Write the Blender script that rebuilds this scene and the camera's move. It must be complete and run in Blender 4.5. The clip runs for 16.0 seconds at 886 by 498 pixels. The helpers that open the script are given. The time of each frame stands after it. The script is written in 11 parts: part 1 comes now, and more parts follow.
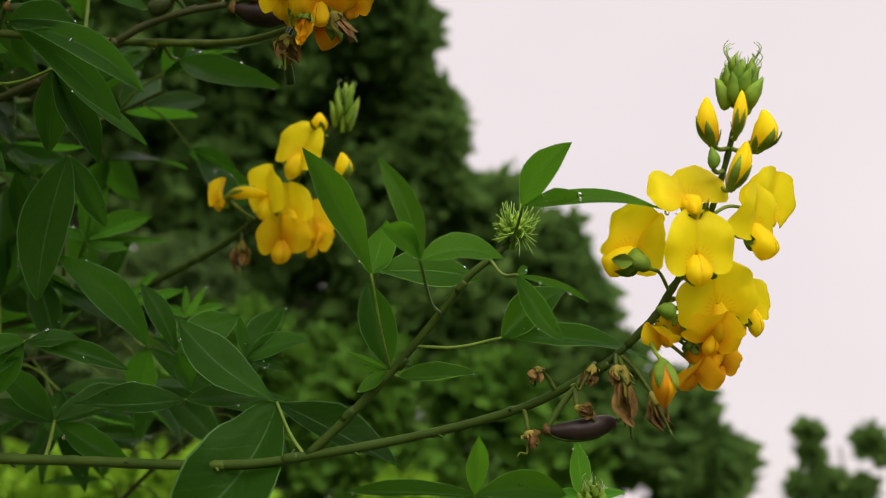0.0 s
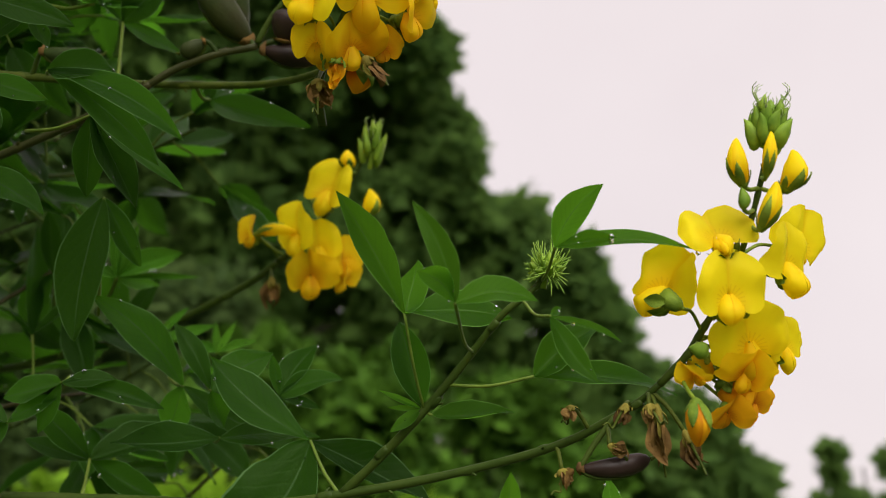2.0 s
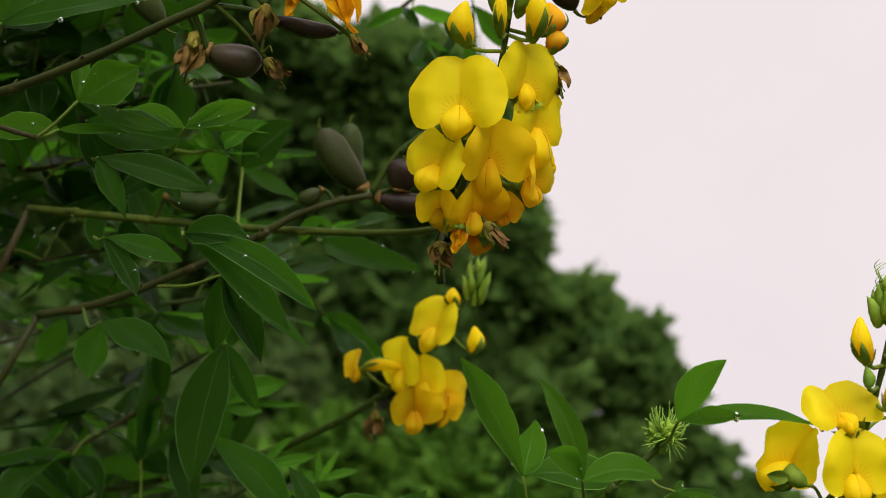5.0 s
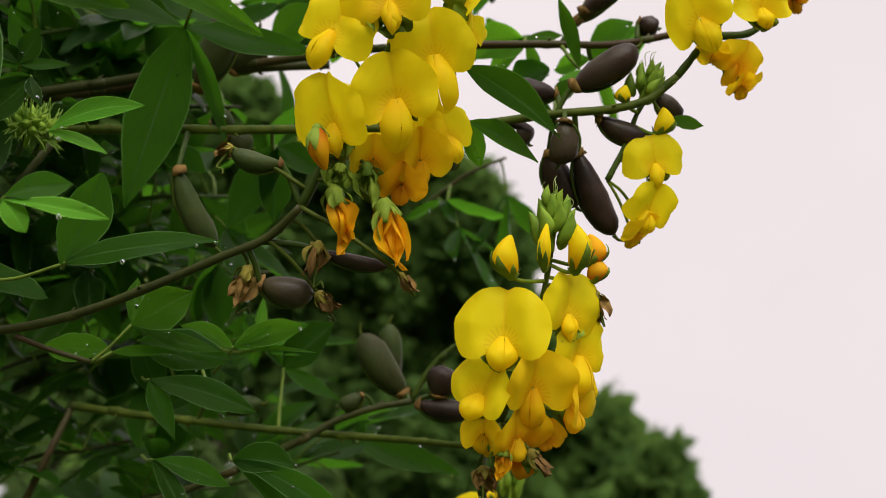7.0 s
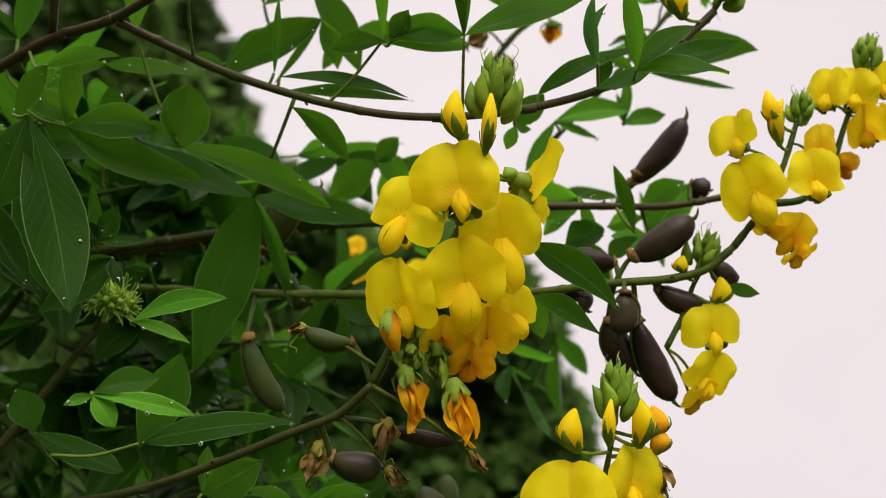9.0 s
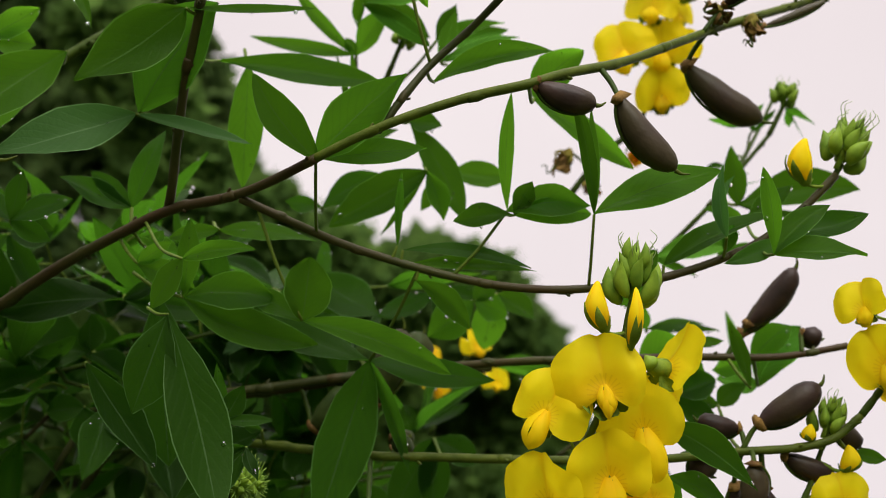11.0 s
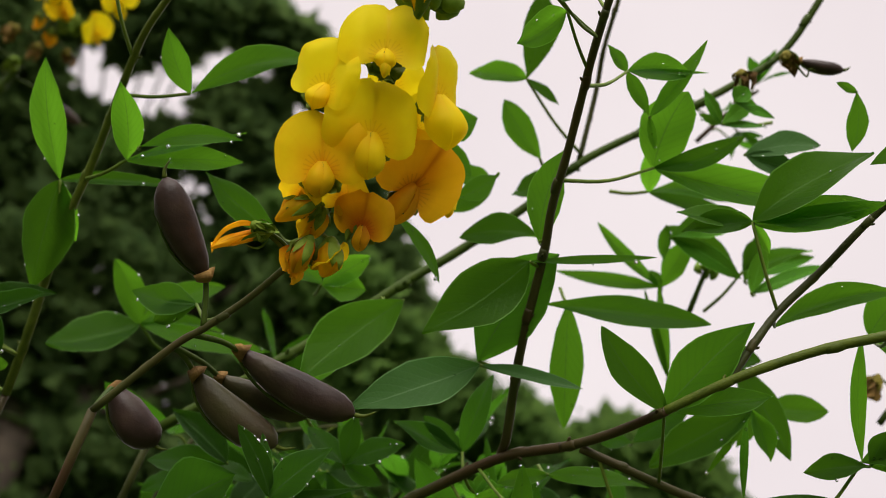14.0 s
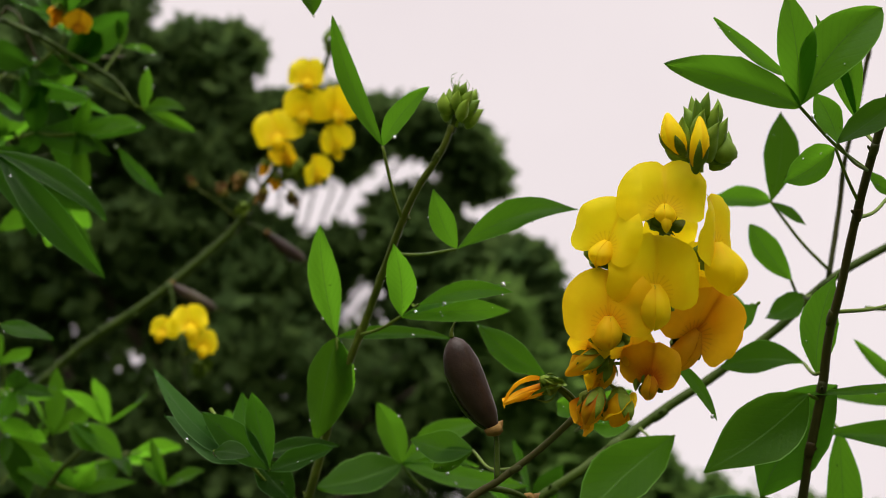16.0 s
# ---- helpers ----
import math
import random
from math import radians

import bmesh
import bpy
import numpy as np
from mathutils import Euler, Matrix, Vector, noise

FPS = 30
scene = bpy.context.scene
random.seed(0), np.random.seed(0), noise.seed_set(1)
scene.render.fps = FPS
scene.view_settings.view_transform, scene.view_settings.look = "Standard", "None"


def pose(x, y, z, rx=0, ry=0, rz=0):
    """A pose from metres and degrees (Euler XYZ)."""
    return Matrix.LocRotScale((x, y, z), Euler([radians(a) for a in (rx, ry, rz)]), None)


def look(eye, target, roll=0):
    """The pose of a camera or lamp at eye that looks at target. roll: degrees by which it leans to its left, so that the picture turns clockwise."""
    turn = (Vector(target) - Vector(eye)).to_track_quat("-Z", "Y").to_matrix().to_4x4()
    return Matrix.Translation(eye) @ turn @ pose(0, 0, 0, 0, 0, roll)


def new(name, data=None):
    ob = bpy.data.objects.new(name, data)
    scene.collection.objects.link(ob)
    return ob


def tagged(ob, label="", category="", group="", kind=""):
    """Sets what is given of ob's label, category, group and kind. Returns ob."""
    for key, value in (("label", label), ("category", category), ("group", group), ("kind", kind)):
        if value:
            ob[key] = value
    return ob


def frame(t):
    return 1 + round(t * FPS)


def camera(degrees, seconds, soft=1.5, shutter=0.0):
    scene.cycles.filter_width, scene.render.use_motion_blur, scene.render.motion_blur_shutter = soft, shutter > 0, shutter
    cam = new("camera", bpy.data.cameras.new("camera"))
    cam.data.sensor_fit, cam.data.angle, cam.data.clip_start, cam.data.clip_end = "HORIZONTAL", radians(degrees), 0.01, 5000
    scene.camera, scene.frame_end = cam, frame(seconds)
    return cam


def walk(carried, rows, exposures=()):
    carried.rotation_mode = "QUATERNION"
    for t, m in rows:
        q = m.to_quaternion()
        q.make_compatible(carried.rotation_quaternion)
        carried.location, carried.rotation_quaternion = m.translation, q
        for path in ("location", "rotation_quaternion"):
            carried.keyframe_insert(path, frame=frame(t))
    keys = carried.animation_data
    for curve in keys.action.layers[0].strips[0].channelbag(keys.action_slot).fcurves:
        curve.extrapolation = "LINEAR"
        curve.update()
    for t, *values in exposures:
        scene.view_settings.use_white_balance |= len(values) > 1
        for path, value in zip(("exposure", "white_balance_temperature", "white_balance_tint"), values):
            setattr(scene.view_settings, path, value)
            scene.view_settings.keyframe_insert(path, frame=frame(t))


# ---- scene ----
cam = camera(43.1, 16.0, soft=0.6)
PATH = [
    (0, (0.029, 0.019, 1.319), (-0.12, 1.964, 1.761), 2.7),
    (0.5, (0.031, 0.019, 1.319), (-0.123, 1.964, 1.762), 2.7),
    (1, (0.03, 0.018, 1.319), (-0.131, 1.96, 1.772), 2.1),
    (1.5, (0.028, 0.015, 1.321), (-0.145, 1.951, 1.79), 2.4),
    (2, (0.025, 0.014, 1.323), (-0.156, 1.947, 1.802), 2.4),
    (2.5, (0.022, 0.012, 1.329), (-0.182, 1.939, 1.824), 2.8),
    (3, (0.022, 0.01, 1.334), (-0.199, 1.932, 1.844), 3.2),
    (3.5, (0.02, 0.011, 1.337), (-0.225, 1.926, 1.858), 3.3),
    (6, (0.004, -0.013, 1.357), (-0.309, 1.84, 2.043), 4.5),
    (6.5, (0.003, -0.016, 1.366), (-0.315, 1.816, 2.104), 4.5),
    (7, (0.001, -0.022, 1.373), (-0.328, 1.785, 2.164), 4.9),
    (7.5, (-0.002, -0.029, 1.382), (-0.353, 1.767, 2.188), 5.0),
    (8, (-0.004, -0.032, 1.386), (-0.368, 1.733, 2.251), 5.2),
    (8.5, (-0.005, -0.037, 1.388), (-0.376, 1.708, 2.291), 5.5),
    (11, (-0.053, -0.075, 1.44), (-0.411, 1.66, 2.368), 4.5),
    (11.5, (-0.058, -0.074, 1.444), (-0.451, 1.624, 2.425), 6.1),
    (12, (-0.06, -0.075, 1.446), (-0.492, 1.59, 2.467), 7.0),
    (12.5, (-0.072, -0.079, 1.45), (-0.544, 1.541, 2.524), 7.2),
    (13, (-0.084, -0.084, 1.452), (-0.623, 1.493, 2.557), 8.0),
    (13.5, (-0.092, -0.089, 1.453), (-0.702, 1.441, 2.586), 9.4),
    (14, (-0.101, -0.097, 1.455), (-0.76, 1.393, 2.614), 10.3),
    (14.5, (-0.112, -0.106, 1.455), (-0.828, 1.335, 2.642), 10.9),
    (15, (-0.118, -0.113, 1.454), (-0.885, 1.278, 2.669), 11.9),
    (15.5, (-0.123, -0.126, 1.456), (-0.942, 1.229, 2.678), 12.2),
    (16, (-0.124, -0.127, 1.457), (-1.041, 1.148, 2.695), 13.6),
]
walk(cam, [(t, look(eye, target, roll)) for t, eye, target, roll in PATH])
cam.data.dof.use_dof = True
cam.data.dof.focus_distance = 0.325
cam.data.dof.aperture_fstop = 15.5

# ---- world and light: a bright overcast sky ----
world = bpy.data.worlds.new("overcast")
scene.world = world
world.use_nodes = True
wn, wl = world.node_tree.nodes, world.node_tree.links
wn.clear()
w_out = wn.new("ShaderNodeOutputWorld")
w_bg = wn.new("ShaderNodeBackground")
w_sky = wn.new("ShaderNodeTexSky")
w_sky.sky_type = "NISHITA"
w_sky.sun_disc = False
w_sky.sun_elevation = radians(39)
w_sky.sun_rotation = radians(165)
w_scale = wn.new("ShaderNodeMixRGB")
w_scale.blend_type = "MULTIPLY"
w_scale.inputs[0].default_value = 1.0
w_scale.inputs[2].default_value = (0.10, 0.10, 0.10, 1)
w_coord = wn.new("ShaderNodeTexCoord")
w_cloud = wn.new("ShaderNodeTexNoise")
w_cloud.inputs["Scale"].default_value = 2.2
w_cloud.inputs["Detail"].default_value = 5.0
w_ramp = wn.new("ShaderNodeValToRGB")
w_ramp.color_ramp.elements[0].position = 0.3
w_ramp.color_ramp.elements[0].color = (0.83, 0.735, 0.748, 1)
w_ramp.color_ramp.elements[1].position = 0.75
w_ramp.color_ramp.elements[1].color = (0.925, 0.835, 0.838, 1)
w_mix = wn.new("ShaderNodeMixRGB")
w_mix.inputs[0].default_value = 0.94
w_bg.inputs["Strength"].default_value = 1.05
wl.new(w_sky.outputs[0], w_scale.inputs[1])
wl.new(w_coord.outputs["Generated"], w_cloud.inputs["Vector"])
wl.new(w_cloud.outputs[0], w_ramp.inputs[0])
wl.new(w_scale.outputs[0], w_mix.inputs[1])
wl.new(w_ramp.outputs[0], w_mix.inputs[2])
w_sep = wn.new("ShaderNodeSeparateXYZ")
w_zen = wn.new("ShaderNodeMapRange")
w_zen.interpolation_type = "SMOOTHSTEP"
for w_key, w_val in (("From Min", 0.80), ("From Max", 1.0), ("To Min", 1.05), ("To Max", 2.6)):
    w_zen.inputs[w_key].default_value = w_val
wl.new(w_coord.outputs["Generated"], w_sep.inputs[0])
wl.new(w_sep.outputs[2], w_zen.inputs["Value"])
wl.new(w_zen.outputs[0], w_bg.inputs["Strength"])
wl.new(w_mix.outputs[0], w_bg.inputs["Color"])
wl.new(w_bg.outputs[0], w_out.inputs["Surface"])

sun = new("sun", bpy.data.lights.new("sun", "SUN"))
sun.data.energy = 3.9
sun.data.angle = radians(55)
sun.data.color = (1.0, 0.97, 0.92)
sun.matrix_world = look((0.8, -2.4, 3.8), (0, 0.3, 1.4))


# ---- materials ----
def material(name):
    m = bpy.data.materials.new(name)
    m.use_nodes = True
    m.node_tree.nodes.clear()
    return m, m.node_tree.nodes, m.node_tree.links


def ramp(nodes, stops):
    r = nodes.new("ShaderNodeValToRGB")
    el = r.color_ramp.elements
    while len(el) < len(stops):
        el.new(0.5)
    for e, (pos, col) in zip(el, stops):
        e.position, e.color = pos, (*col, 1)
    return r


def math_node(nodes, links, op, a, b=None):
    n = nodes.new("ShaderNodeMath")
    n.operation = op
    for k, v in enumerate((a, b)):
        if v is None:
            continue
        if isinstance(v, (int, float)):
            n.inputs[k].default_value = v
        else:
            links.new(v, n.inputs[k])
    return n.outputs[0]


def mix(nodes, links, fac, a, b, blend="MIX"):
    n = nodes.new("ShaderNodeMixRGB")
    n.blend_type = blend
    for k, v in enumerate((fac, a, b)):
        if isinstance(v, (int, float)):
            n.inputs[k].default_value = v
        elif isinstance(v, tuple):
            n.inputs[k].default_value = (*v, 1)
        else:
            links.new(v, n.inputs[k])
    return n.outputs[0]


def leaf_material(name, dark, light, through_col, gloss=0.38, trans=0.3):
    m, n, l = material(name)
    out = n.new("ShaderNodeOutputMaterial")
    uv = n.new("ShaderNodeTexCoord")
    sep = n.new("ShaderNodeSeparateXYZ")
    l.new(uv.outputs["UV"], sep.inputs[0])
    u, v = sep.outputs[0], sep.outputs[1]
    av = math_node(n, l, "ABSOLUTE", v)
    # midrib
    rib = math_node(n, l, "LESS_THAN", av, 0.030)
    # side veins run forwards from the midrib
    wob = n.new("ShaderNodeTexNoise")
    wob.inputs["Scale"].default_value = 90.0
    l.new(uv.outputs["Object"], wob.inputs["Vector"])
    slant = math_node(n, l, "SUBTRACT", math_node(n, l, "MULTIPLY", u, 33.0), math_node(n, l, "MULTIPLY", av, 9.0))
    slant = math_node(n, l, "ADD", slant, math_node(n, l, "MULTIPLY", wob.outputs[0], 2.2))
    vein = math_node(n, l, "POWER", math_node(n, l, "ABSOLUTE", math_node(n, l, "COSINE", slant)), 14.0)
    info = n.new("ShaderNodeObjectInfo")
    noise_a = n.new("ShaderNodeTexNoise")
    noise_a.inputs["Scale"].default_value = 60.0
    noise_a.inputs["Detail"].default_value = 4.0
    noise_b = n.new("ShaderNodeTexNoise")
    noise_b.inputs["Scale"].default_value = 900.0
    noise_b.inputs["Detail"].default_value = 2.0
    l.new(uv.outputs["Object"], noise_a.inputs["Vector"])
    l.new(uv.outputs["Object"], noise_b.inputs["Vector"])
    tone = math_node(n, l, "ADD", math_node(n, l, "MULTIPLY", info.outputs["Random"], 0.7), math_node(n, l, "MULTIPLY", noise_a.outputs[0], 0.3))
    r = ramp(n, [(0.25, dark), (0.85, light)])
    l.new(tone, r.inputs[0])
    col = mix(n, l, math_node(n, l, "MULTIPLY", noise_b.outputs[0], 0.35), r.outputs[0], dark)
    veinc = tuple(min(1, c * 1.9 + 0.012) for c in light)
    col = mix(n, l, math_node(n, l, "MULTIPLY", vein, 0.13), col, veinc)
    ribc = tuple(min(1, c * 2.6 + 0.05) for c in light)
    col = mix(n, l, math_node(n, l, "MULTIPLY", rib, 0.4), col, ribc)
    rim = math_node(n, l, "GREATER_THAN", av, 0.955)
    col = mix(n, l, math_node(n, l, "MULTIPLY", rim, 0.7), col, ribc)
    bump = n.new("ShaderNodeBump")
    bump.inputs["Strength"].default_value = 0.30
    bump.inputs["Distance"].default_value = 0.0005
    h = math_node(n, l, "ADD", math_node(n, l, "MULTIPLY", vein, -0.25), math_node(n, l, "MULTIPLY", rib, -0.8))
    h = math_node(n, l, "ADD", h, noise_b.outputs[0])
    l.new(h, bump.inputs["Height"])
    p = n.new("ShaderNodeBsdfPrincipled")
    l.new(col, p.inputs["Base Color"])
    p.inputs["Roughness"].default_value = gloss
    p.inputs["Specular IOR Level"].default_value = 0.05
    p.inputs["Specular Tint"].default_value = (0.75, 1.0, 0.50, 1)
    l.new(bump.outputs[0], p.inputs["Normal"])
    # each leaf lets more or less light through
    thin = n.new("ShaderNodeMapRange")
    thin.inputs["To Min"].default_value = 0.35
    thin.inputs["To Max"].default_value = 1.25
    shift = math_node(n, l, "FRACT", math_node(n, l, "MULTIPLY", info.outputs["Random"], 7.31))
    l.new(shift, thin.inputs["Value"])
    tr = n.new("ShaderNodeBsdfTranslucent")
    tc = mix(n, l, math_node(n, l, "MULTIPLY", vein, 0.12), through_col, dark)
    tc = mix(n, l, math_node(n, l, "MULTIPLY", rib, 0.5), tc, dark)
    vm = n.new("ShaderNodeVectorMath")
    vm.operation = "SCALE"
    l.new(tc, vm.inputs[0])
    l.new(thin.outputs[0], vm.inputs["Scale"])
    tc = vm.outputs[0]
    l.new(tc, tr.inputs["Color"])
    ms = n.new("ShaderNodeMixShader")
    ms.inputs[0].default_value = trans
    l.new(p.outputs[0], ms.inputs[1])
    l.new(tr.outputs[0], ms.inputs[2])
    l.new(ms.outputs[0], out.inputs["Surface"])
    return m


def petal_material(name, centre, edge, streak, trans=0.55):
    m, n, l = material(name)
    out = n.new("ShaderNodeOutputMaterial")
    tc = n.new("ShaderNodeTexCoord")
    sep = n.new("ShaderNodeSeparateXYZ")
    l.new(tc.outputs["UV"], sep.inputs[0])
    rad, ang = sep.outputs[0], sep.outputs[1]
    info = n.new("ShaderNodeObjectInfo")
    na = n.new("ShaderNodeTexNoise")
    na.inputs["Scale"].default_value = 120.0
    na.inputs["Detail"].default_value = 3.0
    l.new(tc.outputs["Object"], na.inputs["Vector"])
    k = math_node(n, l, "ADD", rad, math_node(n, l, "MULTIPLY", math_node(n, l, "SUBTRACT", na.outputs[0], 0.5), 0.35))
    k = math_node(n, l, "ADD", k, math_node(n, l, "MULTIPLY", math_node(n, l, "SUBTRACT", info.outputs["Random"], 0.5), 0.3))
    r = ramp(n, [(0.04, centre), (0.50, edge)])
    l.new(k, r.inputs[0])
    # fine rays from the petal's base
    ray = math_node(n, l, "POWER", math_node(n, l, "ABSOLUTE", math_node(n, l, "SINE", math_node(n, l, "MULTIPLY", ang, 11.0))), 10.0)
    near = math_node(n, l, "LESS_THAN", rad, 0.27)
    col = mix(n, l, math_node(n, l, "MULTIPLY", math_node(n, l, "MULTIPLY", ray, near), 0.17), r.outputs[0], streak)
    col = mix(n, l, math_node(n, l, "MULTIPLY", ray, 0.03), col, centre)
    # shade in the crease down the middle, put into the petal colour
    fold = math_node(n, l, "DIVIDE", 1.0, math_node(n, l, "ADD", 1.0, math_node(n, l, "POWER", math_node(n, l, "ABSOLUTE", math_node(n, l, "MULTIPLY", ang, 14.0)), 2.0)))
    col = mix(n, l, math_node(n, l, "MULTIPLY", fold, 0.55), col, centre)
    bump = n.new("ShaderNodeBump")
    bump.inputs["Strength"].default_value = 0.25
    bump.inputs["Distance"].default_value = 0.0006
    l.new(math_node(n, l, "ADD", math_node(n, l, "MULTIPLY", ray, 0.07), na.outputs[0]), bump.inputs["Height"])
    p = n.new("ShaderNodeBsdfPrincipled")
    l.new(col, p.inputs["Base Color"])
    p.inputs["Roughness"].default_value = 0.6
    p.inputs["Specular IOR Level"].default_value = 0.15
    l.new(bump.outputs[0], p.inputs["Normal"])
    tr = n.new("ShaderNodeBsdfTranslucent")
    l.new(col, tr.inputs["Color"])
    ms = n.new("ShaderNodeMixShader")
    ms.inputs[0].default_value = trans
    l.new(p.outputs[0], ms.inputs[1])
    l.new(tr.outputs[0], ms.inputs[2])
    l.new(ms.outputs[0], out.inputs["Surface"])
    return m


def skin_material(name, dark, light, scale=150.0, rough=0.5, bump_d=0.0004, spec=0.4, other=None):
    m, n, l = material(name)
    out = n.new("ShaderNodeOutputMaterial")
    tc = n.new("ShaderNodeTexCoord")
    info = n.new("ShaderNodeObjectInfo")
    na = n.new("ShaderNodeTexNoise")
    na.inputs["Scale"].default_value = scale
    na.inputs["Detail"].default_value = 5.0
    nb = n.new("ShaderNodeTexNoise")
    nb.inputs["Scale"].default_value = scale * 7
    l.new(tc.outputs["Object"], na.inputs["Vector"])
    l.new(tc.outputs["Object"], nb.inputs["Vector"])
    k = math_node(n, l, "ADD", math_node(n, l, "MULTIPLY", na.outputs[0], 0.75), math_node(n, l, "MULTIPLY", info.outputs["Random"], 0.25))
    r = ramp(n, [(0.25, dark), (0.75, light)])
    l.new(k, r.inputs[0])
    col = mix(n, l, math_node(n, l, "MULTIPLY", nb.outputs[0], 0.3), r.outputs[0], dark)
    if other:
        # a second hue in broad patches, more of it on some than on others
        nc = n.new("ShaderNodeTexNoise")
        nc.inputs["Scale"].default_value = scale * 0.5
        l.new(tc.outputs["Object"], nc.inputs["Vector"])
        patch = ramp(n, [(0.48, (0, 0, 0)), (0.78, (1, 1, 1))])
        l.new(math_node(n, l, "ADD", math_node(n, l, "MULTIPLY", nc.outputs[0], 0.7), math_node(n, l, "MULTIPLY", info.outputs["Random"], 0.35)), patch.inputs[0])
        col = mix(n, l, patch.outputs[0], col, other)
    bump = n.new("ShaderNodeBump")
    bump.inputs["Strength"].default_value = 0.4
    bump.inputs["Distance"].default_value = bump_d
    l.new(math_node(n, l, "ADD", na.outputs[0], nb.outputs[0]), bump.inputs["Height"])
    p = n.new("ShaderNodeBsdfPrincipled")
    l.new(col, p.inputs["Base Color"])
    p.inputs["Roughness"].default_value = rough
    p.inputs["Specular IOR Level"].default_value = spec
    l.new(bump.outputs[0], p.inputs["Normal"])
    l.new(p.outputs[0], out.inputs["Surface"])
    return m


def crown_material(name, dark, light, scale, trans=0.2):
    m, n, l = material(name)
    out = n.new("ShaderNodeOutputMaterial")
    geo = n.new("ShaderNodeNewGeometry")
    tc = n.new("ShaderNodeTexCoord")
    na = n.new("ShaderNodeTexNoise")
    na.inputs["Scale"].default_value = scale
    l.new(tc.outputs["Object"], na.inputs["Vector"])
    k = math_node(n, l, "MULTIPLY", math_node(n, l, "ADD", geo.outputs["Random Per Island"], na.outputs[0]), 0.5)
    r = ramp(n, [(0.2, dark), (0.8, light)])
    l.new(k, r.inputs[0])
    p = n.new("ShaderNodeBsdfPrincipled")
    l.new(r.outputs[0], p.inputs["Base Color"])
    p.inputs["Roughness"].default_value = 0.6
    p.inputs["Specular IOR Level"].default_value = 0.04
    tr = n.new("ShaderNodeBsdfTranslucent")
    l.new(r.outputs[0], tr.inputs["Color"])
    ms = n.new("ShaderNodeMixShader")
    ms.inputs[0].default_value = trans
    l.new(p.outputs[0], ms.inputs[1])
    l.new(tr.outputs[0], ms.inputs[2])
    l.new(ms.outputs[0], out.inputs["Surface"])
    return m


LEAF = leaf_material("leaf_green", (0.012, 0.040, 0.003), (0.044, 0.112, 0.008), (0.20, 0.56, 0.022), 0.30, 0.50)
# the leaf green again, darker: shade within the shrub is put into the colour
LEAF_SHADED = leaf_material("leaf_shaded", (0.007, 0.021, 0.003), (0.024, 0.064, 0.008), (0.12, 0.39, 0.018), 0.30, 0.38)
LEAF_PALE = leaf_material("leaf_underside", (0.030, 0.070, 0.022), (0.060, 0.125, 0.040), (0.120, 0.36, 0.050), 0.5, 0.34)
YOUNG = leaf_material("leaf_young", (0.045, 0.16, 0.012), (0.10, 0.27, 0.02), (0.20, 0.50, 0.03))
STEM = skin_material("stem_green", (0.028, 0.052, 0.007), (0.066, 0.100, 0.014), 90.0, 0.5, 0.0003, 0.14)
STEM_YELLOW = skin_material("stem_yellow_green", (0.035, 0.055, 0.006), (0.115, 0.145, 0.018), 180.0, 0.5, 0.0004, 0.14)
STEM_BROWN = skin_material("stem_brown", (0.026, 0.030, 0.007), (0.078, 0.084, 0.019), 60.0, 0.5, 0.0003, 0.2, (0.050, 0.027, 0.012))
PETAL = petal_material("petal_yellow", (0.93, 0.60, 0.005), (1.0, 0.82, 0.010), (0.45, 0.16, 0.01), 0.55)
GOLD = petal_material("petal_gold", (0.84, 0.36, 0.005), (0.98, 0.69, 0.010), (0.36, 0.08, 0.01), 0.55)
ORANGE = petal_material("petal_orange", (0.52, 0.12, 0.005), (0.97, 0.52, 0.010), (0.12, 0.02, 0.01), 0.4)
CALYX = skin_material("calyx_green", (0.075, 0.14, 0.012), (0.25, 0.33, 0.033), 260.0, 0.6, 0.0004, 0.15)
BUD = skin_material("bud_green", (0.09, 0.18, 0.013), (0.29, 0.42, 0.038), 240.0, 0.55, 0.00012, 0.2)
HAIR = skin_material("bract_hair", (0.20, 0.30, 0.08), (0.42, 0.50, 0.20), 300.0, 0.6)
TUFT = skin_material("bract_tuft", (0.12, 0.24, 0.02), (0.34, 0.50, 0.06), 300.0, 0.6)
POD = skin_material("pod_purple_brown", (0.015, 0.009, 0.007), (0.074, 0.043, 0.035), 110.0, 0.40, 0.0003, 0.20, (0.050, 0.046, 0.016))
POD_GREEN = skin_material("pod_green", (0.024, 0.042, 0.010), (0.066, 0.090, 0.022), 120.0, 0.5, 0.0004, 0.12, (0.042, 0.034, 0.018))
STALK = skin_material("leaf_stalk_green", (0.075, 0.125, 0.015), (0.165, 0.230, 0.032), 200.0, 0.5, 0.0002, 0.15)
CALYX_DRY = skin_material("calyx_dry", (0.12, 0.095, 0.016), (0.32, 0.27, 0.05), 260.0, 0.7, 0.0004, 0.1)
WILT = skin_material("wilted_brown", (0.07, 0.034, 0.012), (0.34, 0.20, 0.055), 220.0, 0.8, 0.0008, 0.2)
BARK = skin_material("bark", (0.035, 0.027, 0.020), (0.11, 0.085, 0.06), 6.0, 0.9, 0.02, 0.2)
CROWN = crown_material("crown_dark", (0.072, 0.140, 0.034), (0.148, 0.255, 0.054), 0.8, 0.58)
# crown colour taken darker, with the shade of dense foliage put into it
CROWN_SHADED = crown_material("crown_shaded", (0.060, 0.108, 0.034), (0.124, 0.194, 0.054), 0.8, 0.58)
CROWN_LIGHT = crown_material("crown_light", (0.035, 0.085, 0.010), (0.075, 0.165, 0.016), 0.8)
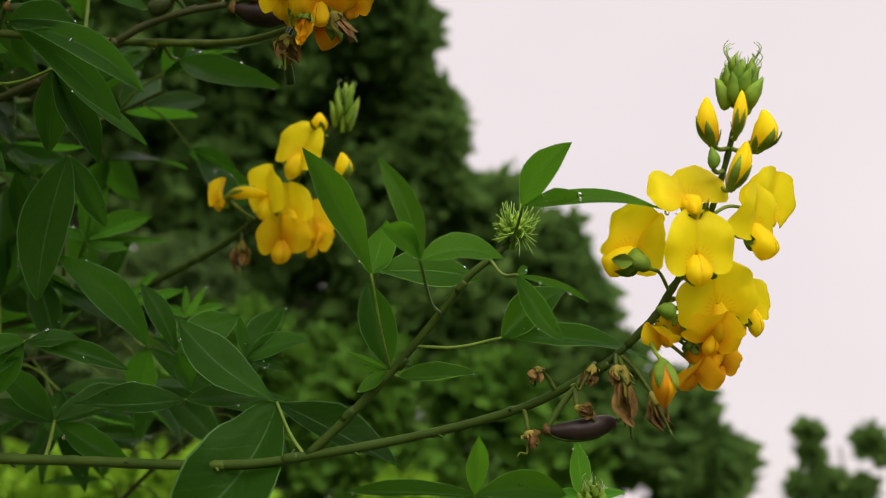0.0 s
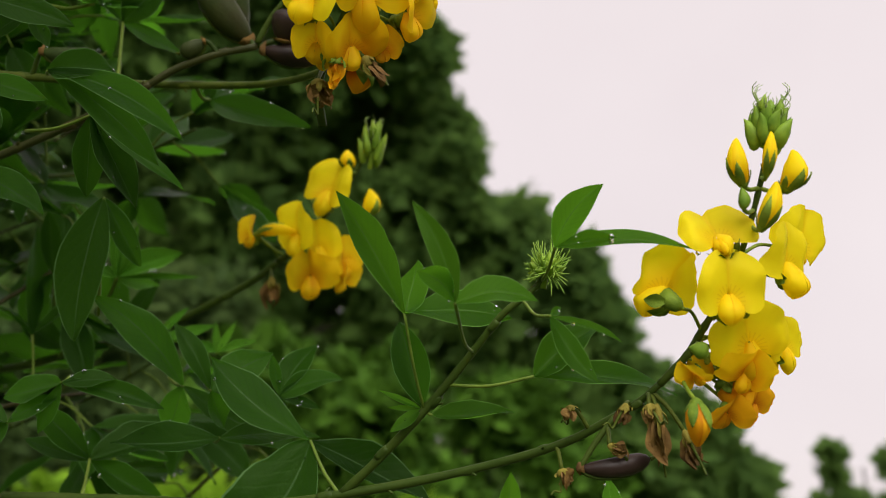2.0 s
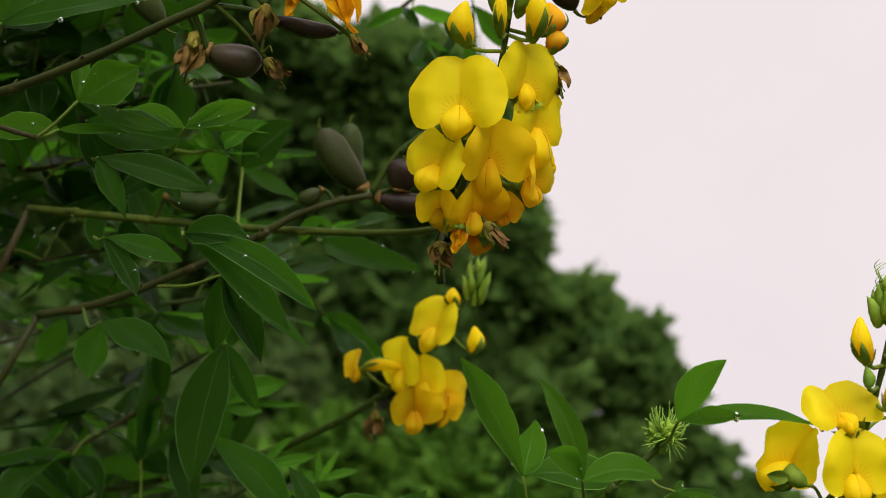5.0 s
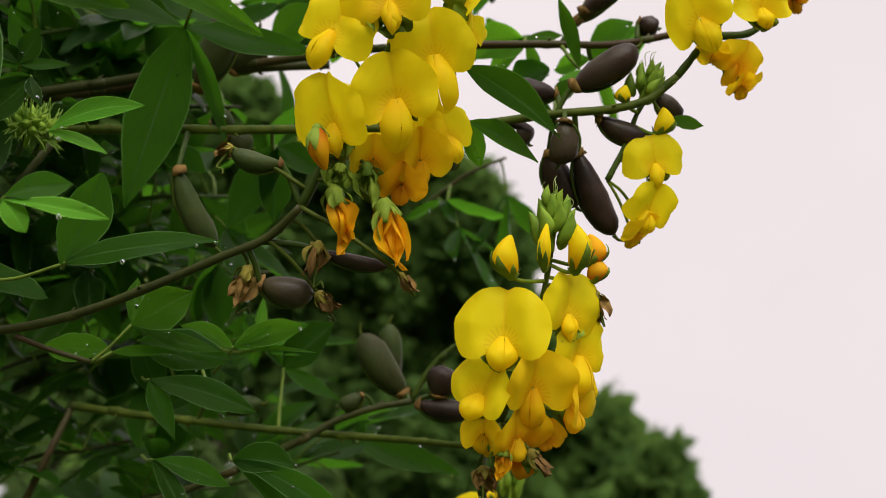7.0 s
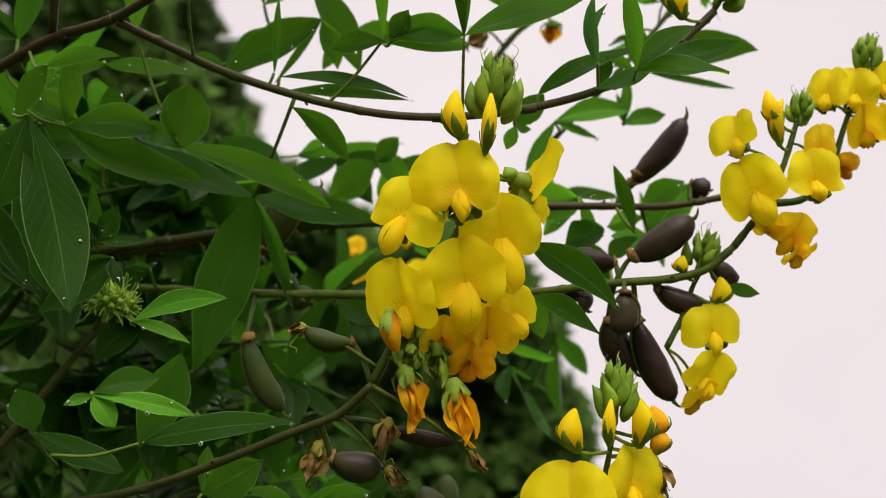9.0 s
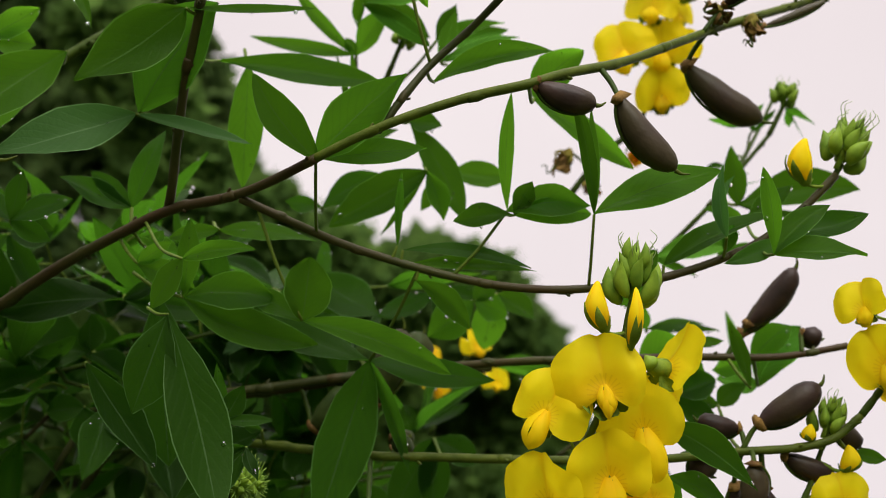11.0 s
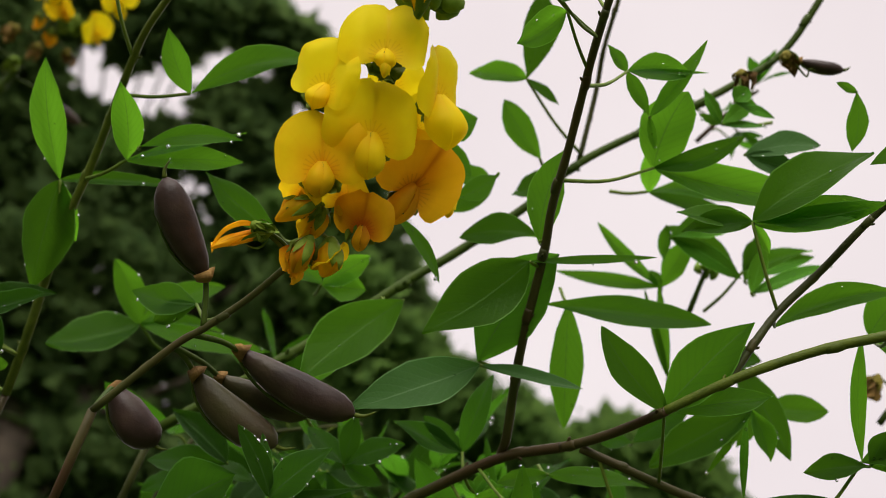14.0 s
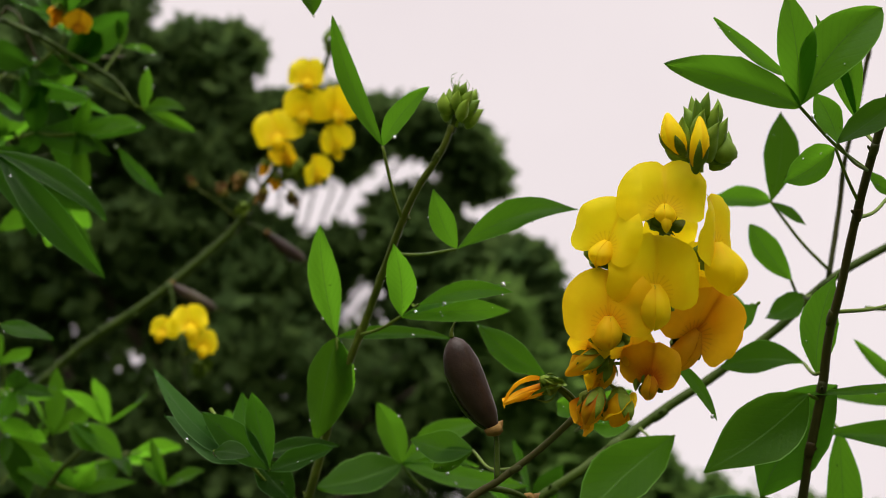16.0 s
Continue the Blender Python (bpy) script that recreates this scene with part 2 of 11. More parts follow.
GRASS = crown_material("grass", (0.12, 0.24, 0.015), (0.26, 0.45, 0.03), 1.5, 0.4)
SOIL = skin_material("soil_and_turf", (0.03, 0.045, 0.015), (0.08, 0.10, 0.035), 1.2, 0.95, 0.02, 0.1)
m_drop, n_drop, l_drop = material("water")
WATER = m_drop
o_drop = n_drop.new("ShaderNodeOutputMaterial")
p_drop = n_drop.new("ShaderNodeBsdfPrincipled")
p_drop.inputs["Base Color"].default_value = (0.95, 0.97, 0.97, 1)
p_drop.inputs["Roughness"].default_value = 0.03
p_drop.inputs["IOR"].default_value = 1.33
p_drop.inputs["Transmission Weight"].default_value = 1.0
l_drop.new(p_drop.outputs[0], o_drop.inputs["Surface"])

rng = random.Random(7)


# ---- mesh helpers ----
def thing(name, at, label, category, group="", kind=""):
    ob = new(name)
    ob.empty_display_size = 0.01
    ob.matrix_world = Matrix.Translation(at)
    return tagged(ob, label, category, group, kind)


def link_mesh(name, geo, mat):
    verts, faces, uvs = geo
    me = bpy.data.meshes.new(name)
    if isinstance(verts, np.ndarray):
        me.vertices.add(len(verts))
        me.vertices.foreach_set("co", verts.astype(np.float32).ravel())
        me.loops.add(faces.size)
        me.loops.foreach_set("vertex_index", faces.astype(np.int32).ravel())
        me.polygons.add(len(faces))
        me.polygons.foreach_set("loop_start", np.arange(0, faces.size, 3, dtype=np.int32))
        me.update(calc_edges=True)
    else:
        me.from_pydata([tuple(v) for v in verts], [], faces)
    if uvs:
        layer = me.uv_layers.new(name="UVMap")
        flat = []
        for f in faces:
            for k in f:
                flat.extend(uvs[k])
        layer.data.foreach_set("uv", flat)
    me.polygons.foreach_set("use_smooth", [True] * len(me.polygons))
    me.materials.append(mat)
    me.update()
    return new(name, me)


def part(name, geo, mat, parent, label=""):
    """One mesh, given in world places, under a thing or a part."""
    ob = link_mesh(name, geo, mat)
    ob.parent = parent
    root = parent
    while root.parent:
        root = root.parent
    at = root.matrix_basis.translation
    if parent is root:
        ob.matrix_parent_inverse = Matrix.Translation(-at)
    return tagged(ob, label)


def join(*geos):
    verts, faces, uvs = [], [], []
    for v, f, u in geos:
        o = len(verts)
        verts.extend(v)
        faces.extend([tuple(k + o for k in q) for q in f])
        uvs.extend(u if u else [(0.5, 0.5)] * len(v))
    return verts, faces, uvs


def spline(points, steps=6):
    p = [Vector(q) for q in points]
    if len(p) == 2:
        return [p[0].lerp(p[1], k / steps) for k in range(steps + 1)]
    out = []
    for i in range(len(p) - 1):
        a, b = p[i], p[i + 1]
        z = p[i - 1] if i else a * 2 - b
        c = p[i + 2] if i + 2 < len(p) else b * 2 - a
        for k in range(steps):
            t = k / steps
            out.append(0.5 * (2 * a + (b - z) * t + (2 * z - 5 * a + 4 * b - c) * t * t + (3 * a - z - 3 * b + c) * t ** 3))
    out.append(p[-1])
    return out


def tube(points, r0, r1, sides=8, steps=6, knots=0.0, seed=0):
    """A tapered, slightly knotty round stem along the points."""
    path = spline(points, steps)
    verts, faces, uvs = [], [], []
    n = len(path)
    ref = Vector((0.31, 0.87, 0.37))
    for i, c in enumerate(path):
        t = (path[min(i + 1, n - 1)] - path[max(i - 1, 0)]).normalized()
        s = t.cross(ref).normalized()
        ref = s.cross(t).normalized()
        r = r0 + (r1 - r0) * i / (n - 1)
        r *= 1 + knots * noise.noise(Vector((i * 0.9, seed, 0.3)))
        for j in range(sides):
            a = 2 * math.pi * j / sides
            verts.append(c + (s * math.cos(a) + ref * math.sin(a)) * r)
            uvs.append((i / (n - 1), j / sides))
    for i in range(n - 1):
        for j in range(sides):
            k = (j + 1) % sides
            faces.append((i * sides + j, i * sides + k, (i + 1) * sides + k, (i + 1) * sides + j))
    for i in (0, n - 1):
        verts.append(path[i])
        uvs.append((0, 0))
        c = len(verts) - 1
        for j in range(sides):
            k = (j + 1) % sides
            faces.append((c, i * sides + k, i * sides + j) if i == 0 else (c, i * sides + j, i * sides + k))
    return verts, faces, uvs


def lathe(base, tip, profile, bend=0.0, side=(1, 0, 0), sides=10, dent=0.0, seed=0, flat=1.0):
    """A round body from base to tip: profile gives (way, radius) pairs."""
    a, b = Vector(base), Vector(tip)
    ax = b - a
    length = ax.length
    ax.normalize()
    s = Vector(side)
    s = (s - ax * s.dot(ax)).normalized()
    q = ax.cross(s)
    verts, faces, uvs = [], [], []
    m = len(profile)
    for i, (u, r) in enumerate(profile):
        c = a + ax * (length * u) + s * (bend * length * 4 * u * (1 - u))
        for j in range(sides):
            g = 2 * math.pi * j / sides
            rr = r * (1 + dent * noise.noise(Vector((math.cos(g) * 1.7 + seed * 3.1, math.sin(g) * 1.7, u * 5))))
            verts.append(c + s * (math.cos(g) * rr) + q * (math.sin(g) * rr * flat))
            uvs.append((u, j / sides))
    for i in range(m - 1):
        for j in range(sides):
            k = (j + 1) % sides
            faces.append((i * sides + j, i * sides + k, (i + 1) * sides + k, (i + 1) * sides + j))
    faces.append(tuple(range(sides - 1, -1, -1)))
    faces.append(tuple((m - 1) * sides + j for j in range(sides)))
    return verts, faces, uvs


# ---- plant parts ----
def leaflet_geo(base, tip, normal, width, bend=0.0, fold=0.25, arch=0.05, seed=0.0, rows=14, crumple=0.085):
    a, b = Vector(base), Vector(tip)
    ax = b - a
    length = ax.length
    ax.normalize()
    nrm = Vector(normal)
    nrm = (nrm - ax * nrm.dot(ax)).normalized()
    s = ax.cross(nrm)
    verts, faces, uvs = [], [], []
    cols = 3
    lean = 0.86 + 0.28 * (math.sin(seed * 7.3) * 0.5 + 0.5)
    twist = 0.75 * math.sin(seed * 11.0)
    curl = 0.09 * math.sin(seed * 5.7)
    blunt = 0.74 + 0.26 * (math.sin(seed * 3.1) * 0.5 + 0.5)
    for i in range(rows + 1):
        u = 0.5 * i / rows + 0.25 - 0.25 * math.cos(math.pi * i / rows)
        hw = 0.5 * width * (max(0.0, math.sin(math.pi * u ** lean)) ** blunt + 0.03 * (1 - u))
        bow = 4 * u * (1 - u)
        c = a + ax * (length * u) + s * (bend * length * bow) + nrm * (length * (arch * bow + curl * u ** 3))
        g = twist * (u - 0.3)
        su, nu = s * math.cos(g) + nrm * math.sin(g), nrm * math.cos(g) - s * math.sin(g)
        for j in range(-cols, cols + 1):
            v = j / cols
            hw_v = hw * (1 + 0.09 * noise.noise(Vector((u * 7.0, math.copysign(3, v), seed * 2 + 1))) * abs(v))
            wave = crumple * width * noise.noise(Vector((u * 3.2, v * 1.4 + 7, seed))) * (0.3 + abs(v))
            verts.append(c + su * (hw_v * v * math.cos(fold)) + nu * (abs(v) * hw_v * math.sin(fold) + wave))
            uvs.append((u, v))
    k = 2 * cols + 1
    for i in range(rows):
        for j in range(k - 1):
            faces.append((i * k + j, i * k + j + 1, (i + 1) * k + j + 1, (i + 1) * k + j))
    return verts, faces, uvs


DROPS = []


def leaf(branch, stalk, blades, thick=0.0007, mat=None, stalk_mat=None):
    """A compound leaf: its stalk, as points from the stem to the node, and its leaflets, each (tip, normal, width, bend, fold, arch)."""
    node = stalk[-1]
    st = part("leaf_stalk", tube(stalk, thick * 1.1, thick * 0.9, 6, 5), stalk_mat or STALK, branch)
    for i, (tip, normal, width, bend, fold, arch) in enumerate(blades):
        seed = rng.random() * 50
        geo = leaflet_geo(node, tip, normal, width, bend, fold, arch, seed)
        part("leaflet", geo, mat or LEAF, st)
        low = 0 if geo[0][7 * 7][2] < geo[0][7 * 7 + 6][2] else 6
        for _ in range(rng.choice((0, 0, 1, 1, 2, 3, 5))):
            k = rng.randrange(3, 14) * 7 + rng.choice((low, low, 6 - low, 3, 1, 5, 2, 4))
            DROPS.append((geo[0][k].lerp(geo[0][k + rng.choice((-7, 7))], rng.random()), rng.choice((0.0002, 0.0003, 0.0003, 0.0004, 0.0005, 0.0007))))
    return st


def banner_geo(m, size, fold, seed):
    """The broad upright petal: two rounded lobes hinged on a central crease, cut in at the foot where the keel sits."""
    verts, faces, uvs = [], [], []
    rings, sec = 9, 40
    wide = 1.12 + 0.08 * math.sin(seed * 2.3)
    skew = 0.38 * math.sin(seed * 5.1)
    tilt = 0.25 + 0.35 * abs(math.sin(seed * 1.7))
    for i in range(rings + 1):
        r = i / rings
        for j in range(sec):
            g = 2 * math.pi * j / sec
            top = min(g, 2 * math.pi - g)
            low = math.pi - top
            rim = 0.5 * (1.0 - 0.10 * math.exp(-top * top / 0.012) - 0.70 * math.exp(-low * low / 0.11) + 0.17 * math.exp(-(low - 0.85) ** 2 / 0.14))
            rim *= 1 + 0.05 * noise.noise(Vector((math.cos(g) * 1.5, math.sin(g) * 1.5, seed)))
            x = wide * math.sin(g) * r * rim
            y = (0.93 * math.cos(g) * rim + 0.02) * r
            ax = abs(x)
            lean = 0.9 * fold + (skew if x > 0 else -skew)
            z = ax * math.sin(lean) - 1.25 * max(0.0, ax - 0.26) ** 2 + 0.07 * math.sin(math.pi * min(1.0, ax / 0.55)) * min(1.0, r * 1.6)
            z += -tilt * max(0.0, y) ** 1.7 + 0.25 * min(0.0, y) * ax
            z += 0.11 * noise.noise(Vector((x * 2.4, y * 2.4, seed + 3))) * r + 0.036 * math.sin(5 * g + 2 * seed) * r ** 4 + 0.012 * math.sin(13 * g + seed) * r ** 6
            x = math.copysign(ax * math.cos(lean) / math.cos(0.8 * fold), x)
            verts.append(m @ Vector((x * size, y * size, z * size)))
            uvs.append((math.hypot(wide * math.sin(g) * r * rim, y + 0.2) * 1.25, math.atan2(x, y + 0.22)))
    for i in range(rings):
        for j in range(sec):
            k = (j + 1) % sec
            faces.append((i * sec + j, i * sec + k, (i + 1) * sec + k, (i + 1) * sec + j))
    return verts, faces, uvs


def wing_geo(m, size, side, wide, seed):
    """One of the two wings: half of a swollen egg-shaped pouch that closes over the keel along a seam."""
    verts, faces, uvs = [], [], []
    nu, nv = 12, 8
    turn = 0.45 * math.sin(seed * 4.1)
    long = (0.50 + 0.06 * math.sin(seed * 3.0)) * wide
    lean = 0.42 + 0.25 * math.sin(seed * 6.7)
    for i in range(nu + 1):
        u = i / nu
        half = 0.168 * wide * max(0.0, math.sin(math.pi * min(1.0, 0.05 + 0.95 * u ** 1.15))) ** 0.7
        for j in range(nv + 1):
            g = math.radians(158) * j / nv
            swell = 1.0 - 0.12 * math.exp(-(g / 0.16) ** 2) + 0.16 * noise.noise(Vector((u * 3, g, seed + side)))
            x = side * (0.003 + half * math.sin(g) * swell)
            y = -0.12 - long * u * math.cos(lean) - 0.05 * half * math.cos(g)
            z = 0.02 + long * u * math.sin(lean) * (1.15 - 0.8 * u) + 0.85 * half * math.cos(g) * swell
            x, z = x * math.cos(turn) + z * math.sin(turn), z * math.cos(turn) - x * math.sin(turn)
            x += 0.35 * turn * (y + 0.1)
            verts.append(m @ Vector((x * size, y * size, z * size)))
            uvs.append((0.34 + 0.30 * u, 0.25 + 0.5 * g))
    k = nv + 1
    for i in range(nu):
        for j in range(nv):
            faces.append((i * k + j, i * k + j + 1, (i + 1) * k + j + 1, (i + 1) * k + j))
    return verts, faces, uvs


def flower(spike, m, size, attach, petal=None, keel_mat=None, fold=0.5, pouch=1.15):
    """One open pea flower: banner, two wings, keel and calyx on its stalk; m faces along its +z, with +y up."""
    petal = petal or PETAL
    keel_mat = keel_mat or petal
    seed = rng.random() * 30
    f = part("flower", banner_geo(m, size, fold, seed), petal, spike)
    for side in (-1, 1):
        part("wing", wing_geo(m, size, side, pouch, seed), keel_mat, f)
    pts = [(0, 0.03), (0.12, 0.05), (0.4, 0.075), (0.7, 0.07), (0.88, 0.045), (1.0, 0.012)]
    part("keel", lathe(m @ Vector((0, -0.19 * size, 0.02 * size)), m @ Vector((0, -0.52 * size, 0.11 * size)),
                       [(u, r * size) for u, r in pts], 0.10, m.to_3x3() @ Vector((0, -1, 0.4)), 8), keel_mat, f)
    cup = [(0, 0.03), (0.25, 0.10), (0.6, 0.13), (1.0, 0.15)]
    back = m @ Vector((0, -0.30 * size, -0.34 * size))
    pieces = [lathe(back, m @ Vector((0, -0.25 * size, -0.03 * size)), [(u, r * size) for u, r in cup], 0, m.to_3x3() @ Vector((1, 0, 0)), 9),
              tube([attach, (Vector(attach) + back) * 0.5 + Vector((0, 0, 0.1 * size)), back], 0.0005, 0.0005, 6, 4)]
    for g in (-1.1, -0.35, 0.35, 1.1):
        foot = m @ Vector((0.09 * math.sin(g) * size, (-0.26 - 0.09 * math.cos(g)) * size, -0.14 * size))
        end = m @ Vector((0.27 * math.sin(g) * size, (-0.32 - 0.20 * math.cos(g)) * size, 0.10 * size))
        pieces.append(leaflet_geo(foot, end, m.to_3x3() @ Vector((math.sin(g), -math.cos(g), 0.1)), 0.21 * size, 0.06 * math.sin(seed + 3 * g), 0.3, 0.12, seed + g, 6, 0.03))
    part("calyx", join(*pieces), CALYX, f)
    return f


BUD_SHAPE = [(0, 0.12), (0.1, 0.34), (0.3, 0.49), (0.5, 0.47), (0.7, 0.34), (0.86, 0.17), (0.95, 0.06), (1.0, 0.012)]
POUCH = [(0, 0.16), (0.08, 0.31), (0.22, 0.46), (0.42, 0.52), (0.60, 0.47), (0.76, 0.35), (0.90, 0.21), (0.97, 0.12), (1.0, 0.04)]


def sepal(base, tip, profile, bend, side, flat, at, reach, spread):
    """A pointed sepal lying on a bud's skin."""
    a, b = Vector(base), Vector(tip)
    ax = b - a
    length = ax.length
    ax.normalize()
    s = Vector(side)
    s = (s - ax * s.dot(ax)).normalized()
    q = ax.cross(s)
    verts, faces, uvs = [], [], []
    for i in range(8):
        k = i / 7
        u = reach * k
        r = np.interp(u, [v[0] for v in profile], [v[1] for v in profile]) * 1.07 + 0.0001
        c = a + ax * (length * u) + s * (bend * length * 4 * u * (1 - u))
        for j in (-1, 0, 1):
            g = at + j * spread * (1 - k ** 1.6)
            rr = r * (1.0 + (0.10 if j == 0 else 0.0) + 0.04 * k ** 6)
            verts.append(c + s * (math.cos(g) * rr) + q * (math.sin(g) * rr * flat))
            uvs.append((k, j))
    for i in range(7):
        for j in range(2):
            faces.append((i * 3 + j, i * 3 + j + 1, i * 3 + j + 4, i * 3 + j + 3))
    return verts, faces, uvs


def bud(spike, base, tip, width, petal=None, attach=None, bend=0.12):
    """A closed flower bud with a swollen outer side; where a petal shows, broad green sepals clasp the outer half."""
    b, t = Vector(base), Vector(tip)
    ax = t - b
    side = Vector((rng.uniform(-1, 1), rng.uniform(-1, 1), 0.2))
    if not petal:
        ob = part("flower_bud", lathe(b, t, [(u, r * width) for u, r in BUD_SHAPE], bend, side, 9, 0.12, rng.random() * 9, 0.85), BUD, spike)
    else:
        if attach:
            side = side * 0.0015 + b.lerp(t, 0.4) - Vector(attach)
        shape = [(u, r * width) for u, r in POUCH]
        curve = 0.17
        ob = part("flower_bud", lathe(b, t, shape, curve, side, 14, 0.10, rng.random() * 9, 0.80), petal, spike)
        pieces = [lathe(b - ax * 0.07, b + ax * 0.10, [(0, 0.10 * width), (0.4, 0.24 * width), (1.0, 0.34 * width)], 0.0, side, 10, 0.1, 1.0, 0.8)]
        for at, reach, spread in ((-0.5, 0.66, 0.62), (0.6, 0.52, 0.62), (1.8, 0.30, 0.5), (-1.8, 0.34, 0.5), (3.1, 0.26, 0.5)):
            pieces.append(sepal(b, t, shape, curve, side, 0.80, at + rng.uniform(-0.3, 0.3), reach * rng.uniform(0.8, 1.05), spread))
        part("calyx", join(*pieces), CALYX, ob)
    if attach:
        part("bud_stalk", tube([attach, Vector(attach).lerp(b, 0.6) - Vector((0, 0, 0.0008)), b], 0.0006, 0.0006, 6, 3), CALYX, ob)
    return ob


def bud_head(spike, base, tip, width, count=16, hairs=26):
    """The unopened top of a spike: small green buds in a spiral, with curling thread-like bracts."""
    b, t = Vector(base), Vector(tip)
    ax = t - b
    length = ax.length
    ax.normalize()
    s = ax.orthogonal().normalized()
    q = ax.cross(s)
    if hairs >= 40:
        # a ball of narrow curling bracts
        part("spike_tip", tube([b, b.lerp(t, 0.5), b.lerp(t, 0.7)], 0.0011, 0.0008, 7, 4), BUD, spike)
        mid = b.lerp(t, 0.45)
        for i in range(22):
            g = i * 2.399
            z = -0.5 + 1.5 * (i + 0.5) / 22
            out = (s * math.cos(g) + q * math.sin(g)) * math.sqrt(max(0.05, 1 - z * z)) + ax * z
            bud(spike, mid + out * 0.10 * width, mid + out * (0.42 * width) + ax * 0.06 * width, 0.24 * width)
        threads = []
        for i in range(150):
            g = i * 2.399
            z = -0.75 + 1.75 * (i + 0.5) / 150
            out = (s * math.cos(g) + q * math.sin(g)) * math.sqrt(max(0.02, 1 - z * z)) + ax * z
            reach = width * rng.uniform(0.32, 0.48)
            curl = (ax.cross(out) * rng.uniform(-1, 1) + ax * rng.uniform(-0.6, 1.0)) * reach * 0.9
            threads.append(tube([mid + out * 0.12 * width, mid + out * reach * 0.7 + curl * 0.25, mid + out * reach + curl], 0.00034, 0.00014, 4, 4))
        part("bract_tuft", join(*threads), TUFT, spike, "fine curling yellow-green bract threads")
        return
    part("spike_tip", tube([b, b.lerp(t, 0.5), b.lerp(t, 0.8)], 0.0011, 0.0007, 7, 4), BUD, spike)
    for i in range(count):
        u = (i + 0.5) / count
        g = i * 2.399
        out = s * math.cos(g) + q * math.sin(g)
        k = 1.0 - 0.45 * u
        foot = b + ax * (length * (0.02 + 0.62 * u))
        a = foot + out * (0.22 * width * k)
        e = foot + out * (width * (0.50 - 0.32 * u)) + ax * (length * (0.50 - 0.16 * u))
        bud(spike, a, e, 0.31 * width * (1.1 - 0.45 * u))
    threads = []
    for i in range(hairs):
        g = rng.uniform(0, 6.28)
        out = s * math.cos(g) + q * math.sin(g)
        u = rng.uniform(0.55, 1.0)
        a = b + ax * (length * u * 0.85) + out * (width * 0.22)
        reach = width * rng.uniform(0.14, 0.28)
        c = a + ax * reach * 0.9 + out * reach * 0.5
        d = c + ax * reach * 0.5 - out * reach * 0.4 + s * rng.uniform(-0.3, 0.3) * reach
        threads.append(tube([a, c, d], 0.00016, 0.00009, 4, 4))
    if threads:
        part("bract_tuft", join(*threads), HAIR, spike, "fine curling pale green bract threads")


def wilt(spike, base, tip, width, attach=None, mat=None):
    """A spent flower: crumpled petals hanging from a dry calyx, with narrow sepals and a curled style."""
    b, t = Vector(base), Vector(tip)
    ax = t - b
    s = ax.orthogonal().normalized()
    q = ax.cross(s).normalized()
    pieces = []
    for i in range(5):
        off = (s * rng.uniform(-1, 1) + q * rng.uniform(-1, 1)) * width * (0.16 if mat is ORANGE else 0.4)
        nrm = s * rng.uniform(-1, 1) + q * rng.uniform(-1, 1)
        end = t + off - ax * rng.uniform(0.0, 0.35)
        pieces.append(leaflet_geo(b, end, nrm, width * rng.uniform(0.55, 0.95), rng.uniform(-0.15, 0.15), rng.uniform(0.3, 1.2), rng.uniform(-0.2, 0.2), rng.random() * 60, 12, 0.40))
    ob = part("wilted_flower", join(*pieces), mat or WILT, spike, "crumpled orange fading flower" if mat is ORANGE else "crumpled brown spent flower")
    cup = [lathe(b - ax * 0.12, b + ax * 0.22, [(0, 0.08 * width), (0.3, 0.24 * width), (0.8, 0.28 * width), (1, 0.31 * width)], 0, s, 9, 0.8, rng.random() * 9)]
    turn = rng.random() * 6
    for i in range(4):
        g = turn + i * 1.57
        out = s * math.cos(g) + q * math.sin(g)
        end = b + out * width * rng.uniform(0.25, 0.5) + ax * rng.uniform(0.2, 0.6)
        cup.append(leaflet_geo(b + out * width * 0.2, end, out - ax * 0.2, width * 0.26, rng.uniform(-0.25, 0.25), 0.5, 0.15, rng.random() * 60, 7, 0.25))
    part("calyx", join(*cup), CALYX if mat else CALYX_DRY, ob)
    if not mat:
        k = s * rng.uniform(-1, 1) + q * rng.uniform(-1, 1)
        style = [b, b.lerp(t, 0.6) + k * width * 0.35, t + k * width * 0.6 + ax * 0.05, t + k * width * 1.0 - ax * 0.15, t + k * width * 1.3 - ax * 0.02]
        part("style", tube(style, 0.0005, 0.00022, 6, 5), STEM_YELLOW, ob)
    if attach:
        part("flower_stalk", tube([attach, Vector(attach).lerp(b, 0.5) + Vector((0, 0, 0.0012)), b], 0.0007, 0.0006, 6, 3), STEM_YELLOW, ob)
    return ob


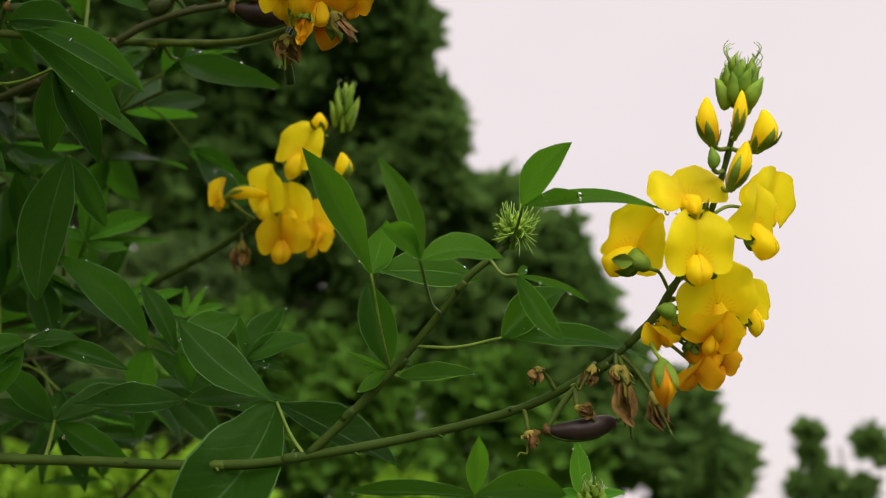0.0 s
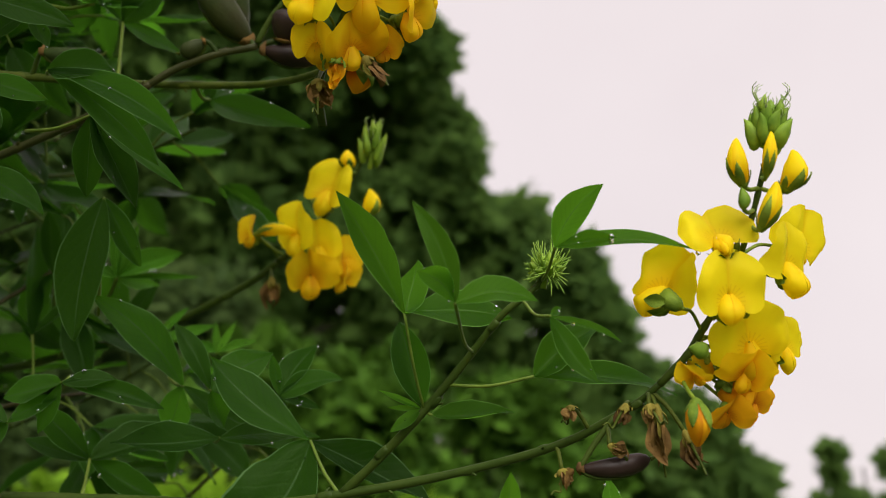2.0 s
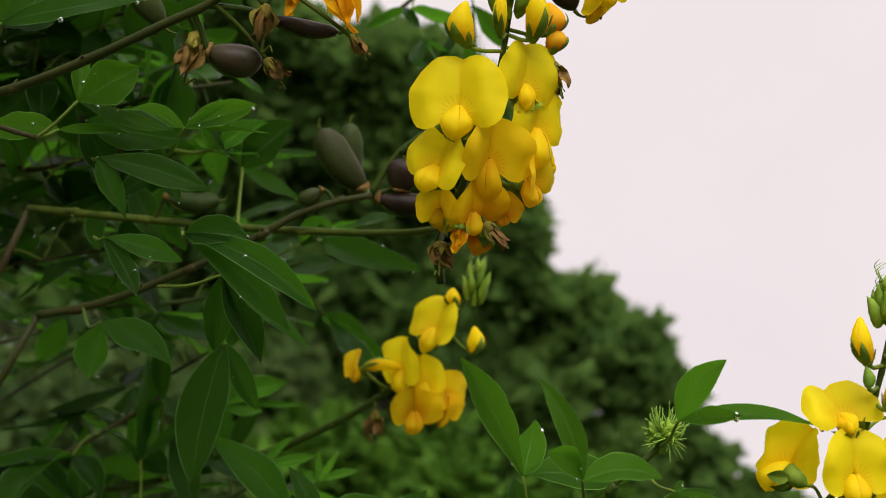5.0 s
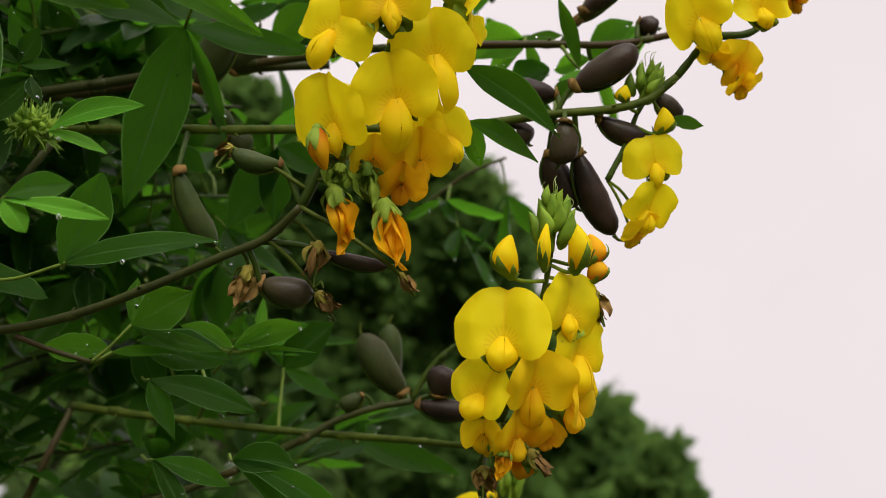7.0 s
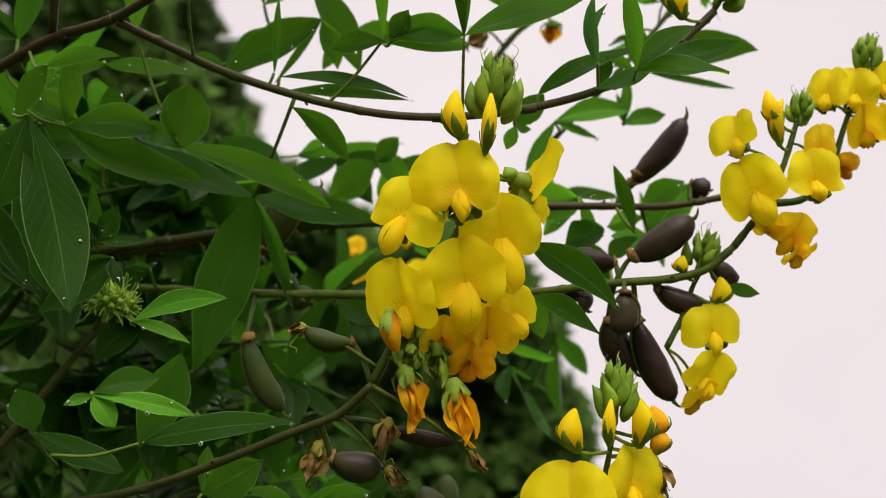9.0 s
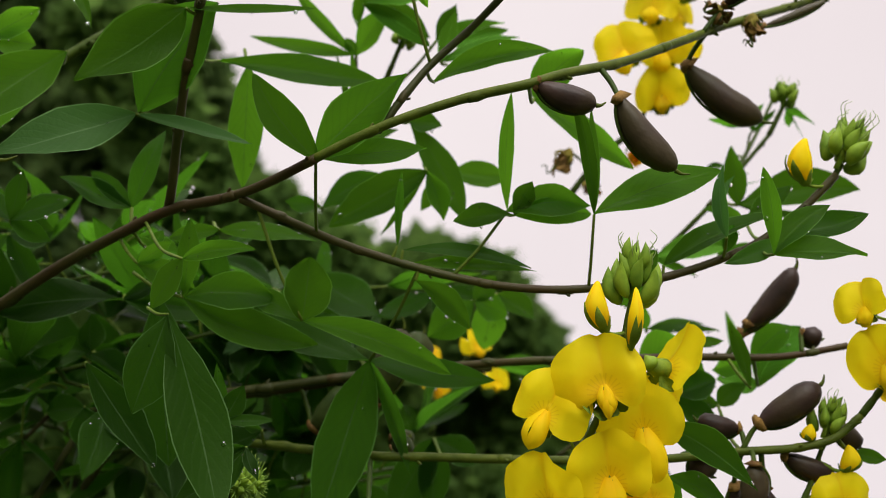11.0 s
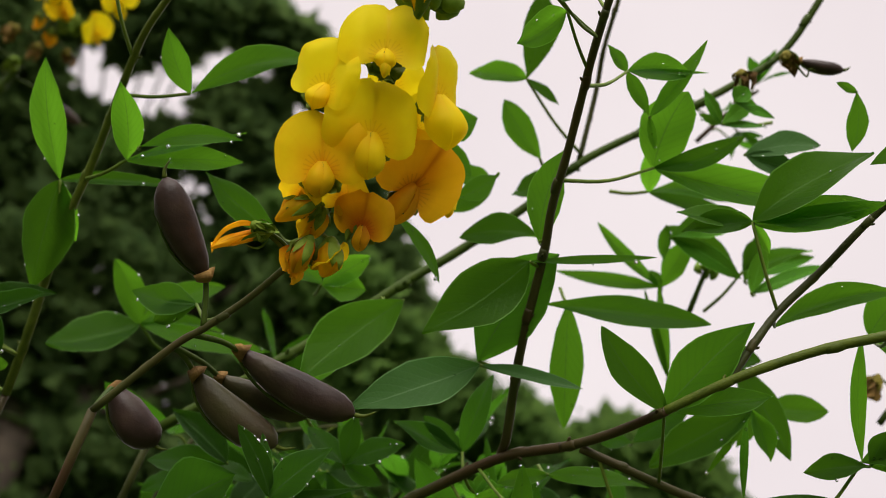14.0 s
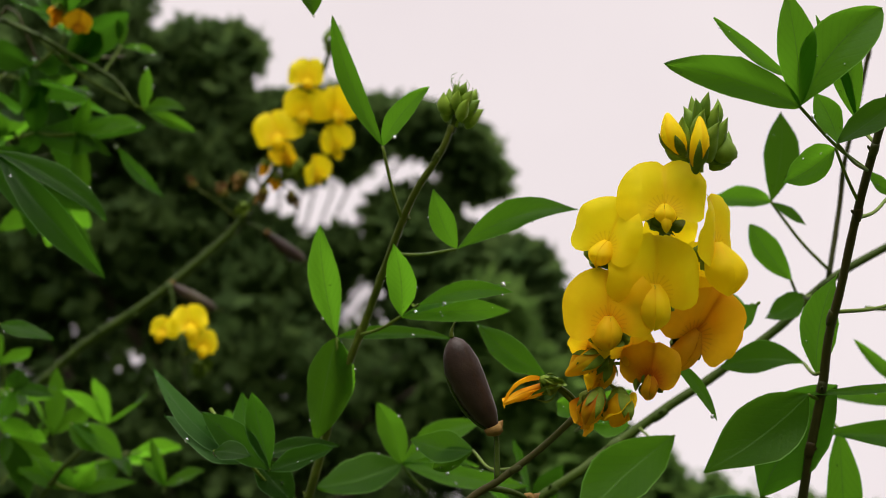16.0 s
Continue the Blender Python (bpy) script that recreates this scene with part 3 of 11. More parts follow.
def pod(base, tip, width, attach=None, green=False, bend=0.06, side=(0, 0, -1)):
    """An inflated seed pod with a beak, a dry calyx at its foot and a short stalk."""
    b, t = Vector(base), Vector(tip)
    ax = t - b
    th = thing("seed_pod", b, "swollen green seed pod hanging from its branch" if green else "swollen dark purple-brown ripe seed pod on its branch", "seed pod", "seed pods on the shrub")
    shape = [(0, 0.10), (0.07, 0.20), (0.18, 0.34), (0.34, 0.45), (0.54, 0.51), (0.72, 0.51), (0.86, 0.43), (0.94, 0.29), (0.98, 0.15), (1.0, 0.05)]
    sd = Vector(side) + Vector((0.01, 0.02, 0))
    part("pod_body", lathe(b, t, [(u, r * width) for u, r in shape], bend, sd, 16, 0.13, rng.random() * 9, 0.88), POD_GREEN if green else POD, th)
    s = (sd - ax * (sd.dot(ax) / ax.length_squared)).normalized()
    part("beak", tube([t, t + ax * 0.07 - s * 0.03 * ax.length, t + ax * 0.13 - s * 0.10 * ax.length], 0.0008, 0.0002, 6, 4), STEM_YELLOW, th)
    seam = [b.lerp(t, k) + s * (0.53 * width * math.sin(math.pi * min(1, k * 1.0)) ** 0.5 + bend * ax.length * 4 * k * (1 - k)) for k in (0.02, 0.15, 0.35, 0.6, 0.8, 0.97)]
    part("seam", tube(seam, 0.0006, 0.0004, 5, 4), STEM_YELLOW if green else STEM, th)
    part("calyx", lathe(b - ax * 0.05, b + ax * 0.06, [(0, 0.10 * width), (0.35, 0.22 * width), (1, 0.30 * width)], 0, sd, 9, 1.2, rng.random() * 9), WILT, th)
    if attach:
        part("pod_stalk", tube([attach, Vector(attach).lerp(b, 0.6) + Vector((0, 0, 0.001)), b], 0.0010, 0.0008, 7, 4), STEM, th)
    return th


def scatter_leaves(centres, n, blade, seed, squash=0.8):
    """Many small folded blades in lumpy clumps with ragged edges; coarser, closer blades fill the inside."""
    r = np.random.default_rng(seed)
    points, sizes = [], []
    for c, rad in centres:
        lumps = 60
        d = r.normal(size=(lumps, 3))
        d /= np.linalg.norm(d, axis=1)[:, None]
        lump = np.array(c) + d * (rad * np.minimum(1.02, np.abs(r.normal(0.45, 0.36, lumps))))[:, None]
        size = rad * r.uniform(0.10, 0.34, lumps)
        k = r.integers(0, lumps, n)
        d = r.normal(size=(n, 3))
        d /= np.linalg.norm(d, axis=1)[:, None]
        d[:, 2] *= squash
        pick = r.random(n)
        inner, heart = pick < 0.28, pick < 0.07
        way = np.where(inner, np.abs(r.normal(0.30, 0.28, n)), np.abs(r.normal(0.62, 0.42, n)))
        spot = lump[k] + d * (size[k] * way)[:, None]
        core = np.array(c) + d * (rad * 0.72 * r.random(n) ** 0.4)[:, None]
        points.append(np.where(heart[:, None], core, spot))
        sizes.append(np.where(heart, 3.0, np.where(inner, 1.6, 0.55)) * blade * r.uniform(0.7, 1.25, n))
    p, w = np.concatenate(points), np.concatenate(sizes)[:, None]
    m = len(p)
    a = r.normal(size=(m, 3)) * (1, 1, 0.7)
    a /= np.linalg.norm(a, axis=1)[:, None]
    s = np.cross(a, r.normal(size=(m, 3)))
    s /= np.linalg.norm(s, axis=1)[:, None]
    up = np.cross(a, s) * w * 0.08
    a *= w
    s *= w * 0.32
    verts = np.stack([p, p + a * 0.5 + s + up, p + a, p + a * 0.5 - s + up], 1).reshape(-1, 3)
    o = np.arange(m)[:, None] * 4
    faces = np.concatenate([o, o + 1, o + 2, o, o + 2, o + 3], 1).reshape(-1, 3)
    return verts, faces, None


def tree(name, foot, height, blobs, blade, n, seed, mat, label, limb=0.1):
    th = thing(name, foot, label, "tree", "background trees")
    f = Vector(foot)
    top = f + Vector((0, 0, height))
    trunk = [f, f.lerp(top, 0.4) + Vector((0.1, 0, 0)), top]
    part("trunk", tube(trunk, limb * 2.2, limb * 0.6, 10, 6, 0.25, seed), BARK, th)
    for c, rad in blobs:
        c = Vector(c)
        u = min(0.95, max(0.25, (c.z - f.z) / height - 0.18))
        a = f.lerp(top, u)
        part("limb", tube([a, a.lerp(c, 0.5) + Vector((0, 0, -0.1 * rad)), c], limb * min(0.7, 0.06 + 0.4 * rad * rad), limb * min(0.12, 0.05 + 0.1 * rad), 7, 5, 0.2, seed), BARK, th)
    ob = part("crown", scatter_leaves(blobs, n, blade, seed), mat, th)
    return th


def branch_thing(at, label):
    return thing("leafy_branch", at, label, "branch", "branches of the flowering shrub")


def stem_nodes(branch, points, r0, r1, mat, seed):
    """Swollen nodes with an old leaf scar, spaced along a stem."""
    r = random.Random(seed)
    path = spline(points, 8)
    run, due = 0.0, r.uniform(0.012, 0.03)
    for i in range(1, len(path) - 1):
        run += (path[i] - path[i - 1]).length
        if run < due:
            continue
        run, due = 0.0, r.uniform(0.018, 0.034)
        rad = r0 + (r1 - r0) * i / (len(path) - 1)
        t = (path[i + 1] - path[i - 1]).normalized()
        c = path[i]
        side = t.orthogonal().normalized()
        side = (side * math.cos(r.uniform(0, 6.3)) + t.cross(side) * math.sin(r.uniform(0, 6.3))).normalized()
        ring = lathe(c - t * rad * 2.0, c + t * rad * 1.6, [(0, 0.93 * rad), (0.3, 1.04 * rad), (0.55, 1.10 * rad), (0.8, 1.04 * rad), (1, 0.93 * rad)], 0, side, 9, 0.12, r.random() * 9)
        scar = tube([c + side * rad * 0.8, c + side * rad * 1.35 + t * rad * 0.4, c + side * rad * 1.6 + t * rad * 0.8], rad * 0.45, rad * 0.22, 6, 3)
        part("stem_node", join(ring, scar), mat, branch)


def spike_thing(at, label):
    return thing("flower_spike", at, label, "flower spike", "flower spikes of the shrub")


def sprig(points, n, size, seed, thick=0.0012, mat=None, root=None):
    """A leafy twig inside the shrub: compound leaves set alternately along it."""
    r = random.Random(seed)
    path = spline(points, 8)
    b = branch_thing(points[0], "leafy green twig inside the shrub")
    part("stem", tube(([root] if root else []) + points, thick, thick * 0.6, 7, 6, 0.1, seed), STEM_BROWN if r.random() < 0.5 else STEM, b)
    for i in range(n):
        k = (i + r.random()) / n * (len(path) - 1)
        a = path[int(k)]
        t = (path[min(int(k) + 1, len(path) - 1)] - path[max(int(k) - 1, 0)]).normalized()
        out = Vector((r.uniform(-1, 1), r.uniform(-0.7, 0.5), r.uniform(-0.6, 0.7)))
        out = (out - t * out.dot(t) * 0.6).normalized()
        node = a + out * size * r.uniform(0.35, 0.7)
        blades = []
        side = out.cross(Vector((r.uniform(-0.3, 0.3), -0.6, 1))).normalized()
        for g in (-1, 0, 1):
            d = (out + side * g * r.uniform(0.7, 1.2) + Vector((0, 0, r.uniform(-0.35, 0.1)))).normalized()
            ln = size * r.uniform(0.7, 1.05) * (1.1 if g == 0 else 0.9)
            nrm = Vector((r.uniform(-0.7, 0.7), r.uniform(-1, 0.2), 1))
            blades.append((node + d * ln, nrm, ln * r.uniform(0.30, 0.42), r.uniform(-0.04, 0.04), r.uniform(0.1, 0.45), r.uniform(-0.08, 0.08)))
        leaf(b, [a, a.lerp(node, 0.5) + Vector((0, 0, 0.003)), node], blades, thick * 0.45, mat)
    return b



# branches
branch_b1 = branch_thing((-0.1557, 0.3887, 1.3266), "green stem with compound leaves and a flowering tip")
part("stem", tube([(-0.1557, 0.3887, 1.3266), (-0.1123, 0.3817, 1.3271), (-0.0834, 0.3736, 1.327), (-0.0543, 0.3654, 1.328), (-0.0323, 0.359, 1.3316), (-0.008, 0.3536, 1.3365), (0.0171, 0.3459, 1.3428), (0.0331, 0.3387, 1.3481), (0.0438, 0.3321, 1.3537), (0.0518, 0.3265, 1.3585), (0.0568, 0.3228, 1.3628)], 0.00183, 0.00094, 9, 6, 0.08, 5.6), STEM, branch_b1)
stem_nodes(branch_b1, [(-0.156, 0.389, 1.327), (-0.112, 0.382, 1.327), (-0.083, 0.374, 1.327), (-0.054, 0.365, 1.328), (-0.032, 0.359, 1.332), (-0.008, 0.354, 1.336), (0.017, 0.346, 1.343), (0.033, 0.339, 1.348), (0.044, 0.332, 1.354), (0.052, 0.326, 1.358), (0.057, 0.323, 1.363)], 0.00183, 0.00094, STEM, 31)
branch_b2 = branch_thing((-0.0351, 0.3599, 1.3313), "green side stem ending in a bud head")
part("stem", tube([(-0.0351, 0.3599, 1.3313), (-0.0237, 0.3543, 1.3417), (-0.0085, 0.3468, 1.3574), (0.0039, 0.3393, 1.3718), (0.0128, 0.3324, 1.3824), (0.0207, 0.3296, 1.3886), (0.0246, 0.3289, 1.3927)], 0.00150, 0.00084, 9, 6, 0.08, 8.7), STEM, branch_b2)
stem_nodes(branch_b2, [(-0.035, 0.36, 1.331), (-0.024, 0.354, 1.342), (-0.008, 0.347, 1.357), (0.004, 0.339, 1.372), (0.013, 0.332, 1.382), (0.021, 0.33, 1.389), (0.025, 0.329, 1.393)], 0.00150, 0.00084, STEM, 88)
branch_b3 = branch_thing((-0.2195, 0.3899, 1.4823), "long thin green stem reaching out to a flower spike")
part("stem", tube([(-0.2195, 0.3899, 1.4823), (-0.1971, 0.3833, 1.4786), (-0.1633, 0.383, 1.4762), (-0.1303, 0.3827, 1.4739), (-0.0906, 0.378, 1.4714), (-0.0723, 0.3705, 1.4689), (-0.0565, 0.3531, 1.4639), (-0.044, 0.3368, 1.4602)], 0.00172, 0.00109, 9, 6, 0.08, 1.1), STEM_YELLOW, branch_b3)
stem_nodes(branch_b3, [(-0.219, 0.39, 1.482), (-0.197, 0.383, 1.479), (-0.163, 0.383, 1.476), (-0.13, 0.383, 1.474), (-0.091, 0.378, 1.471), (-0.072, 0.371, 1.469), (-0.056, 0.353, 1.464), (-0.044, 0.337, 1.46)], 0.00172, 0.00109, STEM_YELLOW, 64)
branch_b4 = branch_thing((-0.2087, 0.3924, 1.4398), "dark brown stem carrying a cluster of ripe pods")
part("stem", tube([(-0.2087, 0.3924, 1.4398), (-0.1895, 0.3889, 1.4425), (-0.1707, 0.3848, 1.4471), (-0.1423, 0.3802, 1.4581), (-0.1186, 0.3752, 1.4685), (-0.1067, 0.3747, 1.476), (-0.0929, 0.3749, 1.4816), (-0.078, 0.3758, 1.4853)], 0.00167, 0.00124, 9, 6, 0.08, 7.1), STEM_BROWN, branch_b4)
stem_nodes(branch_b4, [(-0.209, 0.392, 1.44), (-0.189, 0.389, 1.442), (-0.171, 0.385, 1.447), (-0.142, 0.38, 1.458), (-0.119, 0.375, 1.468), (-0.107, 0.375, 1.476), (-0.093, 0.375, 1.482), (-0.078, 0.376, 1.485)], 0.00167, 0.00124, STEM_BROWN, 45)
branch_b4x = branch_thing((-0.078, 0.3755, 1.4863), "thin green twig behind the pods")
part("stem", tube([(-0.078, 0.3755, 1.4863), (-0.0732, 0.3737, 1.4953), (-0.0674, 0.3725, 1.5025), (-0.0595, 0.3718, 1.5087)], 0.00124, 0.00089, 9, 6, 0.08, 7.9), STEM, branch_b4x)
stem_nodes(branch_b4x, [(-0.078, 0.376, 1.486), (-0.073, 0.374, 1.495), (-0.067, 0.372, 1.502), (-0.06, 0.372, 1.509)], 0.00124, 0.00089, STEM, 44)
branch_bl = branch_thing((-0.2289, 0.5188, 1.3857), "thin green stem bearing a small flower spike")
part("stem", tube([(-0.2289, 0.5188, 1.3857), (-0.2087, 0.5096, 1.3877), (-0.1667, 0.5003, 1.3979), (-0.1384, 0.4905, 1.4051), (-0.116, 0.4801, 1.4132), (-0.0967, 0.4695, 1.4212), (-0.0862, 0.4637, 1.4274)], 0.00185, 0.00144, 9, 6, 0.08, 0.9), STEM, branch_bl)
stem_nodes(branch_bl, [(-0.229, 0.519, 1.386), (-0.209, 0.51, 1.388), (-0.167, 0.5, 1.398), (-0.138, 0.491, 1.405), (-0.116, 0.48, 1.413), (-0.097, 0.469, 1.421), (-0.086, 0.464, 1.427)], 0.00185, 0.00144, STEM, 16)
branch_b5 = branch_thing((-0.1819, 0.2206, 1.6178), "arching brown-green stem with leaves hanging from it")
part("stem", tube([(-0.1819, 0.2206, 1.6178), (-0.1739, 0.2237, 1.6151), (-0.1653, 0.228, 1.6125), (-0.1519, 0.2359, 1.6093), (-0.134, 0.2427, 1.6056), (-0.1158, 0.2472, 1.6021), (-0.0976, 0.251, 1.6), (-0.0794, 0.2535, 1.6), (-0.0614, 0.2559, 1.6026), (-0.0469, 0.258, 1.6065), (-0.0322, 0.261, 1.613), (-0.0173, 0.2622, 1.6207), (-0.002, 0.2622, 1.6332), (0.0096, 0.2605, 1.645)], 0.00144, 0.00133, 9, 6, 0.08, 3.6), STEM_BROWN, branch_b5)
stem_nodes(branch_b5, [(-0.182, 0.221, 1.618), (-0.174, 0.224, 1.615), (-0.165, 0.228, 1.613), (-0.152, 0.236, 1.609), (-0.134, 0.243, 1.606), (-0.116, 0.247, 1.602), (-0.098, 0.251, 1.6), (-0.079, 0.254, 1.6), (-0.061, 0.256, 1.603), (-0.047, 0.258, 1.606), (-0.032, 0.261, 1.613), (-0.017, 0.262, 1.621), (-0.002, 0.262, 1.633), (0.01, 0.261, 1.645)], 0.00144, 0.00133, STEM_BROWN, 57)
branch_b6 = branch_thing((-0.2091, 0.3188, 1.5687), "yellow-green stem bearing pods and flowers")
part("stem", tube([(-0.2091, 0.3188, 1.5687), (-0.1552, 0.3011, 1.5586), (-0.1299, 0.301, 1.5582), (-0.0924, 0.2982, 1.5569), (-0.0533, 0.2971, 1.5573), (-0.0249, 0.294, 1.5595), (-0.0066, 0.2937, 1.561), (0.0061, 0.2934, 1.5644), (0.0151, 0.2916, 1.5718)], 0.00172, 0.00129, 9, 6, 0.08, 0.8), STEM_YELLOW, branch_b6)
stem_nodes(branch_b6, [(-0.209, 0.319, 1.569), (-0.155, 0.301, 1.559), (-0.13, 0.301, 1.558), (-0.092, 0.298, 1.557), (-0.053, 0.297, 1.557), (-0.025, 0.294, 1.56), (-0.007, 0.294, 1.561), (0.006, 0.293, 1.564), (0.015, 0.292, 1.572)], 0.00172, 0.00129, STEM_YELLOW, 85)
branch_b7 = branch_thing((-0.2581, 0.3341, 1.5874), "yellow-green stem passing behind the flowers")
part("stem", tube([(-0.2581, 0.3341, 1.5874), (-0.1978, 0.3312, 1.5945), (-0.1509, 0.3264, 1.6), (-0.1166, 0.3211, 1.6015), (-0.0839, 0.3164, 1.6014), (-0.0342, 0.3196, 1.6039), (-0.0056, 0.3225, 1.6052), (0.0185, 0.3218, 1.6093)], 0.00184, 0.00128, 9, 6, 0.08, 3.7), STEM_BROWN, branch_b7)
stem_nodes(branch_b7, [(-0.258, 0.334, 1.587), (-0.198, 0.331, 1.594), (-0.151, 0.326, 1.6), (-0.117, 0.321, 1.602), (-0.084, 0.316, 1.601), (-0.034, 0.32, 1.604), (-0.006, 0.322, 1.605), (0.018, 0.322, 1.609)], 0.00184, 0.00128, STEM_BROWN, 33)
branch_b7x = branch_thing((-0.278, 0.3308, 1.5837), "dark brown stem deep in the shrub")
part("stem", tube([(-0.278, 0.3308, 1.5837), (-0.2275, 0.3268, 1.59), (-0.1986, 0.3254, 1.5934), (-0.1703, 0.3239, 1.5969), (-0.1441, 0.3276, 1.6006), (-0.1137, 0.332, 1.6046)], 0.00224, 0.00175, 9, 6, 0.08, 4.5), STEM_BROWN, branch_b7x)
stem_nodes(branch_b7x, [(-0.278, 0.331, 1.584), (-0.227, 0.327, 1.59), (-0.199, 0.325, 1.593), (-0.17, 0.324, 1.597), (-0.144, 0.328, 1.601), (-0.114, 0.332, 1.605)], 0.00224, 0.00175, STEM_BROWN, 60)
branch_b9 = branch_thing((-0.2127, 0.2762, 1.4724), "brown-green stem rising to the largest flower spike")
part("stem", tube([(-0.2127, 0.2762, 1.4724), (-0.2057, 0.2772, 1.4733), (-0.1822, 0.2784, 1.4764), (-0.1602, 0.2767, 1.482), (-0.1385, 0.2738, 1.4898), (-0.1186, 0.2697, 1.4971), (-0.104, 0.2658, 1.5017), (-0.093, 0.2598, 1.509)], 0.00155, 0.00124, 9, 6, 0.08, 0.7), STEM_BROWN, branch_b9)
stem_nodes(branch_b9, [(-0.213, 0.276, 1.472), (-0.206, 0.277, 1.473), (-0.182, 0.278, 1.476), (-0.16, 0.277, 1.482), (-0.139, 0.274, 1.49), (-0.119, 0.27, 1.497), (-0.104, 0.266, 1.502), (-0.093, 0.26, 1.509)], 0.00155, 0.00124, STEM_BROWN, 13)
branch_b9x = branch_thing((-0.1839, 0.2793, 1.4739), "thin brown side twig of the stem")
part("stem", tube([(-0.1839, 0.2793, 1.4739), (-0.1746, 0.2847, 1.4717), (-0.1624, 0.2885, 1.4693)], 0.00092, 0.00077, 9, 6, 0.08, 5.9), STEM_BROWN, branch_b9x)
stem_nodes(branch_b9x, [(-0.184, 0.279, 1.474), (-0.175, 0.285, 1.472), (-0.162, 0.289, 1.469)], 0.00092, 0.00077, STEM_BROWN, 73)
branch_b10 = branch_thing((-0.2923, 0.2565, 1.5899), "thick brown main stem turning green towards its pods")
part("stem", tube([(-0.2923, 0.2565, 1.5899), (-0.2792, 0.2535, 1.5962), (-0.2561, 0.2458, 1.6066), (-0.2328, 0.2375, 1.6139), (-0.2103, 0.2299, 1.6196), (-0.1875, 0.2221, 1.6192), (-0.1714, 0.2139, 1.6191), (-0.152, 0.2031, 1.621)], 0.00222, 0.00144, 9, 6, 0.08, 5.4), STEM_BROWN, branch_b10)
stem_nodes(branch_b10, [(-0.292, 0.256, 1.59), (-0.279, 0.254, 1.596), (-0.256, 0.246, 1.607), (-0.233, 0.238, 1.614), (-0.21, 0.23, 1.62), (-0.188, 0.222, 1.619), (-0.171, 0.214, 1.619), (-0.152, 0.203, 1.621)], 0.00222, 0.00144, STEM_BROWN, 76)
branch_b10g = branch_thing((-0.153, 0.2035, 1.6209), "green outer stem hung with dark ripe pods")
part("stem", tube([(-0.153, 0.2035, 1.6209), (-0.1378, 0.2005, 1.627), (-0.124, 0.1994, 1.6324), (-0.1052, 0.1989, 1.6384), (-0.0881, 0.1983, 1.6417), (-0.0768, 0.2036, 1.6492), (-0.0601, 0.2187, 1.664), (-0.0414, 0.2391, 1.6869), (-0.0202, 0.2595, 1.7108), (0.0129, 0.285, 1.7406), (0.0434, 0.3011, 1.7654)], 0.00144, 0.00163, 9, 6, 0.08, 7.2), STEM_YELLOW, branch_b10g)
stem_nodes(branch_b10g, [(-0.153, 0.204, 1.621), (-0.138, 0.201, 1.627), (-0.124, 0.199, 1.632), (-0.105, 0.199, 1.638), (-0.088, 0.198, 1.642), (-0.077, 0.204, 1.649), (-0.06, 0.219, 1.664), (-0.041, 0.239, 1.687), (-0.02, 0.26, 1.711), (0.013, 0.285, 1.741), (0.043, 0.301, 1.765)], 0.00144, 0.00163, STEM_YELLOW, 25)
branch_b11 = branch_thing((-0.2121, 0.2323, 1.6215), "dark upright brown stem with broad leaves")
part("stem", tube([(-0.2121, 0.2323, 1.6215), (-0.208, 0.2239, 1.6244), (-0.2031, 0.2106, 1.638), (-0.1968, 0.1961, 1.6503), (-0.1888, 0.1804, 1.6652), (-0.1837, 0.1674, 1.6749), (-0.1769, 0.1545, 1.6837), (-0.1702, 0.1409, 1.6933), (-0.1629, 0.125, 1.6993), (-0.1522, 0.1054, 1.7104), (-0.14, 0.0827, 1.7211)], 0.00167, 0.00113, 9, 6, 0.08, 1.9), STEM_BROWN, branch_b11)
stem_nodes(branch_b11, [(-0.212, 0.232, 1.621), (-0.208, 0.224, 1.624), (-0.203, 0.211, 1.638), (-0.197, 0.196, 1.65), (-0.189, 0.18, 1.665), (-0.184, 0.167, 1.675), (-0.177, 0.154, 1.684), (-0.17, 0.141, 1.693), (-0.163, 0.125, 1.699), (-0.152, 0.105, 1.71), (-0.14, 0.083, 1.721)], 0.00167, 0.00113, STEM_BROWN, 22)
branch_b12 = branch_thing((-0.1344, 0.2054, 1.6315), "purple-brown side stem rising to more leaves")
part("stem", tube([(-0.1344, 0.2054, 1.6315), (-0.1261, 0.2041, 1.6446), (-0.1185, 0.2039, 1.6558), (-0.1054, 0.2019, 1.6687), (-0.0938, 0.1972, 1.6793), (-0.0823, 0.1904, 1.6874), (-0.0735, 0.1833, 1.6945), (-0.0660, 0.1770, 1.6999), (-0.0549, 0.1718, 1.7091), (-0.0447, 0.1669, 1.7193)], 0.00132, 0.00106, 9, 6, 0.08, 0.5), STEM_BROWN, branch_b12)
stem_nodes(branch_b12, [(-0.134, 0.205, 1.631), (-0.126, 0.204, 1.645), (-0.119, 0.204, 1.656), (-0.105, 0.202, 1.669), (-0.094, 0.197, 1.679), (-0.082, 0.190, 1.687), (-0.074, 0.183, 1.694), (-0.066, 0.177, 1.700), (-0.055, 0.172, 1.709), (-0.045, 0.167, 1.719)], 0.00132, 0.00106, STEM_BROWN, 57)
branch_b13 = branch_thing((-0.3594, 0.2434, 1.6396), "dark green stem slanting behind the flower spike")
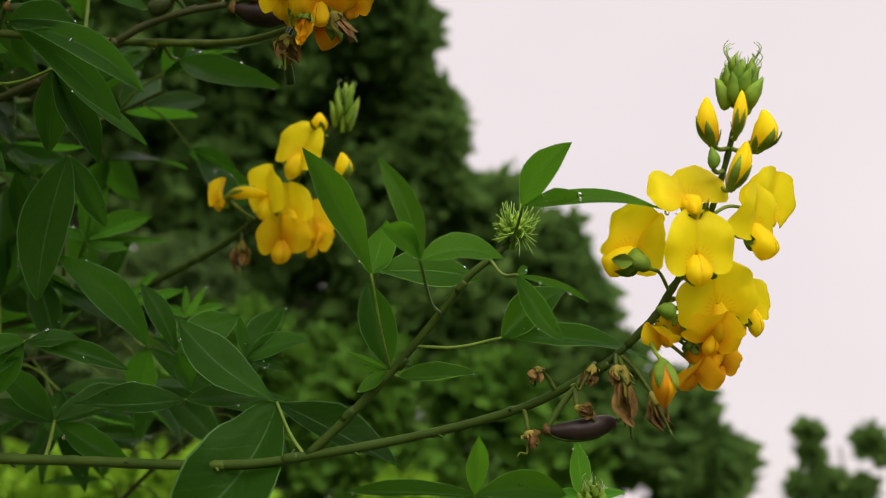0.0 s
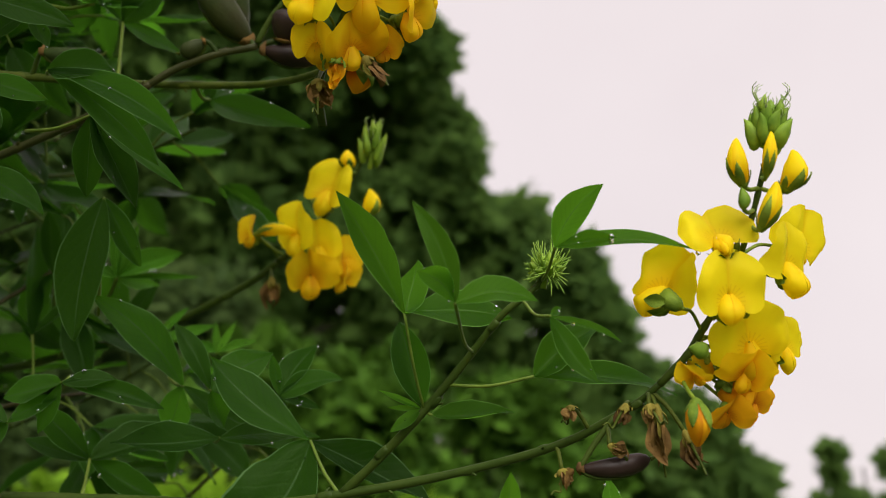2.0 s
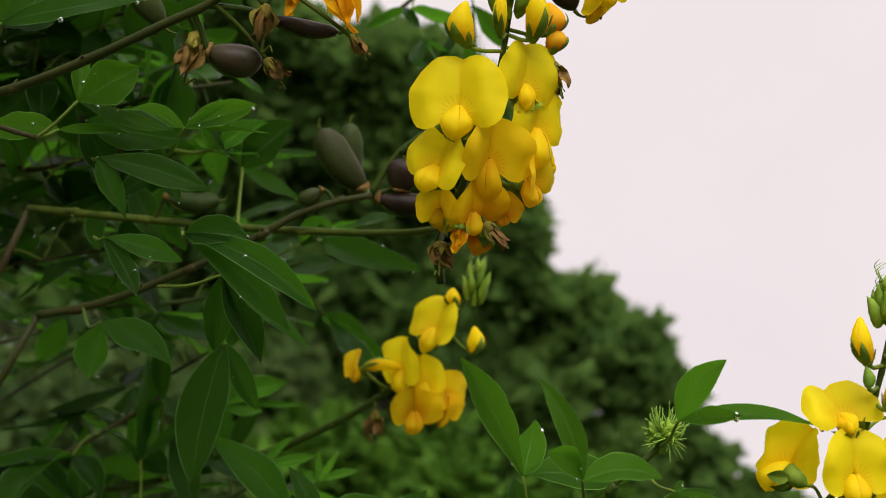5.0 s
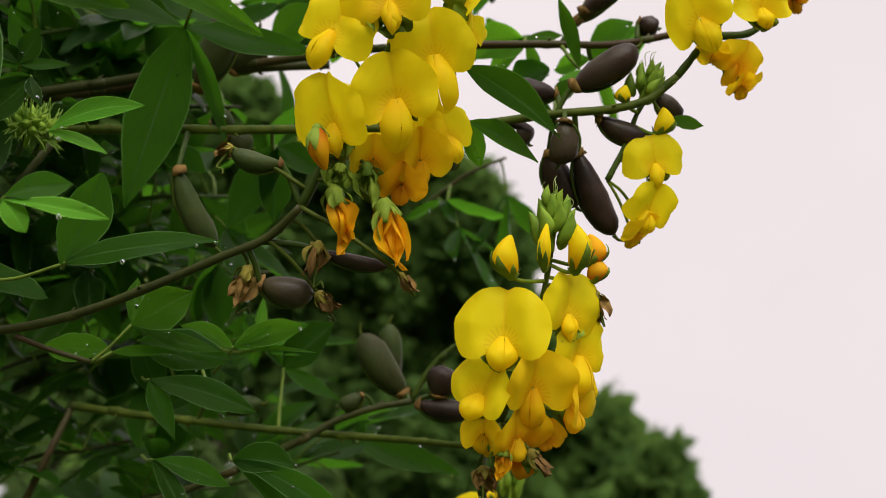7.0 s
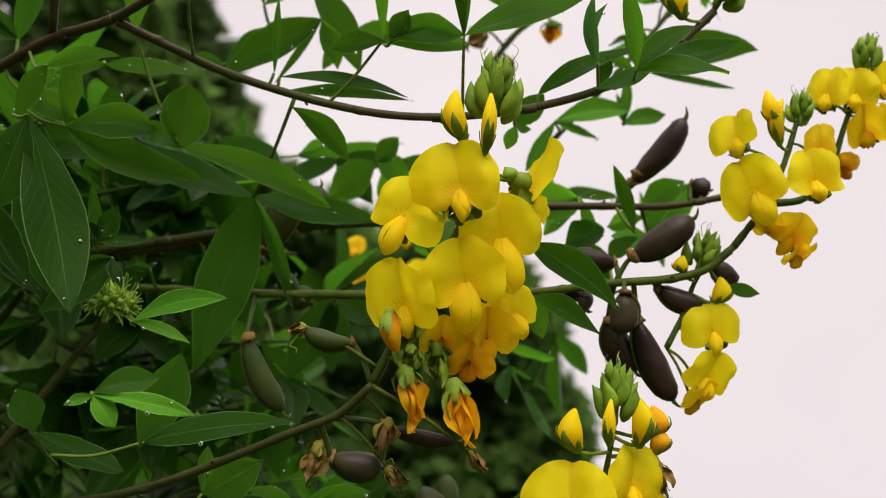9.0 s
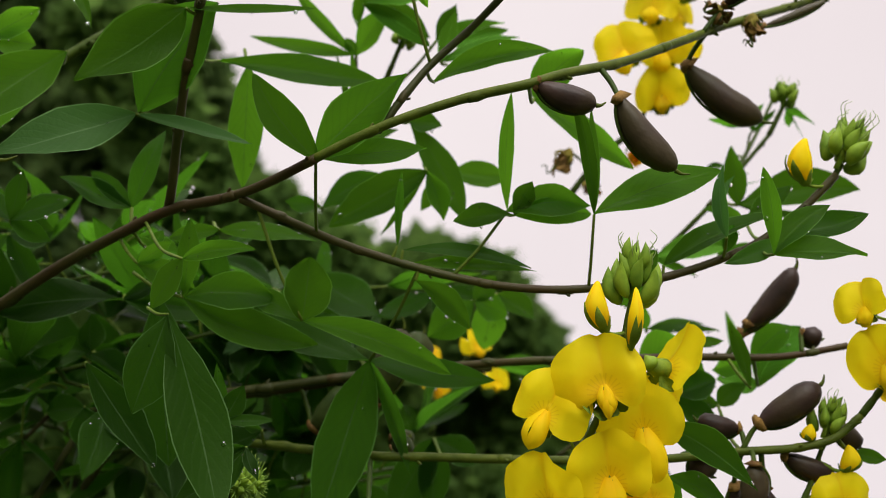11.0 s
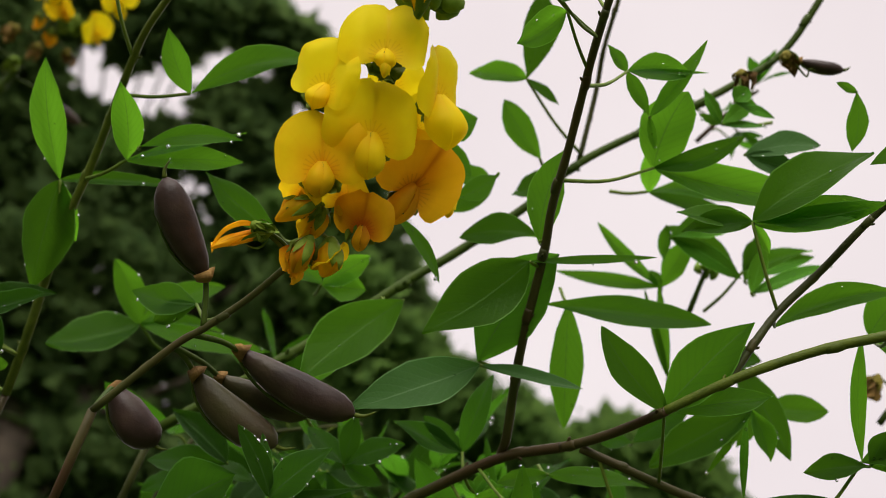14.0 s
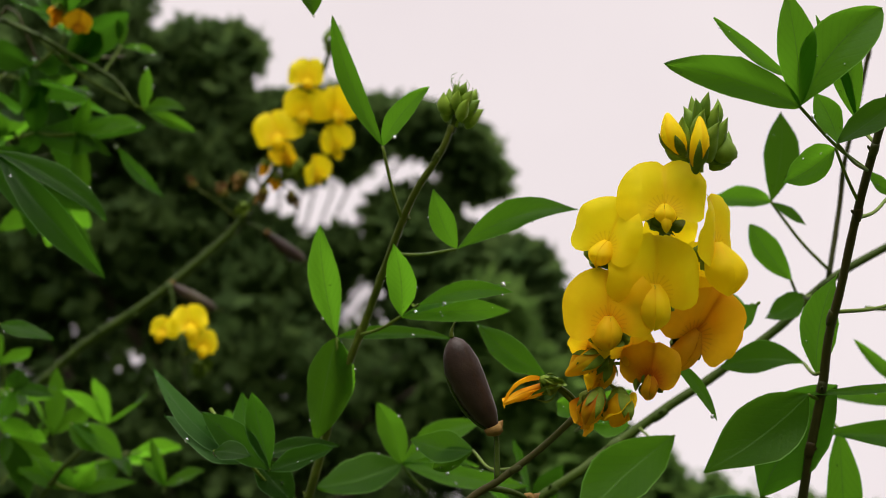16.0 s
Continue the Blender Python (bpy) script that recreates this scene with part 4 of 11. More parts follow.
part("stem", tube([(-0.3594, 0.2434, 1.6396), (-0.3051, 0.2439, 1.6751), (-0.2905, 0.2454, 1.6872), (-0.2643, 0.2458, 1.7075), (-0.2479, 0.2469, 1.7195), (-0.2197, 0.2462, 1.7407), (-0.2074, 0.2458, 1.7538), (-0.1923, 0.2445, 1.7644), (-0.1626, 0.2455, 1.7811), (-0.1374, 0.2457, 1.7961), (-0.1165, 0.2442, 1.8104), (-0.0996, 0.2354, 1.8313), (-0.0812, 0.2226, 1.8580)], 0.00211, 0.00141, 9, 6, 0.08, 7.5), STEM, branch_b13)
stem_nodes(branch_b13, [(-0.359, 0.243, 1.640), (-0.305, 0.244, 1.675), (-0.291, 0.245, 1.687), (-0.264, 0.246, 1.707), (-0.248, 0.247, 1.719), (-0.220, 0.246, 1.741), (-0.207, 0.246, 1.754), (-0.192, 0.244, 1.764), (-0.163, 0.246, 1.781), (-0.137, 0.246, 1.796), (-0.117, 0.244, 1.810), (-0.100, 0.235, 1.831), (-0.081, 0.223, 1.858)], 0.00211, 0.00141, STEM, 27)
branch_b13x = branch_thing((-0.1991, 0.2451, 1.7596), "thin dark upright twig")
part("stem", tube([(-0.1991, 0.2451, 1.7596), (-0.1910, 0.2328, 1.7879), (-0.1859, 0.2206, 1.8011), (-0.1779, 0.2074, 1.8157), (-0.1681, 0.1906, 1.8355)], 0.00114, 0.00088, 9, 6, 0.08, 1.4), STEM_BROWN, branch_b13x)
stem_nodes(branch_b13x, [(-0.199, 0.245, 1.760), (-0.191, 0.233, 1.788), (-0.186, 0.221, 1.801), (-0.178, 0.207, 1.816), (-0.168, 0.191, 1.835)], 0.00114, 0.00088, STEM_BROWN, 44)
branch_b14 = branch_thing((-0.3078, 0.1432, 1.5917), "brown-green stem rising to a flower spike")
part("stem", tube([(-0.3078, 0.1432, 1.5917), (-0.2838, 0.1385, 1.6095), (-0.2746, 0.1373, 1.6144), (-0.262, 0.1355, 1.6223), (-0.2527, 0.133, 1.6286), (-0.2454, 0.131, 1.6344)], 0.00121, 0.00095, 9, 6, 0.08, 2.4), STEM_BROWN, branch_b14)
stem_nodes(branch_b14, [(-0.308, 0.143, 1.592), (-0.284, 0.139, 1.61), (-0.275, 0.137, 1.614), (-0.262, 0.136, 1.622), (-0.253, 0.133, 1.629), (-0.245, 0.131, 1.634)], 0.00121, 0.00095, STEM_BROWN, 11)
branch_b15 = branch_thing((-0.383, 0.1844, 1.6229), "upright green stem with a bud head at its tip")
part("stem", tube([(-0.383, 0.1844, 1.6229), (-0.3699, 0.1696, 1.6398), (-0.3535, 0.1495, 1.6645), (-0.3375, 0.1341, 1.6841), (-0.3218, 0.1176, 1.6967), (-0.3069, 0.1027, 1.7069), (-0.2928, 0.0933, 1.7157), (-0.2871, 0.0881, 1.722)], 0.00177, 0.00108, 9, 6, 0.08, 6.2), STEM_YELLOW, branch_b15)
stem_nodes(branch_b15, [(-0.383, 0.184, 1.623), (-0.37, 0.17, 1.64), (-0.353, 0.15, 1.665), (-0.338, 0.134, 1.684), (-0.322, 0.118, 1.697), (-0.307, 0.103, 1.707), (-0.293, 0.093, 1.716), (-0.287, 0.088, 1.722)], 0.00177, 0.00108, STEM_YELLOW, 98)
branch_b19 = branch_thing((-0.0594, 0.3707, 1.6603), "thin green shoot with a far bud head")
part("stem", tube([(-0.0594, 0.3707, 1.6603), (-0.0446, 0.3617, 1.672), (-0.0278, 0.3521, 1.6857), (-0.0132, 0.3465, 1.7017), (-0.0011, 0.3417, 1.7153)], 0.00130, 0.00085, 9, 6, 0.08, 7.3), STEM, branch_b19)
stem_nodes(branch_b19, [(-0.059, 0.371, 1.66), (-0.045, 0.362, 1.672), (-0.028, 0.352, 1.686), (-0.013, 0.347, 1.702), (-0.001, 0.342, 1.715)], 0.00130, 0.00085, STEM, 92)
branch_b16 = branch_thing((-0.8536, 0.3461, 1.8024), "thin bare stem with a distant flower spike")
part("stem", tube([(-0.8536, 0.3461, 1.8024), (-0.7859, 0.3313, 1.8355), (-0.7401, 0.3218, 1.863), (-0.6846, 0.3179, 1.892), (-0.631, 0.3137, 1.936), (-0.6135, 0.3082, 1.9546)], 0.00377, 0.00287, 9, 6, 0.08, 4.3), STEM, branch_b16)
stem_nodes(branch_b16, [(-0.854, 0.346, 1.802), (-0.786, 0.331, 1.835), (-0.74, 0.322, 1.863), (-0.685, 0.318, 1.892), (-0.631, 0.314, 1.936), (-0.613, 0.308, 1.955)], 0.00377, 0.00287, STEM, 98)
branch_b17 = branch_thing((-0.6121, 0.0704, 1.8937), "slim green twig with small leaves")
part("stem", tube([(-0.6121, 0.0704, 1.8937), (-0.5719, 0.0852, 1.8759), (-0.5554, 0.1022, 1.8706), (-0.5388, 0.1193, 1.8653), (-0.5307, 0.1342, 1.856)], 0.00165, 0.00106, 9, 6, 0.08, 1.5), STEM, branch_b17)
stem_nodes(branch_b17, [(-0.612, 0.07, 1.894), (-0.572, 0.085, 1.876), (-0.555, 0.102, 1.871), (-0.539, 0.119, 1.865), (-0.531, 0.134, 1.856)], 0.00165, 0.00106, STEM, 10)
branch_b18 = branch_thing((-0.6289, 0.2564, 1.6896), "slim leafy twig low in the shrub")
part("stem", tube([(-0.6289, 0.2564, 1.6896), (-0.596, 0.2376, 1.7011), (-0.5835, 0.2354, 1.7125), (-0.5763, 0.2306, 1.7229)], 0.00165, 0.00106, 9, 6, 0.08, 3.1), STEM, branch_b18)
stem_nodes(branch_b18, [(-0.629, 0.256, 1.69), (-0.596, 0.238, 1.701), (-0.584, 0.235, 1.713), (-0.576, 0.231, 1.723)], 0.00165, 0.00106, STEM, 57)

# leaves low on the shrub
leaf(branch_b2, [(0.0046, 0.3387, 1.3727), (0.004, 0.3109, 1.371), (0.0033, 0.2831, 1.3761)], [
    ((-0.0074, 0.2767, 1.4006), (0.29, -0.95, -0.12), 0.0069, 0.05, 0.39, 0.04),
    ((0.0236, 0.2891, 1.3792), (0.17, -0.83, 0.53), 0.0094, -0.08, 0.39, 0.06),
    ((-0.0061, 0.273, 1.3815), (0.74, -0.67, 0.01), 0.0069, 0.10, 0.29, 0.06)], 0.00045)
leaf(branch_b2, [(-0.0098, 0.3474, 1.3561), (-0.0122, 0.3372, 1.3668), (-0.0146, 0.327, 1.3814)], [
    ((-0.0336, 0.3083, 1.412), (0.43, -0.86, -0.26), 0.0110, 0.04, 0.44, -0.05),
    ((0.0158, 0.3392, 1.3832), (0.28, -0.78, 0.55), 0.0139, -0.06, 0.21, 0.01),
    ((-0.0126, 0.3386, 1.3988), (-0.00, -0.83, 0.55), 0.0106, 0.00, 0.12, -0.03)], 0.00051)
leaf(branch_b2, [(-0.0098, 0.3474, 1.3561), (-0.0101, 0.3472, 1.3567), (-0.0105, 0.3471, 1.3574)], [
    ((-0.019, 0.3508, 1.3833), (0.05, -0.99, 0.16), 0.0120, 0.00, 0.45, 0.04)], 0.00053, LEAF_SHADED)
leaf(branch_b2, [(-0.0098, 0.3474, 1.3561), (-0.0103, 0.3473, 1.3563), (-0.0108, 0.3472, 1.3567)], [
    ((-0.0233, 0.3451, 1.3617), (0.26, -0.93, 0.27), 0.0024, 0.00, 0.41, -0.04),
    ((-0.0195, 0.3451, 1.3494), (-0.01, -0.96, 0.28), 0.0040, 0.00, 0.17, -0.06),
    ((-0.0209, 0.3465, 1.3566), (0.07, -1.00, 0.00), 0.0017, 0.00, 0.20, -0.03)], 0.00053)
leaf(branch_b2, [(-0.0098, 0.3474, 1.3561), (-0.0086, 0.3477, 1.3553), (-0.0074, 0.3479, 1.3548)], [
    ((0.017, 0.354, 1.3588), (0.07, -0.73, 0.68), 0.0101, 0.04, 0.43, -0.02)], 0.00053)
leaf(branch_b2, [(-0.0033, 0.3437, 1.3634), (0.0096, 0.3406, 1.3631), (0.0226, 0.3375, 1.3659)], [
    ((0.0666, 0.3564, 1.3659), (0.31, -0.71, 0.63), 0.0115, -0.03, 0.31, 0.03),
    ((0.0411, 0.3456, 1.3819), (0.16, -0.94, 0.30), 0.0125, -0.05, 0.46, 0.03)], 0.00051)
leaf(branch_b2, [(0.0187, 0.3303, 1.3871), (0.0227, 0.3143, 1.3796), (0.0267, 0.2983, 1.3763)], [
    ((0.0465, 0.3059, 1.3721), (0.40, -0.84, 0.37), 0.0031, -0.04, 0.44, -0.02),
    ((0.0386, 0.2999, 1.3596), (0.27, -0.96, 0.10), 0.0063, 0.03, 0.18, -0.04),
    ((0.0294, 0.3029, 1.3796), (0.61, -0.66, 0.44), 0.0024, 0.00, 0.23, 0.02)], 0.00046)
leaf(branch_b2, [(0.0243, 0.329, 1.3924), (0.0259, 0.3146, 1.3918), (0.0276, 0.3002, 1.3948)], [
    ((0.0398, 0.2945, 1.4107), (-0.12, -0.96, -0.25), 0.0088, -0.10, 0.36, -0.02),
    ((0.0438, 0.2912, 1.3949), (-0.45, -0.79, 0.41), 0.0059, -0.04, 0.41, 0.00),
    ((0.0651, 0.3028, 1.3959), (0.05, -0.89, 0.45), 0.0065, -0.06, 0.29, 0.03)], 0.00046)
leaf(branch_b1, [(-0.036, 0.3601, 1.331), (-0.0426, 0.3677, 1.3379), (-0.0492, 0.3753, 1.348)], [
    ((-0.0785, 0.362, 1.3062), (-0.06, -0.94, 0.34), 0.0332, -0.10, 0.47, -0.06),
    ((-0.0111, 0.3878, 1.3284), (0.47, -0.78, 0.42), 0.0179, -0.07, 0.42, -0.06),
    ((-0.0847, 0.3772, 1.3728), (0.20, -0.92, 0.35), 0.0157, -0.06, 0.25, 0.02)], 0.00057, LEAF_SHADED)
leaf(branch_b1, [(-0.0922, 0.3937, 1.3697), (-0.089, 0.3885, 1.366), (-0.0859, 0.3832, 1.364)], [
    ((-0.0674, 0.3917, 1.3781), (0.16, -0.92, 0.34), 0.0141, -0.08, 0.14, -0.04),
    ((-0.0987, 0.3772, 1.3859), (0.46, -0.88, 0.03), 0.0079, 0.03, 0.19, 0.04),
    ((-0.0843, 0.3961, 1.3528), (0.70, -0.51, -0.50), 0.0089, 0.00, 0.46, -0.02)], 0.00060, LEAF_SHADED)
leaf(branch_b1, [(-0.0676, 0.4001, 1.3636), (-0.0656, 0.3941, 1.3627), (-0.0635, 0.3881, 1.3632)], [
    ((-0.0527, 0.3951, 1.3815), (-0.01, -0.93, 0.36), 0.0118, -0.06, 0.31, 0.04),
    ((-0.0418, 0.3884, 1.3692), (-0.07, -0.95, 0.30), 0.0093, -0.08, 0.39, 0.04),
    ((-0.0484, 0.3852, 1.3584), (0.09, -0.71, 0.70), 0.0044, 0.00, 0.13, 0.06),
    ((-0.066, 0.3848, 1.377), (0.21, -0.96, -0.19), 0.0043, 0.00, 0.24, 0.02)], 0.00060, LEAF_SHADED)
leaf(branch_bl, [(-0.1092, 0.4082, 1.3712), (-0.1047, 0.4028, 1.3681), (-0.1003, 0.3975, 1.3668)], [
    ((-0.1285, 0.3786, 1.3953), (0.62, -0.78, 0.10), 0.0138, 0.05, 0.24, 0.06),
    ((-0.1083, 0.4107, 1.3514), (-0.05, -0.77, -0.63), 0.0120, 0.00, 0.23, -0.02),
    ((-0.0587, 0.4155, 1.3468), (0.50, -0.80, 0.33), 0.0106, 0.03, 0.15, -0.04)], 0.00062, LEAF_SHADED)
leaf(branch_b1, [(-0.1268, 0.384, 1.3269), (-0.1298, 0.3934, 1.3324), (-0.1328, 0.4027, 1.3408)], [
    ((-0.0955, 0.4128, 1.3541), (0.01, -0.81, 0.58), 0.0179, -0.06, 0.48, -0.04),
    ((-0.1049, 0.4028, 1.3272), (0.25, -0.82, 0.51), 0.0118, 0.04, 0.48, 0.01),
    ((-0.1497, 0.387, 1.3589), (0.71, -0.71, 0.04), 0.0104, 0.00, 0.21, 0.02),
    ((-0.1559, 0.3999, 1.3455), (0.22, -0.73, 0.64), 0.0092, 0.00, 0.28, -0.01)], 0.00062, LEAF_SHADED)
leaf(branch_b1, [(0.0139, 0.4109, 1.3179), (0.0141, 0.4043, 1.3191), (0.0143, 0.3977, 1.3219)], [
    ((0.0152, 0.3933, 1.3416), (0.08, -0.97, -0.22), 0.0083, 0.00, 0.45, -0.06),
    ((0.0436, 0.389, 1.3249), (-0.28, -0.74, 0.61), 0.0126, -0.10, 0.42, -0.04),
    ((-0.03, 0.405, 1.3203), (-0.13, -0.65, 0.75), 0.0097, 0.00, 0.46, 0.02)], 0.00059)
leaf(branch_b1, [(0.0511, 0.4134, 1.3196), (0.0507, 0.4068, 1.3204), (0.0503, 0.4003, 1.3228)], [
    ((0.0468, 0.3958, 1.3412), (0.16, -0.97, -0.20), 0.0073, 0.00, 0.16, -0.00),
    ((0.0644, 0.4008, 1.3253), (-0.07, -0.83, 0.55), 0.0049, 0.00, 0.42, -0.02),
    ((0.0394, 0.3998, 1.3212), (-0.07, -0.72, 0.69), 0.0076, 0.00, 0.48, 0.05)], 0.00059, YOUNG)
leaf(branch_bl, [(-0.1208, 0.4945, 1.3934), (-0.1178, 0.4889, 1.3916), (-0.1147, 0.4832, 1.3912)], [
    ((-0.1158, 0.4801, 1.4046), (0.44, -0.88, -0.17), 0.0033, 0.00, 0.28, 0.00),
    ((-0.1065, 0.4807, 1.405), (0.15, -0.95, -0.26), 0.0033, 0.00, 0.29, -0.02),
    ((-0.1221, 0.4815, 1.3961), (0.25, -0.97, 0.05), 0.0040, 0.00, 0.17, -0.01),
    ((-0.0981, 0.483, 1.3977), (-0.21, -0.83, 0.52), 0.0049, 0.00, 0.47, 0.02)], 0.00076, YOUNG)
leaf(branch_bl, [(-0.1478, 0.4938, 1.4027), (-0.1446, 0.4868, 1.3988), (-0.1413, 0.4799, 1.3968)], [
    ((-0.115, 0.4806, 1.4023), (-0.03, -0.96, 0.29), 0.0057, 0.00, 0.24, -0.05),
    ((-0.1312, 0.4809, 1.3957), (0.14, -0.91, 0.39), 0.0067, 0.00, 0.40, 0.05),
    ((-0.1273, 0.478, 1.4099), (0.09, -0.97, -0.24), 0.0037, 0.00, 0.40, 0.04)], 0.00076, YOUNG)
leaf(branch_bl, [(-0.1947, 0.5065, 1.3911), (-0.1891, 0.4953, 1.3898), (-0.1834, 0.484, 1.3915)], [
    ((-0.1668, 0.4948, 1.3949), (0.39, -0.76, 0.52), 0.0067, 0.00, 0.36, 0.04),
    ((-0.202, 0.4803, 1.4018), (0.32, -0.91, 0.25), 0.0137, 0.00, 0.37, -0.02)], 0.00077, LEAF_SHADED)

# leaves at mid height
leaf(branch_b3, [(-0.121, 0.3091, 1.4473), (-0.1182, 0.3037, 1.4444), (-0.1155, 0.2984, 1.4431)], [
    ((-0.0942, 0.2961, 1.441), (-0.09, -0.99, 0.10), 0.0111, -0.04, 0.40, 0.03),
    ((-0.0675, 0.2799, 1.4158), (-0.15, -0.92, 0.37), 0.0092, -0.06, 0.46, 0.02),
    ((-0.0805, 0.2995, 1.4147), (0.20, -0.96, 0.21), 0.0087, -0.05, 0.12, 0.01)], 0.00051, LEAF_SHADED)
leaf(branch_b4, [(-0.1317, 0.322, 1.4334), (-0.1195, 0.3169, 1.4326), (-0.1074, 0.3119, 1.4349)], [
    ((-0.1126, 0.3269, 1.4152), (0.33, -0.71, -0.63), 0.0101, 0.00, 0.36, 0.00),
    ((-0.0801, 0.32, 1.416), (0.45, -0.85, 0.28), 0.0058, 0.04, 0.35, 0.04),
    ((-0.0978, 0.3296, 1.4114), (0.66, -0.70, -0.26), 0.0113, 0.00, 0.35, 0.04)], 0.00053, LEAF_SHADED)
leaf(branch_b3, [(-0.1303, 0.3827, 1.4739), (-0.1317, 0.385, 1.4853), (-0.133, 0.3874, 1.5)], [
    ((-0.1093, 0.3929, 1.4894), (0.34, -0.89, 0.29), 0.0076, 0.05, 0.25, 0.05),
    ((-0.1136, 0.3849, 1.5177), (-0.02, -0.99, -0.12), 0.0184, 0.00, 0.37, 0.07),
    ((-0.1524, 0.3795, 1.5211), (0.60, -0.76, 0.27), 0.0085, 0.00, 0.31, 0.01)], 0.00068, LEAF_SHADED)
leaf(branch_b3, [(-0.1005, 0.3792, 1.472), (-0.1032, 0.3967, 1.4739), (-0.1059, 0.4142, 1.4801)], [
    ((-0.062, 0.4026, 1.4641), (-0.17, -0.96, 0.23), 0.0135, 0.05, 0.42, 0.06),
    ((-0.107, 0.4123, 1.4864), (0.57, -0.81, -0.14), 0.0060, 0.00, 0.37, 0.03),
    ((-0.0995, 0.4233, 1.4876), (0.38, -0.73, 0.57), 0.0059, 0.00, 0.18, 0.04)], 0.00070, LEAF_SHADED)
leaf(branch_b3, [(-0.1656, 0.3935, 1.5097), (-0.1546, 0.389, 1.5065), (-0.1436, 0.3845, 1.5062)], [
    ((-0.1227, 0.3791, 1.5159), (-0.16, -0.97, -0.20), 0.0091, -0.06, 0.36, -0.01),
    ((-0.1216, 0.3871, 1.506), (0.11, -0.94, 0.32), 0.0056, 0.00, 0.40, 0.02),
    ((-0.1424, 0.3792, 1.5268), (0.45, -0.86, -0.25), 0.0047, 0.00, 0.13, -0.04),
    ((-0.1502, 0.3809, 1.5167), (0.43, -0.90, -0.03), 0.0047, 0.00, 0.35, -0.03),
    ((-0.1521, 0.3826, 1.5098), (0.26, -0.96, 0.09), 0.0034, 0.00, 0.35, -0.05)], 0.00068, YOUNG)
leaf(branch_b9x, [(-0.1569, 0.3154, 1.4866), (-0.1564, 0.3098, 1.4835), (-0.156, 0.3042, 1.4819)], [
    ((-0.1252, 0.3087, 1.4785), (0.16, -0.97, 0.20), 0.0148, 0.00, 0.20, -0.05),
    ((-0.147, 0.3097, 1.465), (0.53, -0.85, 0.00), 0.0109, 0.00, 0.23, -0.04)], 0.00054, LEAF_SHADED)
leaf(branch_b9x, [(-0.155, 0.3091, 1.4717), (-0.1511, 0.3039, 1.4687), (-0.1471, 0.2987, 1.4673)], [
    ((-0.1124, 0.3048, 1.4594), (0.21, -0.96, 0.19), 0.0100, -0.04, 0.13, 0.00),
    ((-0.1371, 0.3044, 1.4502), (0.62, -0.78, 0.11), 0.0084, 0.05, 0.34, 0.02)], 0.00053, LEAF_SHADED)
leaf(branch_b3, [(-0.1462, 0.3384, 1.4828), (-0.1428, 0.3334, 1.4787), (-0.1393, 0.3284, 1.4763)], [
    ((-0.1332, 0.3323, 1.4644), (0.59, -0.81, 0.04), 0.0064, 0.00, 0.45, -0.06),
    ((-0.1549, 0.3294, 1.4658), (-0.09, -1.00, 0.04), 0.0081, 0.00, 0.22, -0.01)], 0.00058, LEAF_SHADED)
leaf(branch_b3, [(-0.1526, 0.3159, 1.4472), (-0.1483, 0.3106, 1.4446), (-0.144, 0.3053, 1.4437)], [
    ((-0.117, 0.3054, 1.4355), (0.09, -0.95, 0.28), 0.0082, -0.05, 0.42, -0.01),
    ((-0.1291, 0.3018, 1.4242), (0.20, -0.93, 0.32), 0.0070, -0.05, 0.34, -0.05)], 0.00053, LEAF_SHADED)
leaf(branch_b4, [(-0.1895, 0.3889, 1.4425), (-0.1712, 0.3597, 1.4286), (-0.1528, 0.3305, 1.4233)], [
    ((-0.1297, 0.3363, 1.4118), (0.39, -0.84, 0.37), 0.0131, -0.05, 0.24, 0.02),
    ((-0.1555, 0.3349, 1.4056), (-0.01, -0.97, -0.24), 0.0131, 0.00, 0.41, -0.01)], 0.00056, LEAF_SHADED)
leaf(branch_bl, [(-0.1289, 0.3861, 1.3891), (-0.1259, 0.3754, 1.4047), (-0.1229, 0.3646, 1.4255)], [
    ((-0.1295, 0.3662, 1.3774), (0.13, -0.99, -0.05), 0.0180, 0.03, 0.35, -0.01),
    ((-0.1149, 0.3812, 1.4057), (0.71, -0.65, -0.26), 0.0087, 0.00, 0.33, 0.01)], 0.00061, LEAF_SHADED)
leaf(branch_bl, [(-0.1933, 0.4918, 1.4102), (-0.1908, 0.4842, 1.4153), (-0.1883, 0.4765, 1.4228)], [
    ((-0.1934, 0.4821, 1.3997), (-0.00, -0.97, -0.23), 0.0103, 0.12, 0.47, 0.02),
    ((-0.2002, 0.4822, 1.3962), (0.15, -0.95, -0.27), 0.0068, 0.22, 0.44, -0.06),
    ((-0.1908, 0.4691, 1.4497), (0.29, -0.93, -0.23), 0.0095, 0.00, 0.32, 0.02)], 0.00079, LEAF_SHADED)
